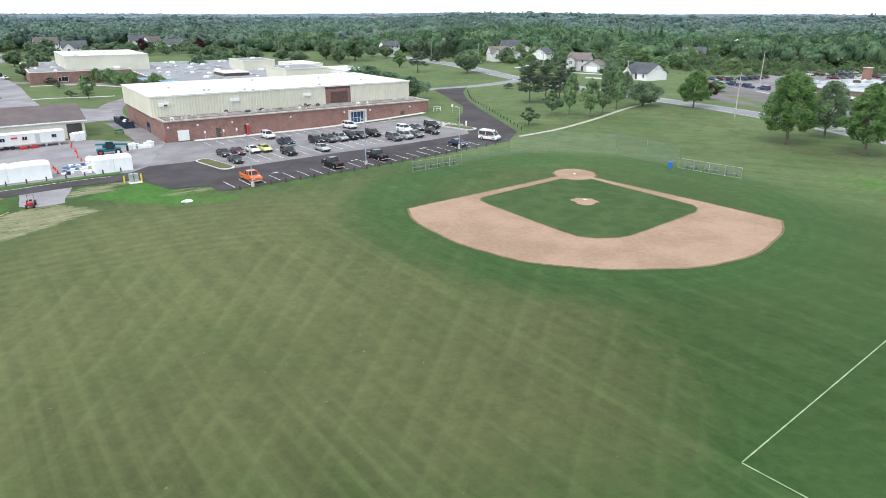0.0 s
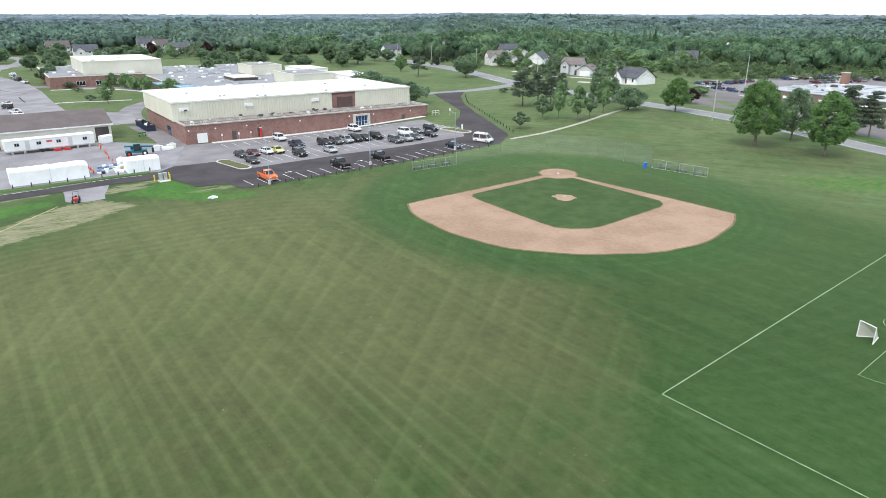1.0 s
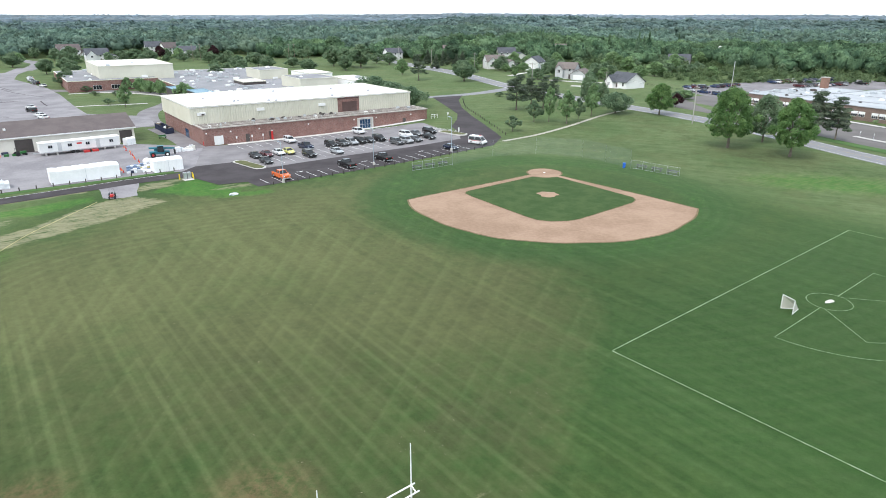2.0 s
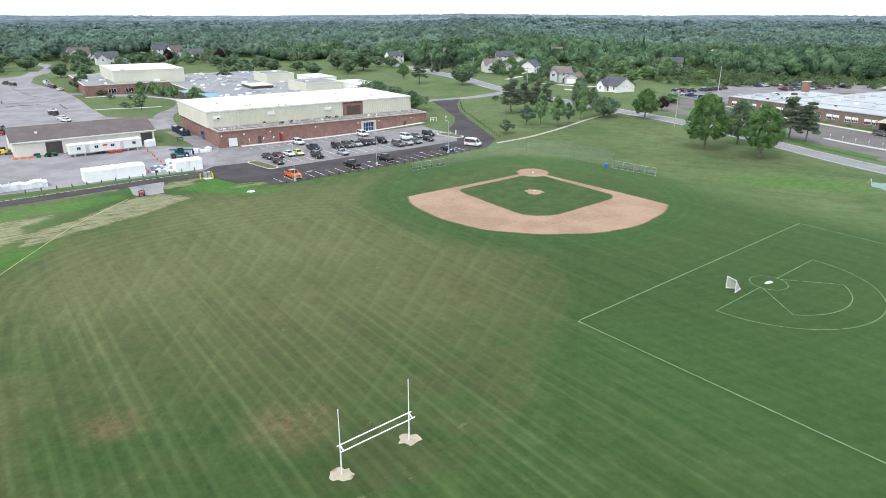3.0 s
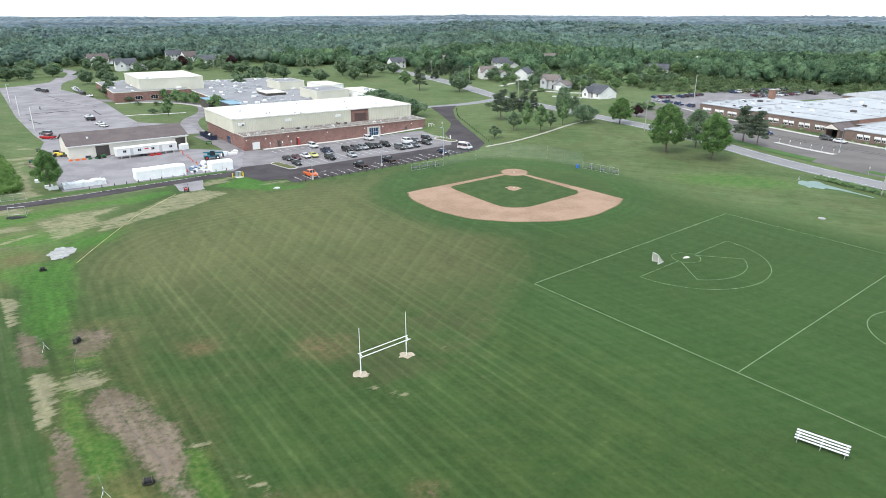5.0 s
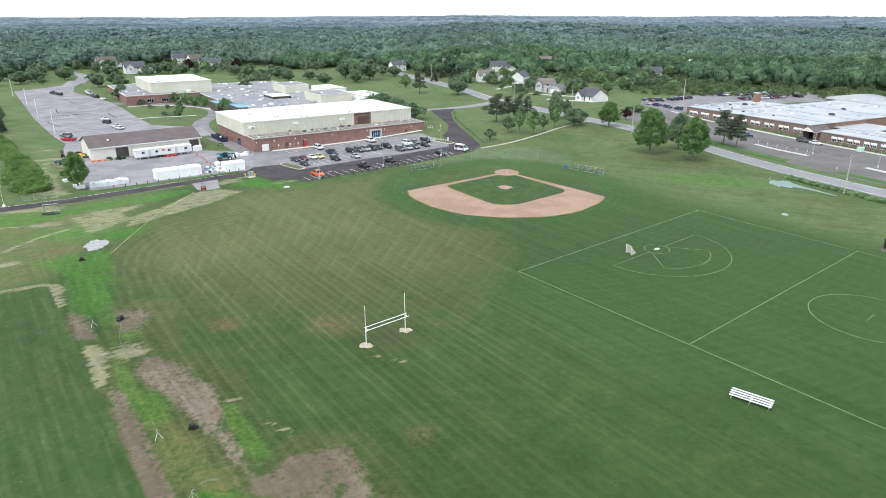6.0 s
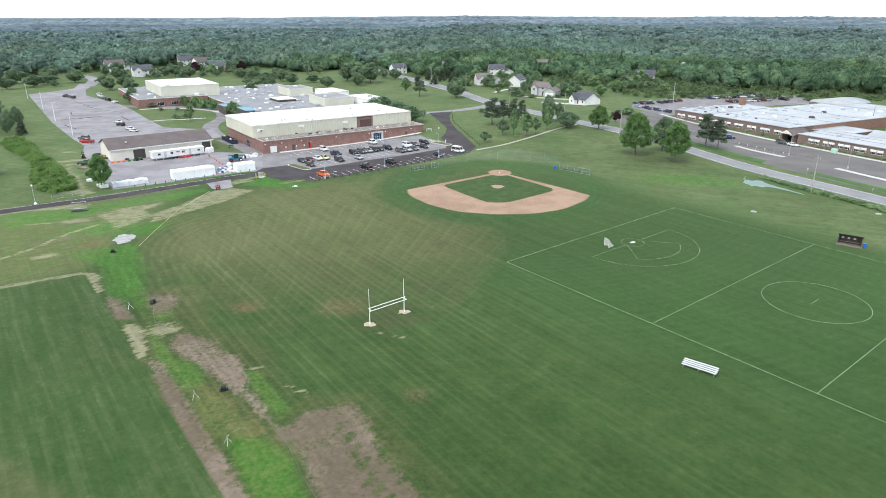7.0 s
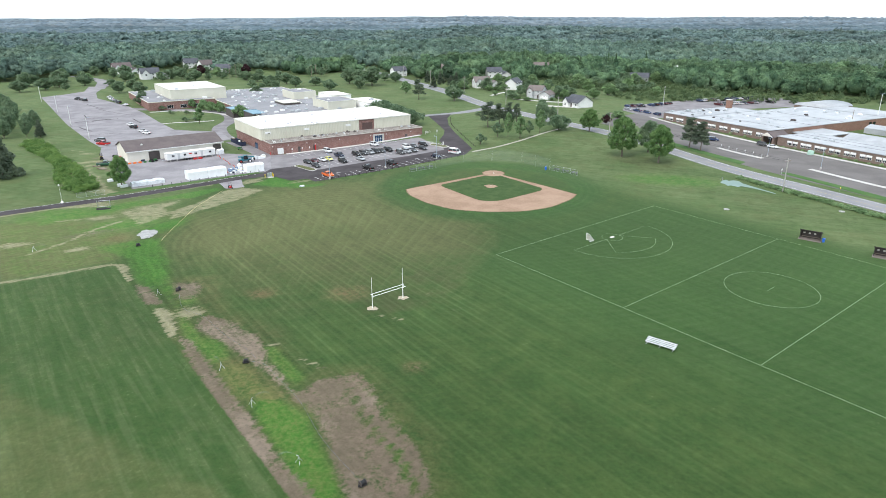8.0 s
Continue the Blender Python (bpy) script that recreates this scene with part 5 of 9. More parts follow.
flat_block("school_wing", "wide low school wing with grey gravel roof", 21, 80, 45.5, 205, 1.2, 4.2, M_BRICK, M_ROOF_GREY, 118, 1)
_w = flat_block("school_wing", "low brick school wing with grey roof", -17, 20.5, 154, 221, 1.6, 4.8, M_BRICK, M_ROOF_GREY, 16, 2)
for _k in range(4):
    window_in(_w, -9 + 7.5 * _k, -5.5 + 7.5 * _k, -33.52, 1.0, 2.9, 3, 1)
flat_block("school_hall", "white metal hall rising above a brick school", -3, 29.5, 162, 208, 5.6, 6.2, M_PANEL, M_ROOF_WHITE, 2, 3)
flat_block("school_hall", "beige metal block with grey roof", 59.5, 76, 77, 98, 5.4, 4.1, M_PANEL, M_ROOF_GREY, 2, 4)
flat_block("school_hall", "beige metal block with grey roof", 61, 75, 130, 150, 5.4, 4.1, M_PANEL, M_ROOF_GREY, 1, 5)
flat_block("school_hall", "white metal block with white roof", 78, 90, 66, 90, 1.6, 7.2, M_ROOF_WHITE, M_ROOF_WHITE, 1, 6)
flat_block("school_hall", "white metal block with white roof", 76.5, 88, 108, 130, 1.6, 7.2, M_ROOF_WHITE, M_ROOF_WHITE, 1, 7)
flat_block("roof_monitor", "white raised roof light on the school roof", 46, 56, 108, 122, 5.5, 1.1, M_DARK, M_ROOF_WHITE, 0, 8)
for _x0, _x1, _y0, _y1, _h in ((16.0, 22.0, 103, 117, 4.0), (19.5, 26.0, 80, 96, 4.4)):
    flat_block("entrance_canopy", "faded blue canopy beside the school", _x0, _x1, _y0, _y1, 1.6, _h, M_DARK, M_TURQ, 0, 9, M_TURQ)


# tar poured along the worn seams of the far car park
bm = bmesh.new()
for _line, _w in (([(-206, 190), (-200, 196), (-195, 198.5), (-190, 203)], 0.9), ([(-199, 193.5), (-196, 199), (-192, 200)], 1.2), ([(-214, 214), (-207, 204), (-200, 206)], 0.5),
                  ([(-196, 176), (-190, 170), (-184, 165)], 0.6), ([(-222, 240), (-210, 229), (-197, 220), (-186, 214)], 0.35), ([(-182, 203), (-176, 195), (-171, 189)], 0.5),
                  ([(-236, 256), (-226, 246), (-214, 235)], 0.3), ([(-180, 152), (-174, 158), (-168, 161)], 0.35)):
    ribbon(bm, curve_of(_line, 6), _w, 0.075)
piece("tar_seams", bm, M_ASPHALT_NEW, "dark tar strips sealing the worn asphalt", "road marking", kind="structure")


# ---- the shed in the yard ----
def build_shed():
    t = thing("storage_shed", "long cream metal shed with a brown pitched roof", "shed", -133.2, 95.5, 0.75, 37.8)
    L_, D, h, r = 36.0, 17.5, 4.3, 7.0
    bm = bmesh.new()
    base = [(0, 0), (L_, 0), (L_, D), (0, D)]
    lo = [bm.verts.new((x, y, 0)) for x, y in base]
    hi = [bm.verts.new((x, y, h)) for x, y in base]
    g0, g1 = bm.verts.new((0, D / 2, r)), bm.verts.new((L_, D / 2, r))
    bm.faces.new((lo[0], lo[1], hi[1], hi[0]))
    bm.faces.new((lo[2], lo[3], hi[3], hi[2]))
    bm.faces.new((lo[1], lo[2], hi[2], g1, hi[1]))
    bm.faces.new((lo[3], lo[0], hi[0], g0, hi[3]))
    part("wall", bm, M_WALL_CREAM, t, "cream metal walls")
    for side, (ya, yb) in (("front", (-0.6, D / 2)), ("back", (D + 0.6, D / 2))):
        bm = bmesh.new()
        za = h - 0.6 * (r - h) / (D / 2)
        v = [bm.verts.new(p) for p in ((-0.5, ya, za), (L_ + 0.5, ya, za), (L_ + 0.5, yb, r), (-0.5, yb, r))]
        w = [bm.verts.new(q.co + Vector((0, 0, 0.16))) for q in v]
        bm.faces.new(v)
        bm.faces.new(w[::-1])
        for k in range(4):
            bm.faces.new((v[k], v[(k + 1) % 4], w[(k + 1) % 4], w[k]))
        part("roof_slope", bm, M_ROOF_BROWN, t, "brown shingled roof slope")
    panel(t, "fascia", M_WHITE, -0.5, L_ + 0.5, -0.68, -0.6, h - 0.35, h - 0.05)
    for x0, x1, hh, lab in ((7.6, 11.6, 3.5, "dark brown roll-up door"), (13.2, 14.3, 2.3, "dark brown side door")):
        panel(t, "door", M_DARK, x0, x1, -0.06, 0.04, 0.05, hh, lab)
    # closed dark panel whose colour stands in for the shade of an open bay
    panel(t, "door", M_DARK, 32.2, 35.4, -0.06, 0.04, 0.05, 3.5, "dark panel painted as the shade inside an open bay")
    panel(t, "roof_vent", M_WHITE, 6.0, 6.6, 3.2, 3.8, 5.6, 6.1, "small white roof vent", 0.05)
    return t


build_shed()


# ---- the low school beyond the street ----
def school_wall_windows(t, x0, x1, y, z, n, groups, awning=True):
    w = (x1 - x0) / n
    for k in range(n):
        a = x0 + w * (k + 0.5)
        for g in range(groups):
            c = a + (g - (groups - 1) / 2) * 2.5
            win = window_in(t, c - 1.05, c + 1.05, y, z, z + 1.7, 3, 2)
            if awning:
                bm = bmesh.new()
                block(bm, c - 1.1, c + 1.1, y - 0.12, y, z + 0.95, z + 1.75, 0.02)
                part("blind", bm, M_WHITE, win, "white lowered blind")


def build_low_school():
    t = thing("low_school", "long low brick school with pale flat roof", "building", 129.1, 142.8, 1.0, -62.6)
    for x0, x1, y0, y1, h, nm in ((-63.5, -45.05, 0, 48, 4.4, "end_wing"), (-45, 0, 0, 86, 4.4, "long_wing"), (-36, 0, 86.05, 106, 4.4, "rear_wing"), (8, 95, -5, 15, 3.6, "front_wing"), (0.3, 14, 15.05, 36, 2.6, "link_wing")):
        bm = bmesh.new()
        block(bm, x0, x1, y0, y1, -0.5, h)
        w = part(nm, bm, M_BRICK_TAN, t)
        bm = bmesh.new()
        for q in ((x0 - 0.3, x1 + 0.3, y0 - 0.3, y0 + 0.3), (x0 - 0.3, x1 + 0.3, y1 - 0.3, y1 + 0.3), (x0 - 0.3, x0 + 0.3, y0 + 0.3, y1 - 0.3), (x1 - 0.3, x1 + 0.3, y0 + 0.3, y1 - 0.3)):
            block(bm, *q, h, h + 0.25)
        part("roof_edge", bm, M_ROOF_SCHOOL, w)
        panel(w, "roof", M_ROOF_SCHOOL, x0 + 0.3, x1 - 0.3, y0 + 0.3, y1 - 0.3, h, h + 0.15, "pale grey membrane roof")
    panel(t, "end_wall", M_BRICK_ORANGE, 0.02, 0.12, 36.4, 105.9, -0.5, 4.35, "orange brick end wall")
    panel(t, "end_wall", M_BRICK_ORANGE, 0.02, 0.12, 15.4, 35.9, 2.9, 4.35, "orange brick band above the link roof")
    school_wall_windows(t, -62.5, -1, 0, 1.1, 9, 2)
    school_wall_windows(t, 12, 92, -5, 0.9, 13, 2)
    for v in (72, 75, 90, 93):
        panel(t, "end_window", M_GLASS, 0.12, 0.2, v - 1.1, v + 1.1, 1.6, 3.2)
    # gabled porch
    p = panel(t, "porch", M_BRICK_TAN, 1.2, 2.0, -6.5, -0.05, -0.3, 3.2, "gabled entrance porch")
    panel(p, "pier", M_BRICK_TAN, 6.4, 7.2, -6.5, -0.05, -0.3, 3.2)
    panel(p, "door", M_GLASS, 2.1, 6.3, -2.6, -2.5, 0, 2.5)
    bm = bmesh.new()
    v = [bm.verts.new(q) for q in ((0.6, -7.2, 3.2), (7.8, -7.2, 3.2), (4.2, -7.2, 5.2), (0.6, 3.0, 3.2), (7.8, 3.0, 3.2), (4.2, 3.0, 5.2))]
    for f in ((0, 1, 2), (5, 4, 3), (0, 2, 5, 3), (2, 1, 4, 5), (1, 0, 3, 4)):
        bm.faces.new([v[k] for k in f])
    part("gable_roof", bm, M_ROOF_BROWN, p, "brown shingled gable roof")
    bm = bmesh.new()
    v = [bm.verts.new(q) for q in ((1.2, -7.26, 3.3), (7.2, -7.26, 3.3), (4.2, -7.26, 4.95))]
    bm.faces.new(v)
    v2 = [bm.verts.new(q.co + Vector((0, -0.05, 0))) for q in v]
    bm.faces.new(v2[::-1])
    for k in range(3):
        bm.faces.new((v[k], v[(k + 1) % 3], v2[(k + 1) % 3], v2[k]))
    part("gable_front", bm, M_WALL_CREAM, p, "cream gable front")
    ch = panel(t, "chimney", M_BRICK_ORANGE, -61.2, -58.8, 42.4, 44.8, 4.5, 8.8, "broad orange brick chimney", 0.05)
    panel(ch, "cap", M_CONCRETE, -61.35, -58.65, 42.25, 44.95, 8.8, 9.05)
    rng = random.Random(11)
    for k in range(60):
        wing = rng.choice(((-63, -48, 3, 44, 4.55), (-42, -3, 3, 82, 4.55), (-42, -3, 3, 82, 4.55), (10, 92, -3, 12, 3.75)))
        s = rng.uniform(0.5, 1.5)
        rooftop_unit(t, rng.uniform(*wing[:2]), rng.uniform(*wing[2:4]), wing[4], s * 1.7, s, s * 0.55, rng.choice((M_WHITE, M_STEEL, M_STEEL, M_DARK)))
    for v in (12, 30, 52):
        panel(t, "roof_seam", M_ROOF_GREY, -44 if v > 20 else -63, -0.5, v, v + 0.3, 4.56, 4.64)
    for v in (3, 9):
        panel(t, "roof_seam", M_ROOF_GREY, 8.5, 94, v, v + 0.25, 3.76, 3.84)
    # vaulted hall behind
    bm = bmesh.new()
    n = 14
    rows = []
    for y in (92, 116):
        rows.append([bm.verts.new((-46.5 - 9.5 * math.cos(math.pi * k / n), y, 4.0 + 2.0 * math.sin(math.pi * k / n))) for k in range(n + 1)])
    for k in range(n):
        bm.faces.new((rows[0][k], rows[1][k], rows[1][k + 1], rows[0][k + 1]))
    for row in rows:
        bm.faces.new(row)
    hall = part("vaulted_roof", bm, M_ROOF_SCHOOL, t, "pale grey vaulted hall roof", flat=False)
    panel(hall, "hall_wall", M_BRICK_TAN, -55.9, -37.1, 92.1, 115.9, -0.5, 4.0)
    # glazed roof and sheds between the wings
    for x0, x1, y0, y1, h, r in ((20, 62, 19, 32, 2.4, 2.4), (6, 20, 58, 66, 2.4, 1.4), (24, 36, 50, 58, 2.4, 1.6)):
        bm = bmesh.new()
        ym = (y0 + y1) / 2
        v = [bm.verts.new(q) for q in ((x0, y0, -0.4), (x1, y0, -0.4), (x1, y1, -0.4), (x0, y1, -0.4), (x0, y0, h), (x1, y0, h), (x1, y1, h), (x0, y1, h), (x0, ym, h + r), (x1, ym, h + r))]
        for f in ((0, 1, 5, 4), (1, 2, 6, 9, 5), (2, 3, 7, 6), (3, 0, 4, 8, 7), (4, 5, 9, 8), (6, 7, 8, 9)):
            bm.faces.new([v[k] for k in f])
        part("lean_to", bm, M_ROOF_SCHOOL, t, "pale glazed lean-to between the wings")
    return t


build_low_school()


# ---- houses ----
def house(x, y, turn, w, d, h, rise, wall, roof, label, garage=False, gable=False, z=None):
    t = thing("house", label, "house", x, y, z, turn)

    def body(x0, x1, y0, y1, hh, rr, along):
        bm = bmesh.new()
        lo = [bm.verts.new((a, b, -1)) for a, b in ((x0, y0), (x1, y0), (x1, y1), (x0, y1))]
        hi = [bm.verts.new((v.co.x, v.co.y, hh)) for v in lo]
        for k in range(4):
            bm.faces.new((lo[k], lo[(k + 1) % 4], hi[(k + 1) % 4], hi[k]))
        if along:
            r0, r1 = bm.verts.new((x0, (y0 + y1) / 2, hh + rr)), bm.verts.new((x1, (y0 + y1) / 2, hh + rr))
            bm.faces.new((hi[1], hi[2], r1))
            bm.faces.new((hi[3], hi[0], r0))
        else:
            r0, r1 = bm.verts.new(((x0 + x1) / 2, y0, hh + rr)), bm.verts.new(((x0 + x1) / 2, y1, hh + rr))
            bm.faces.new((hi[0], hi[1], r0))
            bm.faces.new((hi[2], hi[3], r1))
        part("wall", bm, wall, t)
        o = 0.45
        for s in (0, 1):
            bm = bmesh.new()
            if along:
                ys, k = (y0 - o, (y0 + y1) / 2) if s == 0 else (y1 + o, (y0 + y1) / 2), rr / ((y1 - y0) / 2)
                q = [(x0 - o, ys[0], hh - o * k), (x1 + o, ys[0], hh - o * k), (x1 + o, ys[1], hh + rr), (x0 - o, ys[1], hh + rr)]
            else:
                xs, k = (x0 - o, (x0 + x1) / 2) if s == 0 else (x1 + o, (x0 + x1) / 2), rr / ((x1 - x0) / 2)
                q = [(xs[0], y0 - o, hh - o * k), (xs[0], y1 + o, hh - o * k), (xs[1], y1 + o, hh + rr), (xs[1], y0 - o, hh + rr)]
            a = [bm.verts.new(p) for p in q]
            b = [bm.verts.new((p[0], p[1], p[2] + 0.18)) for p in q]
            bm.faces.new(a)
            bm.faces.new(b[::-1])
            for k in range(4):
                bm.faces.new((a[k], a[(k + 1) % 4], b[(k + 1) % 4], b[k]))
            part("roof", bm, roof, t)
    body(-w / 2, w / 2, -d / 2, d / 2, h, rise, True)
    if garage:
        body(w / 2 - 0.5, w / 2 + 6.5, -d / 2 - 3.0, d / 2 - 1.5, 2.9, 2.0, False)
        panel(t, "garage_door", M_WHITE, w / 2 + 0.6, w / 2 + 5.4, -d / 2 - 3.06, -d / 2 - 2.98, 0, 2.3, "white garage door")
    if gable:
        body(-w * 0.46, -w * 0.06, -d / 2 - 1.8, 0.0, h * 0.97, rise * 0.72, False)
        window_in(t, -w * 0.26 - 0.7, -w * 0.26 + 0.7, -d / 2 - 1.8, h - 2.0, h - 0.6, 2, 2)
    floors = 2 if h > 4 else 1
    for f in range(floors):
        n = max(2, int(w / 3.2))
        for k in range(n):
            cx = -w / 2 + w * (k + 0.5) / n
            if gable and cx < -w * 0.02:
                continue
            if f == 0 and k == n // 2:
                panel(t, "door", M_DARK, cx - 0.5, cx + 0.5, -d / 2 - 0.05, -d / 2 + 0.02, 0.1, 2.2)
            else:
                window_in(t, cx - 0.55, cx + 0.55, -d / 2, 0.9 + 2.7 * f, 2.3 + 2.7 * f, 1, 2)
    return t


for _h in ((9.5, 324, 15, 11, 8, 4.4, 3.0, M_SIDING_WHITE, M_ROOF_TAN, "two-storey house with tan hipped roof", True, True),
           (23, 402, 10, 12, 8.5, 4.8, 3.2, M_SIDING_WHITE, M_ROOF_SLATE, "white two-storey house with grey roof", True),
           (31.5, 313, 62, 11, 8, 4.6, 2.8, M_SIDING_WHITE, M_ROOF_SLATE, "white gabled house with dark roof", False),
           (41.8, 267, -30, 9.5, 8, 4.9, 2.6, M_SIDING_GREY, M_ROOF_TAN, "grey two-storey house with brown roof", True, True),
           (61.4, 232, -62, 12, 10.5, 2.8, 3.4, M_SIDING_WHITE, M_ROOF_SLATE, "white single-storey house with dark slate gable roof", False, True),
           (-58, 440, 30, 12, 9, 5.2, 3.0, M_SIDING_WHITE, M_ROOF_SLATE, "white house among trees", False),
           (-14, 440, 5, 13, 9, 5.0, 3.2, M_WALL_CREAM, M_ROOF_TAN, "cream house among trees", False),
           (140, 395, -15, 14, 9, 3.4, 3.2, M_SIDING_GREY, M_ROOF_SLATE, "grey house at the edge of the woods", False),
           (68, 452, -10, 13, 9, 5.2, 3.2, M_SIDING_WHITE, M_ROOF_TAN, "white house with tan roof among trees", False),
           (-316, 468, 40, 16, 10, 5.4, 4.2, M_SIDING_WHITE, M_ROOF_BROWN, "large white house with steep brown roof", True, True),
           (-266, 414, 35, 15, 10, 5.0, 4.0, M_SIDING_WHITE, M_ROOF_SLATE, "white house with steep grey roofs", True, True),
           (-277, 534, 30, 14, 10, 5.4, 4.0, M_SIDING_WHITE, M_ROOF_SLATE, "white house among trees", True),
           (-252, 508, 50, 14, 10, 5.4, 4.0, M_SIDING_WHITE, M_ROOF_BROWN, "white house among trees", False),
           (-221, 466, 20, 12, 9, 5.0, 3.4, M_SIDING_WHITE, M_ROOF_SLATE, "white house among trees", False)):
    house(*_h)

# kind, colour, place, heading of the vehicles round the main car park
OUT, IN = -51.4, 128.6
CARS_LOT = [
    ("pickup", "orange", -53.6, 74.6, OUT), ("pickup", "black", -41.0, 85.4, IN), ("pickup", "black", -33.2, 92.2, IN), ("car", "navy", -16.8, 103.6, OUT),
    ("van", "white", -9.6, 109.2, -35), ("car", "black", -65.1, 95.6, OUT), ("car", "black", -60.8, 89.4, OUT), ("car", "maroon", -62.7, 97.2, OUT),
    ("car", "white", -60.2, 99.4, OUT), ("car", "yellow", -58.0, 100.6, OUT),
    ("pickup", "navy", -55.0, 107.2, OUT), ("suv", "black", -52.0, 96.8, OUT), ("suv", "white", -61.3, 116.0, OUT), ("suv", "black", -48.6, 109.2, OUT),
    ("suv", "grey", -45.9, 110.8, OUT), ("car", "silver", -45.8, 100.8, OUT), ("suv", "silver", -43.6, 112.2, OUT), ("suv", "black", -41.5, 113.6, OUT),
    ("car", "black", -39.4, 115.2, OUT), ("suv", "black", -36.6, 116.6, OUT), ("suv", "white", -43.8, 128.6, OUT), ("suv", "grey", -31.2, 111.0, OUT),
    ("suv", "silver", -28.8, 112.6, OUT), ("car", "grey", -26.4, 114.4, OUT)]
CARS_LOT += [
    ("suv", "white", -29.4, 121.0, OUT), ("car", "grey", -26.6, 122.4, OUT), ("suv", "black", -22.8, 124.6, OUT), ("car", "black", -22.8, 117.6, OUT),
    ("pickup", "red", -160.9, 131.0, 170), ("suv", "grey", -166.5, 139.0, 170), ("car", "white", -173.5, 182.5, 150), ("suv", "black", -168.0, 174.0, 150),
    ("car", "white", -158.8, 163.5, 150), ("car", "white", -234, 282, 145), ("car", "silver", -226, 270, 145), ("suv", "black", -216.5, 258, 145), ("car", "white", -207.5, 248.5, 145),
    ("car", "white", -230, 276, 145), ("car", "grey", -221.5, 264.5, 145), ("car", "white", -154.5, 158.2, 150), ("pickup", "black", -249, 272, 150), ("suv", "black", -242.5, 267, 150), ("pickup", "green", -139.5, 90.5, 20), ("suv", "grey", 121.6, 132.0, -62), ("car", "white", 123.5, 126.6, -62),
    ("suv", "blue", 104.7, 142.6, -30)]

# ---- things on the sports field ----
def build_goalpost():
    a, b = Vector((-26.0, -29.2)), Vector((-20.4, -24.4))
    d = b - a
    t = thing("goalpost", "white steel football goalpost with two uprights and double crossbar", "goalpost", a.x, a.y, turn=math.degrees(math.atan2(d.y, d.x)))
    w = d.length
    for x in (0, w):
        bm = bmesh.new()
        tube_between(bm, (x, 0, -0.1), (x, 0, 3.0), 0.075, n=8)
        tube_between(bm, (x, 0, 3.0), (x, 0, 6.6), 0.05, 0.042, n=8)
        part("upright", bm, M_WHITE, t)
    for z, y in ((2.75, -0.55), (3.05, 0.0)):
        bm = bmesh.new()
        tube_between(bm, (-0.3, y, z), (w + 0.3, y, z), 0.062, n=8)
        part("crossbar", bm, M_WHITE, t)
    for x in (0, w):
        bm = bmesh.new()
        tube_between(bm, (x, 0.05, 3.05), (x, -0.6, 2.75), 0.06, n=6)
        tube_between(bm, (x, -0.55, 2.75), (x, 0, 2.2), 0.04, n=6)
        part("bracket", bm, M_WHITE, t)
    for p in (a, b):
        rng = random.Random(int(p.x))
        bm = bmesh.new()
        n = 18
        rim = [(p.x + rr * math.cos(2 * math.pi * k / n), p.y + rr * 0.8 * math.sin(2 * math.pi * k / n)) for k in range(n) for rr in (rng.uniform(0.75, 1.3),)]
        drape(bm, rim, 0.04, 0.8)
        piece("bare_spot", bm, surface("dry_sand", (0.36, 0.30, 0.22), (0.46, 0.40, 0.31), 1.5, 6, 0.95, bump=0.4), "bare dry earth round a goalpost foot", "bare earth", kind="structure")


build_goalpost()


def build_lacrosse_goal():
    t = thing("lacrosse_goal", "small triangular field goal with white net and pale frame", "goal", 23.6, 9.8, turn=-72)
    bm = bmesh.new()
    h = 1.83
    for a, b in (((-h / 2, 0, 0), (-h / 2, 0, h)), ((h / 2, 0, 0), (h / 2, 0, h)), ((-h / 2, 0, h), (h / 2, 0, h)), ((-h / 2, 0, 0.04), (0, h, 0.04)), ((h / 2, 0, 0.04), (0, h, 0.04))):
        tube_between(bm, a, b, 0.05, n=6)
    part("frame", bm, M_WHITE, t)
    bm = bmesh.new()
    p = [Vector(q) for q in ((-h / 2, 0.02, 0.05), (h / 2, 0.02, 0.05), (h / 2, 0.02, h), (-h / 2, 0.02, h), (0, h - 0.05, 0.06))]
    v = [bm.verts.new(q) for q in p]
    for f in ((0, 3, 4), (1, 4, 2), (3, 2, 4)):
        bm.faces.new([v[k] for k in f])
    part("net", bm, M_NETTING, t, "slack white cord net")
    bm = bmesh.new()
    rng = random.Random(3)
    n = 9
    ring = [bm.verts.new((0.8 * rng.uniform(0.7, 1.2) * math.cos(2 * math.pi * k / n), 0.35 * rng.uniform(0.7, 1.2) * math.sin(2 * math.pi * k / n), 0)) for k in range(n)]
    top = [bm.verts.new((q.co.x * 0.7, q.co.y * 0.6, rng.uniform(0.12, 0.25))) for q in ring]
    for k in range(n):
        bm.faces.new((ring[k], ring[(k + 1) % n], top[(k + 1) % n], top[k]))
    bm.faces.new(top)
    o = piece("sand_bag", bm, M_NET, "pale heap of sacking in the goal circle", "bag")
    o.matrix_basis = pose(GOAL[0], GOAL[1], H(*GOAL) + 0.02, 0, 0, 20)


build_lacrosse_goal()


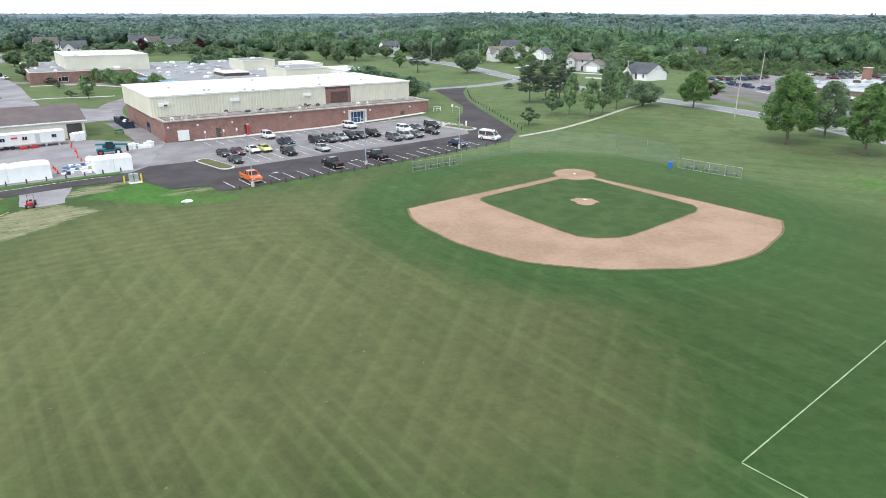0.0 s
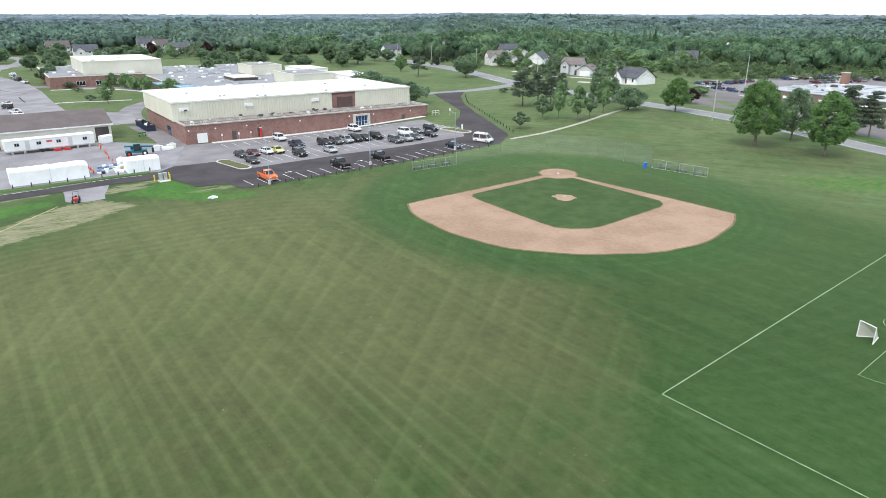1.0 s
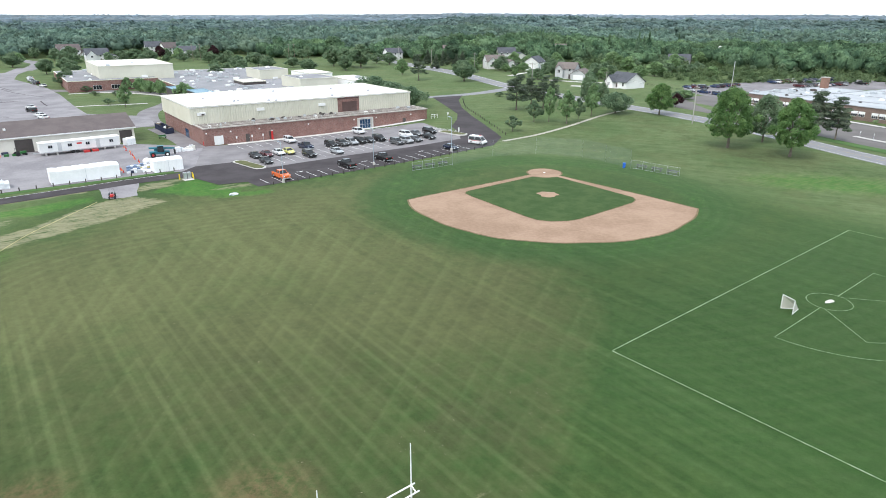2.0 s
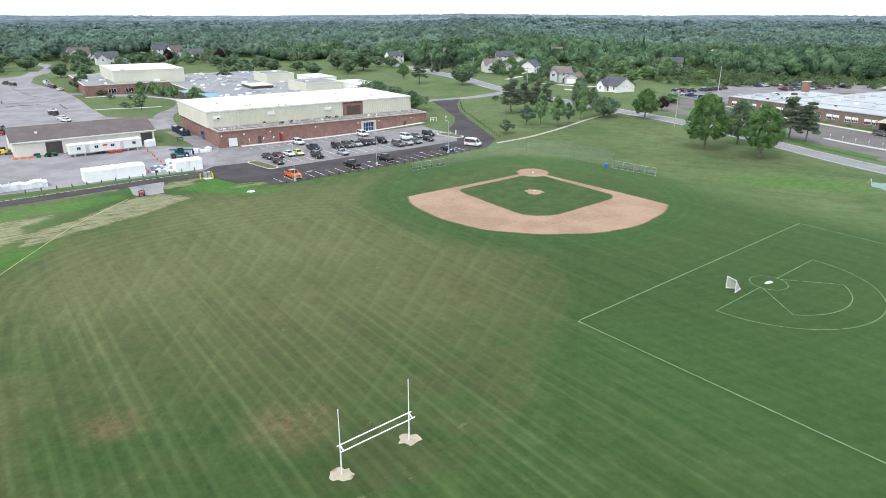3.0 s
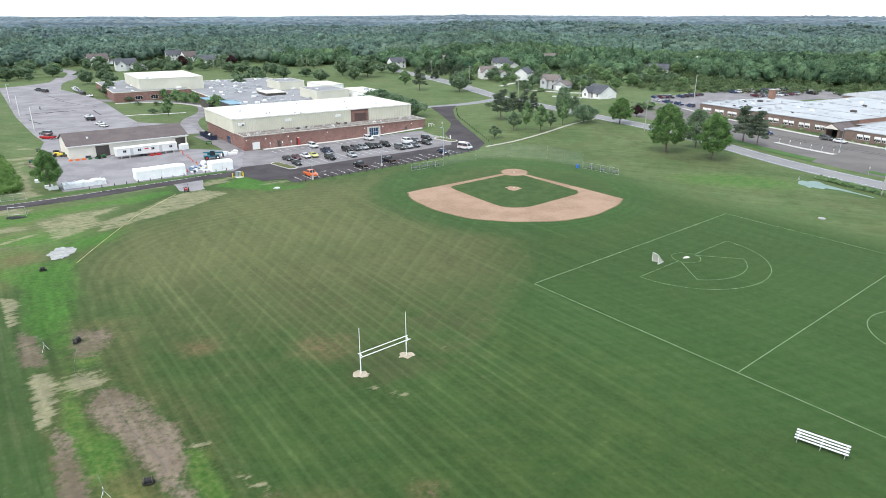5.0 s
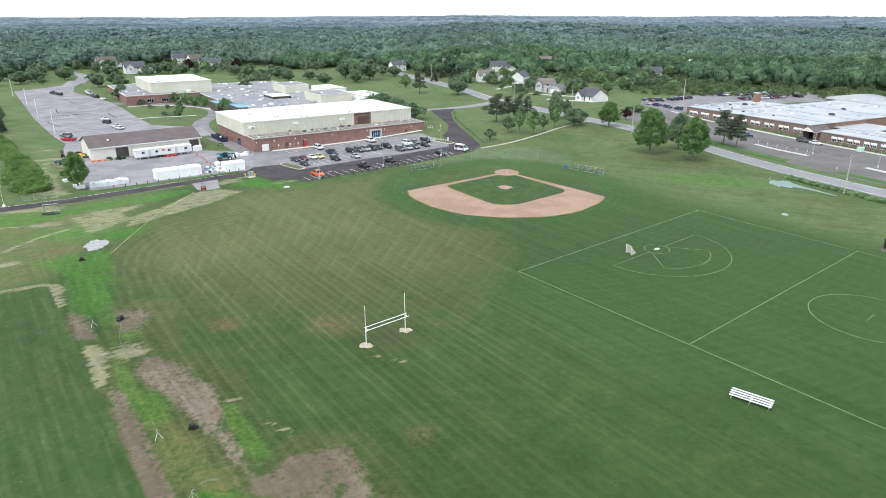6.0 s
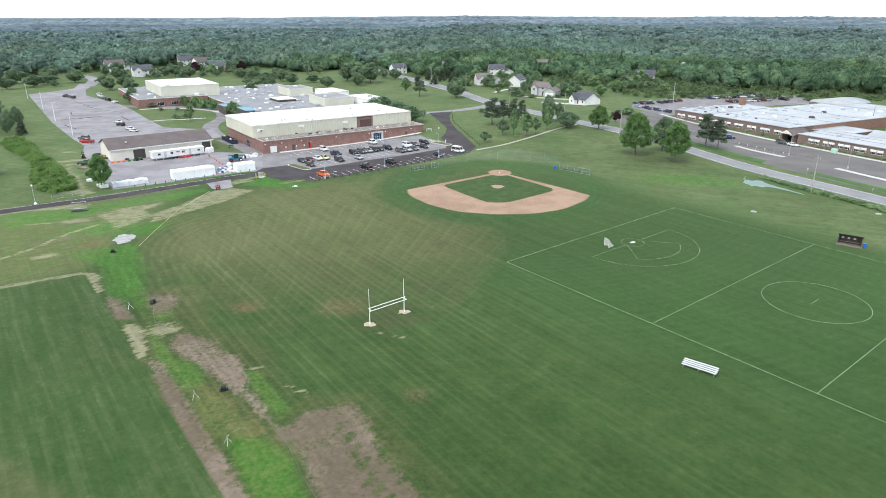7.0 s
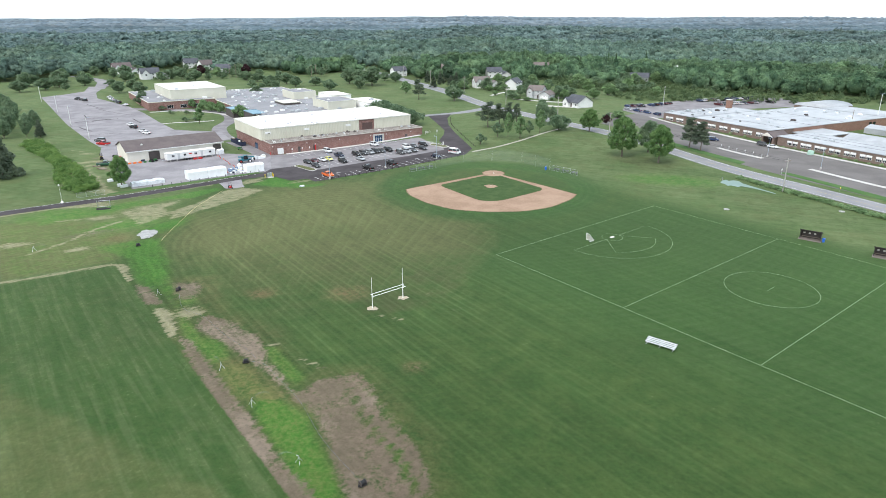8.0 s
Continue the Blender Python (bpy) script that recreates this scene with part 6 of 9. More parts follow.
def build_bleacher():
    t = thing("bleacher", "low aluminium bleacher with four plank rows", "bleacher", 25.9, -43.4, turn=-38)
    rows, ln = 4, 5.2
    for k in range(rows):
        y, z = (k - 1.5) * 0.40, 0.42 + 0.12 * k
        bm = bmesh.new()
        block(bm, -ln / 2, ln / 2, y - 0.15, y + 0.15, z, z + 0.05, 0.015)
        part("seat_plank", bm, M_ALU, t)
        if k:
            bm = bmesh.new()
            block(bm, -ln / 2, ln / 2, y - 0.30, y - 0.16, z - 0.22, z - 0.18, 0.01)
            part("foot_plank", bm, M_ALU, t)
    for x in (-2.3, 0, 2.3):
        bm = bmesh.new()
        tube_between(bm, (x, -1.0, 0.05), (x, 1.0, 0.05), 0.04, n=6)
        tube_between(bm, (x, -0.75, 0.37), (x, 0.75, 0.78), 0.035, n=6)
        for y, z in ((-0.6, 0.4), (0.0, 0.56), (0.6, 0.73)):
            tube_between(bm, (x, y, 0.05), (x, y, z), 0.035, n=6)
        tube_between(bm, (x, -0.8, 0.05), (x, 0.6, 0.72), 0.03, n=6)
        part("frame", bm, M_STEEL, t)


build_bleacher()


def build_shelter(x, y, turn):
    t = thing("team_shelter", "small dark brown open-fronted timber team shelter", "shelter", x, y, turn=turn, group="team shelters")
    w, d, h = 4.7, 1.9, 2.45
    panel(t, "back_wall", M_DARK, -w / 2, w / 2, d - 0.12, d, 0, h - 0.72)
    for s in (-1, 1):
        bm = bmesh.new()
        x0, x1 = sorted((s * w / 2, s * (w / 2 - 0.12)))
        for q in block(bm, x0, x1, 0.1, d - 0.12, 0, h - 0.04):
            if q.co.y > 1 and q.co.z > 1:
                q.co.z -= 0.68
        part("side_wall", bm, M_DARK, t)
    bm = bmesh.new()
    v = block(bm, -w / 2 - 0.2, w / 2 + 0.2, -0.3, d + 0.2, h - 0.1, h + 0.04)
    for q in v:
        q.co.z += 0.12
        if q.co.y > 0:
            q.co.z -= 0.85
    part("roof", bm, M_POST, t, "dark brown sloping roof")
    panel(t, "bench", M_WOOD, -w / 2 + 0.3, w / 2 - 0.3, d - 0.6, d - 0.2, 0.42, 0.48, "plain timber bench")
    panel(t, "slab", M_ROOF_PIPES, -w / 2 - 0.2, w / 2 + 0.2, -0.7, d + 0.1, -0.3, 0.06, "worn brown ground slab", 0.02)
    for k in (-1.6, -0.4, 0.8):
        panel(t, "notice", M_NET, k - 0.25, k + 0.25, d - 0.16, d - 0.125, 1.08, 1.46, "pale paper notice")
    return t


build_shelter(79.4, 11.0, -36)
build_shelter(90.4, -1.5, -36)
bm = bmesh.new()
tube_between(bm, (0, 0, 0), (0, 0, 0.95), 0.3, 0.34, n=12)
tube_between(bm, (0, 0, 0.95), (0, 0, 1.0), 0.36, n=12)
piece("waste_bin", bm, M_BLUE, "blue plastic waste bin beside the shelter", "bin").matrix_basis = pose(82.1, 9.6, H(82.1, 9.6))
bm = bmesh.new()
tube_between(bm, (0, 0, 0), (0, 0, 1.05), 0.32, 0.36, n=12)
tube_between(bm, (0, 0, 1.05), (0, 0, 1.12), 0.38, n=12)
piece("waste_bin", bm, M_BLUE, "blue plastic barrel beside the players' benches", "bin").matrix_basis = pose(23.0, 84.6, H(23, 84.6))


def fence_run(name, pts, height, label, mesh_mat, category="fence", spacing=3.0, rails=(1.0,), thick=0.026):
    """Posts, rails and chain link along a line of (x, y)."""
    t = thing(name, label, category, *pts[0])
    inv = t.matrix_basis.inverted()
    for a, b in zip(pts, pts[1:]):
        a, b = Vector(a), Vector(b)
        n = max(1, round((b - a).length / spacing))
        for k in range(n + 1):
            p = a.lerp(b, k / n)
            bm = bmesh.new()
            tube_between(bm, (p.x, p.y, H(*p) - 0.1), (p.x, p.y, H(*p) + height), thick, n=6)
            bm.transform(inv)
            part("post", bm, M_STEEL, t)
        for f in rails:
            bm = bmesh.new()
            tube_between(bm, (a.x, a.y, H(*a) + height * f), (b.x, b.y, H(*b) + height * f), 0.016, n=6)
            bm.transform(inv)
            part("rail", bm, M_STEEL, t)
        bm = bmesh.new()
        v = [bm.verts.new(q) for q in ((a.x, a.y, H(*a) + 0.05), (b.x, b.y, H(*b) + 0.05), (b.x, b.y, H(*b) + height), (a.x, a.y, H(*a) + height))]
        bm.faces.new(v)
        bm.transform(inv)
        part("chain_link", bm, mesh_mat, t)
    return t


def bench(x, y, turn, label):
    t = thing("players_bench", label, "bench", x, y, turn=turn, group="benches by the infield")
    panel(t, "seat", M_SIDING_DULL, -1.3, 1.3, -0.14, 0.14, 0.42, 0.47, bevel=0.01)
    panel(t, "back", M_SIDING_DULL, -1.3, 1.3, 0.2, 0.24, 0.6, 0.85, bevel=0.01)
    for s in (-0.9, 0.9):
        bm = bmesh.new()
        block(bm, s - 0.03, s + 0.03, -0.15, 0.2, 0.0, 0.42)
        block(bm, s - 0.03, s + 0.03, 0.17, 0.22, 0.4, 0.85)
        part("leg", bm, M_DARK, t)


for _a, _b, _s in (((-25.6, 81.4), (-16.5, 87.3), 1), ((24.5, 84.4), (33.0, 76.6), -1)):
    _d = (Vector(_b) - Vector(_a)).normalized()
    _m = Vector((-_d.y, _d.x)) * 2.4
    fence_run("bench_fence", [_a, _b], 1.9, "low chain-link fence in front of the players' benches", M_CHAIN_DENSE, rails=(1.0, 0.03))
    for _k in (0.18, 0.5, 0.82):
        _p = Vector(_a).lerp(Vector(_b), _k) + _m * 0.45
        bench(_p.x, _p.y, math.degrees(math.atan2(_d.y, _d.x)), "grey metal bench behind the low fence")
fence_run("backstop", [(-16.5, 87.4), (-6.5, 95.5), (4.5, 98.5), (15.5, 95.5), (24.4, 84.6)], 4.2, "tall chain-link backstop behind the home plate", M_CHAIN, spacing=9.0, rails=(), thick=0.014)


def sprinkler(x, y, turn, spray):
    t = thing("sprinkler", "tripod lawn sprinkler on the new grass", "sprinkler", x, y, turn=turn, group="sprinklers")
    for k in range(3):
        a = radians(120 * k)
        bm = bmesh.new()
        tube_between(bm, (0.55 * math.cos(a), 0.55 * math.sin(a), 0), (0, 0, 0.95), 0.028, n=5)
        part("leg", bm, M_ALU, t)
    bm = bmesh.new()
    tube_between(bm, (0, 0, 0.9), (0, 0, 1.15), 0.05, n=6)
    tube_between(bm, (0, 0, 1.12), (0.3, 0, 1.22), 0.03, n=6)
    part("nozzle", bm, M_STEEL, t)
    if spray:
        bm = bmesh.new()
        prev = None
        for k in range(9):
            u = k / 8
            r = 0.02 + 0.16 * u
            p = (0.3 + 2.6 * u, 0, 1.22 + 1.5 * u - 1.9 * u * u)
            ring = [bm.verts.new((p[0], p[1] + r * math.cos(2 * math.pi * i / 6), p[2] + r * math.sin(2 * math.pi * i / 6))) for i in range(6)]
            if prev:
                for i in range(6):
                    bm.faces.new((prev[i], prev[(i + 1) % 6], ring[(i + 1) % 6], ring[i]))
            prev = ring
        part("water_jet", bm, M_SPRAY, t, "thin spray of water", flat=False)


for _q in ((-70.6, -23.6, 140, True), (-48.0, -52.0, 130, True), (-40.1, -62.0, 45, True), (-30.2, -74.8, 170, True), (-111.4, 1.0, 30, True), (80.4, 70.2, 20, True)):
    sprinkler(*_q)


def dark_pump(x, y, turn):
    """A small black wheeled hose reel."""
    t = thing("hose_reel", "small black hose reel on bare earth", "hose reel", x, y, turn=turn, group="hose reels")
    panel(t, "base", M_BLACK, -0.5, 0.5, -0.3, 0.3, 0.12, 0.3, bevel=0.04)
    bm = bmesh.new()
    tube_between(bm, (-0.32, 0, 0.5), (0.32, 0, 0.5), 0.3, n=12)
    part("reel", bm, M_BLACK, t)
    for s in (-0.38, 0.38):
        bm = bmesh.new()
        tube_between(bm, (s - 0.03, 0, 0.5), (s + 0.03, 0, 0.5), 0.38, n=12)
        part("flange", bm, M_DARK, t)
        bm = bmesh.new()
        tube_between(bm, (s * 1.35 - 0.05, 0.1, 0.16), (s * 1.35 + 0.05, 0.1, 0.16), 0.16, n=10)
        part("wheel", bm, M_BLACK, t)


for _q in ((-87.7, 4.7, 30), (-67.3, -21.4, 70), (-44.6, -50.0, 20), (-21.4, -78.9, 40)):
    dark_pump(*_q)


def hose(pts, label, mat):
    bm = bmesh.new()
    line = curve_of(pts, 8)
    for a, b in zip(line, line[1:]):
        tube_between(bm, (a.x, a.y, H(*a) + 0.03), (b.x, b.y, H(*b) + 0.03), 0.015 if mat is M_HOSE_BLUE else 0.045, n=5)
    piece("garden_hose", bm, mat, label, "hose")


hose([(-67, -22), (-63.2, -29.5), (-57.8, -33.2), (-51.5, -40.2), (-45.5, -45.8), (-43.5, -48.3)], "faded blue hose lying across bare earth", M_HOSE_BLUE)
hose([(-44.0, -49.4), (-41.4, -50.4), (-38.6, -53.9), (-33.4, -60.6), (-28, -70), (-21.6, -78.4)], "faded blue hose lying across bare earth", M_HOSE_BLUE)

hose([(-83.8, 8.7), (-84.6, 17.9), (-85.2, 27.2), (-85.7, 36.7), (-85.0, 44.2), (-83.8, 55.2)], "yellow hose lying across the grass", M_HOSE)


def manhole(x, y, r):
    bm = bmesh.new()
    tube_between(bm, (x, y, H(x, y) - 0.1), (x, y, H(x, y) + 0.14), r, r * 0.95, n=16)
    tube_between(bm, (x, y, H(x, y) + 0.14), (x, y, H(x, y) + 0.18), r * 0.7, n=16)
    piece("manhole", bm, M_GRAVEL, "round concrete drain cover in the grass", "manhole")


manhole(68.8, 36.7, 0.8)
manhole(100.8, 34.9, 0.8)


# ---- vehicles ----
def vehicle(kind, paint, x, y, turn, label, dz=0.0, roof_paint=None):
    """Car, suv, van or pickup: nose along its own +x."""
    spec = {"car": (4.6, 1.8, 0.62, 0.95, 1.45), "suv": (4.7, 1.88, 0.78, 1.1, 1.75), "van": (4.9, 1.95, 0.8, 1.15, 2.05), "pickup": (5.7, 1.95, 0.85, 1.15, 1.85)}[kind]
    ln, w, belt0, belt, top = spec
    t = thing(kind if kind != "suv" else "suv", label, "truck" if kind == "pickup" else "car", x, y, H(x, y) + 0.055 + dz, turn)
    m = PAINT[paint]
    h = ln / 2

    def shell(profile, half, half_top, mat, name, parent=t, lab="", soft=0.11):
        """A side outline (x, z) given width, narrower at the top."""
        bm = bmesh.new()
        zs = [z for _, z in profile]
        lo, hi = min(zs), max(zs)
        sides = []
        for s in (-1, 1):
            sides.append([bm.verts.new((px, s * (half + (half_top - half) * (z - lo) / (hi - lo)), z)) for px, z in profile])
        n = len(profile)
        for k in range(n):
            bm.faces.new((sides[0][k], sides[0][(k + 1) % n], sides[1][(k + 1) % n], sides[1][k]))
        bm.faces.new(sides[0][::-1])
        bm.faces.new(sides[1])
        bmesh.ops.recalc_face_normals(bm, faces=bm.faces)
        bmesh.ops.bevel(bm, geom=[e for e in bm.edges if e.calc_face_angle(0) > 0.35], offset=soft, segments=2, affect="EDGES", profile=0.6, clamp_overlap=True)
        return part(name, bm, mat, parent, lab, flat=False)
    g = 0.28
    if kind == "pickup":
        body = [(-h, g + 0.15), (-h + 0.1, g), (h - 0.1, g), (h, g + 0.2), (h, belt - 0.15), (h - 0.25, belt), (h - 1.5, belt + 0.05), (-0.55, belt + 0.05), (-0.6, belt - 0.02), (-h, belt - 0.02)]
        cab = (h - 1.55, h - 2.1, -0.45, -0.6)
    elif kind == "van":
        body = [(-h, g + 0.15), (-h + 0.1, g), (h - 0.1, g), (h, g + 0.2), (h, belt - 0.25), (h - 0.5, belt), (-h, belt)]
        cab = (h - 0.55, h - 1.25, -h + 0.12, -h + 0.02)
    elif kind == "suv":
        body = [(-h, g + 0.2), (-h + 0.12, g), (h - 0.15, g), (h, g + 0.2), (h, belt - 0.2), (h - 0.3, belt - 0.05), (h - 1.2, belt), (-h + 0.03, belt)]
        cab = (h - 1.25, h - 1.95, -h + 0.35, -h + 0.05)
    else:
        body = [(-h, g + 0.2), (-h + 0.12, g), (h - 0.15, g), (h, g + 0.15), (h - 0.05, belt - 0.3), (h - 0.5, belt - 0.12), (h - 1.3, belt), (-h + 0.9, belt), (-h + 0.1, belt - 0.03), (-h, belt - 0.2)]
        cab = (h - 1.35, h - 2.15, -h + 1.35, -h + 0.55)
    shell(body, w / 2, w / 2 - 0.06, m, "body")
    shell([(cab[0], belt + 0.0), (cab[1], top - 0.06), (cab[2], top - 0.06), (cab[3], belt + 0.0)], w / 2 - 0.08, w / 2 - 0.26, M_CAR_GLASS, "cabin_glass", lab="dark tinted windows", soft=0.06)
    rw = w / 2 - 0.22
    bm = bmesh.new()
    block(bm, cab[2] - 0.03, cab[1] + 0.05, -rw, rw, top - 0.09, top, 0.035)
    top_part = part("roof", bm, PAINT[roof_paint] if roof_paint else m, t)
    mid = (cab[1] + cab[2]) / 2
    for xa, xb in ((cab[0], cab[1]), (cab[3], cab[2]), (mid, mid)):
        for s in (-1, 1):
            bm = bmesh.new()
            tube_between(bm, (xa, s * (w / 2 - 0.09), belt), (xb, s * rw, top - 0.05), 0.05, n=4)
            part("pillar", bm, m, top_part)
    if kind == "pickup":
        bm = bmesh.new()
        block(bm, -h + 0.12, -0.7, -w / 2 + 0.14, w / 2 - 0.14, belt - 0.02, belt + 0.012)
        part("cargo_bed", bm, M_BLACK, t, "dark cargo bed")
    r = 0.33 if kind == "car" else 0.37
    for sx in (h - 0.95, -h + 0.95):
        for sy in (-1, 1):
            bm = bmesh.new()
            tube_between(bm, (sx, sy * (w / 2 - 0.2), r), (sx, sy * (w / 2 + 0.015), r), r, n=14)
            wheel = part("wheel", bm, M_BLACK, t)
            bm = bmesh.new()
            tube_between(bm, (sx, sy * (w / 2 + 0.015), r), (sx, sy * (w / 2 + 0.03), r), r * 0.6, n=10)
            part("rim", bm, M_STEEL, wheel)
    for sy in (-1, 1):
        bm = bmesh.new()
        block(bm, h - 0.12, h + 0.015, sy * (w / 2 - 0.32) - 0.2, sy * (w / 2 - 0.32) + 0.2, belt - 0.36, belt - 0.2)
        part("headlight", bm, M_LAMP_GLASS, t)
        bm = bmesh.new()
        block(bm, -h - 0.015, -h + 0.1, sy * (w / 2 - 0.2) - 0.13, sy * (w / 2 - 0.2) + 0.13, belt - 0.36, belt - 0.1)
        part("tail_light", bm, M_RED, t)
        bm = bmesh.new()
        block(bm, cab[0] - 0.25, cab[0] - 0.1, sy * (w / 2 + 0.08) - 0.08, sy * (w / 2 + 0.08) + 0.08, belt - 0.02, belt + 0.14)
        part("mirror", bm, m, t)
    for s, nm in ((1, "front_bumper"), (-1, "rear_bumper")):
        bm = bmesh.new()
        x0, x1 = sorted((s * (h - 0.08), s * (h + 0.04)))
        block(bm, x0, x1, -w / 2 + 0.08, w / 2 - 0.08, g + 0.04, g + 0.24, 0.02)
        part(nm, bm, M_STEEL if kind == "pickup" else M_BLACK, t)
    return t


_f = math.degrees(math.atan2(FD.y, FD.x))
NAMES = {"car": "sedan", "suv": "sport utility vehicle", "van": "van", "pickup": "pickup truck"}
for _k, _c, _x, _y, _t in CARS_LOT:
    vehicle(_k, _c, _x, _y, _t, _c + " " + NAMES[_k] + " parked on the asphalt car park")
_van = [o for o in bpy.data.objects if o.name == "van"][0]
panel(_van, "roof_box", M_WHITE, -2.2, 0.9, -0.85, 0.85, 2.02, 2.28, "white raised roof with light bar", 0.05)
for _s in (-1, 1):
    panel(_van, "side_band", M_RED, -2.35, 1.6, *sorted((_s * 0.955, _s * 0.985)), 1.02, 1.12, "red band along the side")
panel(_van, "light_bar", M_RED, 0.6, 0.85, -0.7, 0.7, 2.28, 2.4, "red warning light bar", 0.03)

_rc = random.Random(6)
for _a, _b, _n in (((91, 238), (121, 257), 10), ((143, 267), (181, 279), 13), ((149, 252), (184, 262), 11), ((88, 225), (101, 214), 4)):
    for _k in range(_n):
        if _rc.random() < 0.12:
            continue
        _u = _k / (_n - 1)
        _kd, _cl = _rc.choice(("car", "suv", "suv", "pickup")), _rc.choice(("white", "black", "silver", "blue", "grey", "maroon", "navy", "blue"))
        vehicle(_kd, _cl, _a[0] + (_b[0] - _a[0]) * _u, _a[1] + (_b[1] - _a[1]) * _u, _rc.choice((115, -65)) + _rc.uniform(-3, 3), _cl + " " + NAMES[_kd] + " in a row behind the school")

# ---- lamps, posts, signs ----
def lamp_post(x, y, h, turn, label="grey metal car park lamp post on a concrete base", double=False, shaft=M_POLE, thick=1.0):
    t = thing("lamp_post", label, "street lamp", x, y, turn=turn, group="lamp posts")
    bm = bmesh.new()
    tube_between(bm, (0, 0, -0.2), (0, 0, 0.75), 0.3, 0.28, n=12)
    part("base", bm, M_CONCRETE, t, "round concrete base")
    bm = bmesh.new()
    tube_between(bm, (0, 0, 0.75), (0, 0, h), 0.08 * thick, 0.06 * thick, n=8)
    part("pole", bm, shaft, t)
    for s in ((1, -1) if double else (1,)):
        bm = bmesh.new()
        tube_between(bm, (0, 0, h - 0.15), (s * 0.8, 0, h - 0.05), 0.04, n=6)
        arm = part("arm", bm, M_POLE, t)
        bm = bmesh.new()
        block(bm, min(s * 0.7, s * 1.4), max(s * 0.7, s * 1.4), -0.18, 0.18, h - 0.1, h + 0.06, 0.03)
        part("lamp_head", bm, M_POLE, arm)
    return t


for _x, _y in ((-52.2, 70.6), (-34.9, 87.2), (-16.6, 101.6)):
    lamp_post(_x, _y, 8.6, 128)
for _x, _y in ((-268, 264), (-233.6, 222.0), (-203.6, 182.0), (-174.8, 145.4)):
    lamp_post(_x, _y, 9.6, 30, "pale lamp post beside the far car park", shaft=M_WHITE, thick=1.5)
for _x, _y in ((122.5, 87.3), (113.2, 108.9)):
    lamp_post(_x, _y, 7.5, 30, "slim lamp post on a kerb island", True)


def utility_pole(x, y, h, turn, label="weathered timber utility pole with crossarm", shaft=M_WOOD):
    t = thing("utility_pole", label, "utility pole", x, y, turn=turn, group="utility poles")
    bm = bmesh.new()
    tube_between(bm, (0, 0, -0.3), (0, 0, h), 0.17, 0.11, n=8)
    part("pole", bm, shaft, t)
    bm = bmesh.new()
    block(bm, -1.2, 1.2, -0.06, 0.06, h - 0.9, h - 0.75, 0.01)
    arm = part("crossarm", bm, M_WOOD, t)
    for k in (-1.05, -0.5, 0.5, 1.05):
        bm = bmesh.new()
        tube_between(bm, (k, 0, h - 0.75), (k, 0, h - 0.5), 0.05, 0.03, n=6)
        part("insulator", bm, M_STEEL, arm)
    return t


POLES = [(93.8, 55.6, 10.8), (57.2, 137, 11.5), (44, 196, 10.5), (20, 233, 10.5), (-3, 292, 10.5), (-27, 352, 10.5), (-52, 420, 10.5)]
for _x, _y, _h in POLES:
    utility_pole(_x, _y, _h, 25, "weathered grey utility pole with crossarm", M_POLE_WOOD)
for _x, _y, _h in ((-125, 395, 13), (-122, 398, 13), (-200, 420, 12), (-196, 424, 12), (184, 176, 9)):
    utility_pole(_x, _y, _h, 60, "tall pale utility pole")
utility_pole(113, 243, 12.5, 60, "tall pale concrete utility pole", M_SIDING_GREY)
for (_x0, _y0, _h0), (_x1, _y1, _h1) in zip(POLES, POLES[1:]):
    for _o in (-1.0, 1.0):
        bm = bmesh.new()
        _p = None
        for _k in range(9):
            _u = _k / 8
            _q = (_x0 + (_x1 - _x0) * _u + _o * 0.9, _y0 + (_y1 - _y0) * _u + _o * 0.42, H(_x0, _y0) * (1 - _u) + H(_x1, _y1) * _u + 10.0 - 5.0 * _u * (1 - _u))
            _ring = [bm.verts.new((_q[0] + _a, _q[1], _q[2] + _b)) for _a, _b in ((0.018, 0), (0, 0.018), (-0.018, 0), (0, -0.018))]
            if _p:
                for _i in range(4):
                    bm.faces.new((_p[_i], _p[(_i + 1) % 4], _ring[(_i + 1) % 4], _ring[_i]))
            _p = _ring
        piece("overhead_wire", bm, M_BLACK, "thin black wire strung between two utility poles", "cable")


def water_light(x, y):
    t = thing("floodlight_mast", "tall pale mast with a white globe head", "mast", x, y)
    bm = bmesh.new()
    tube_between(bm, (0, 0, -0.3), (0, 0, 9.2), 0.15, 0.10, n=8)
    part("pole", bm, M_WHITE, t)
    bm = bmesh.new()
    bmesh.ops.create_icosphere(bm, subdivisions=2, radius=1.5, matrix=Matrix.Translation((0, 0, 9.8)) @ Matrix.Diagonal((1, 1, 0.7, 1)))
    part("globe", bm, M_WHITE, t, flat=False)


water_light(176, 417)
lamp_post(205, 190, 15.0, 20, "tall pale double lamp post behind the school", True, M_WHITE, 1.6)


def short_post(x, y, h=0.75, r=0.11, mat=M_POST, label="short dark timber bollard beside the asphalt", name="bollard", group="timber bollards"):
    bm = bmesh.new()
    tube_between(bm, (0, 0, -0.15), (0, 0, h), r, r, n=8)
    tube_between(bm, (0, 0, h), (0, 0, h + 0.05), r, r * 0.55, n=8)
    return tagged(new(name, mesh_of(name, bm, mat)), label, "bollard", group)


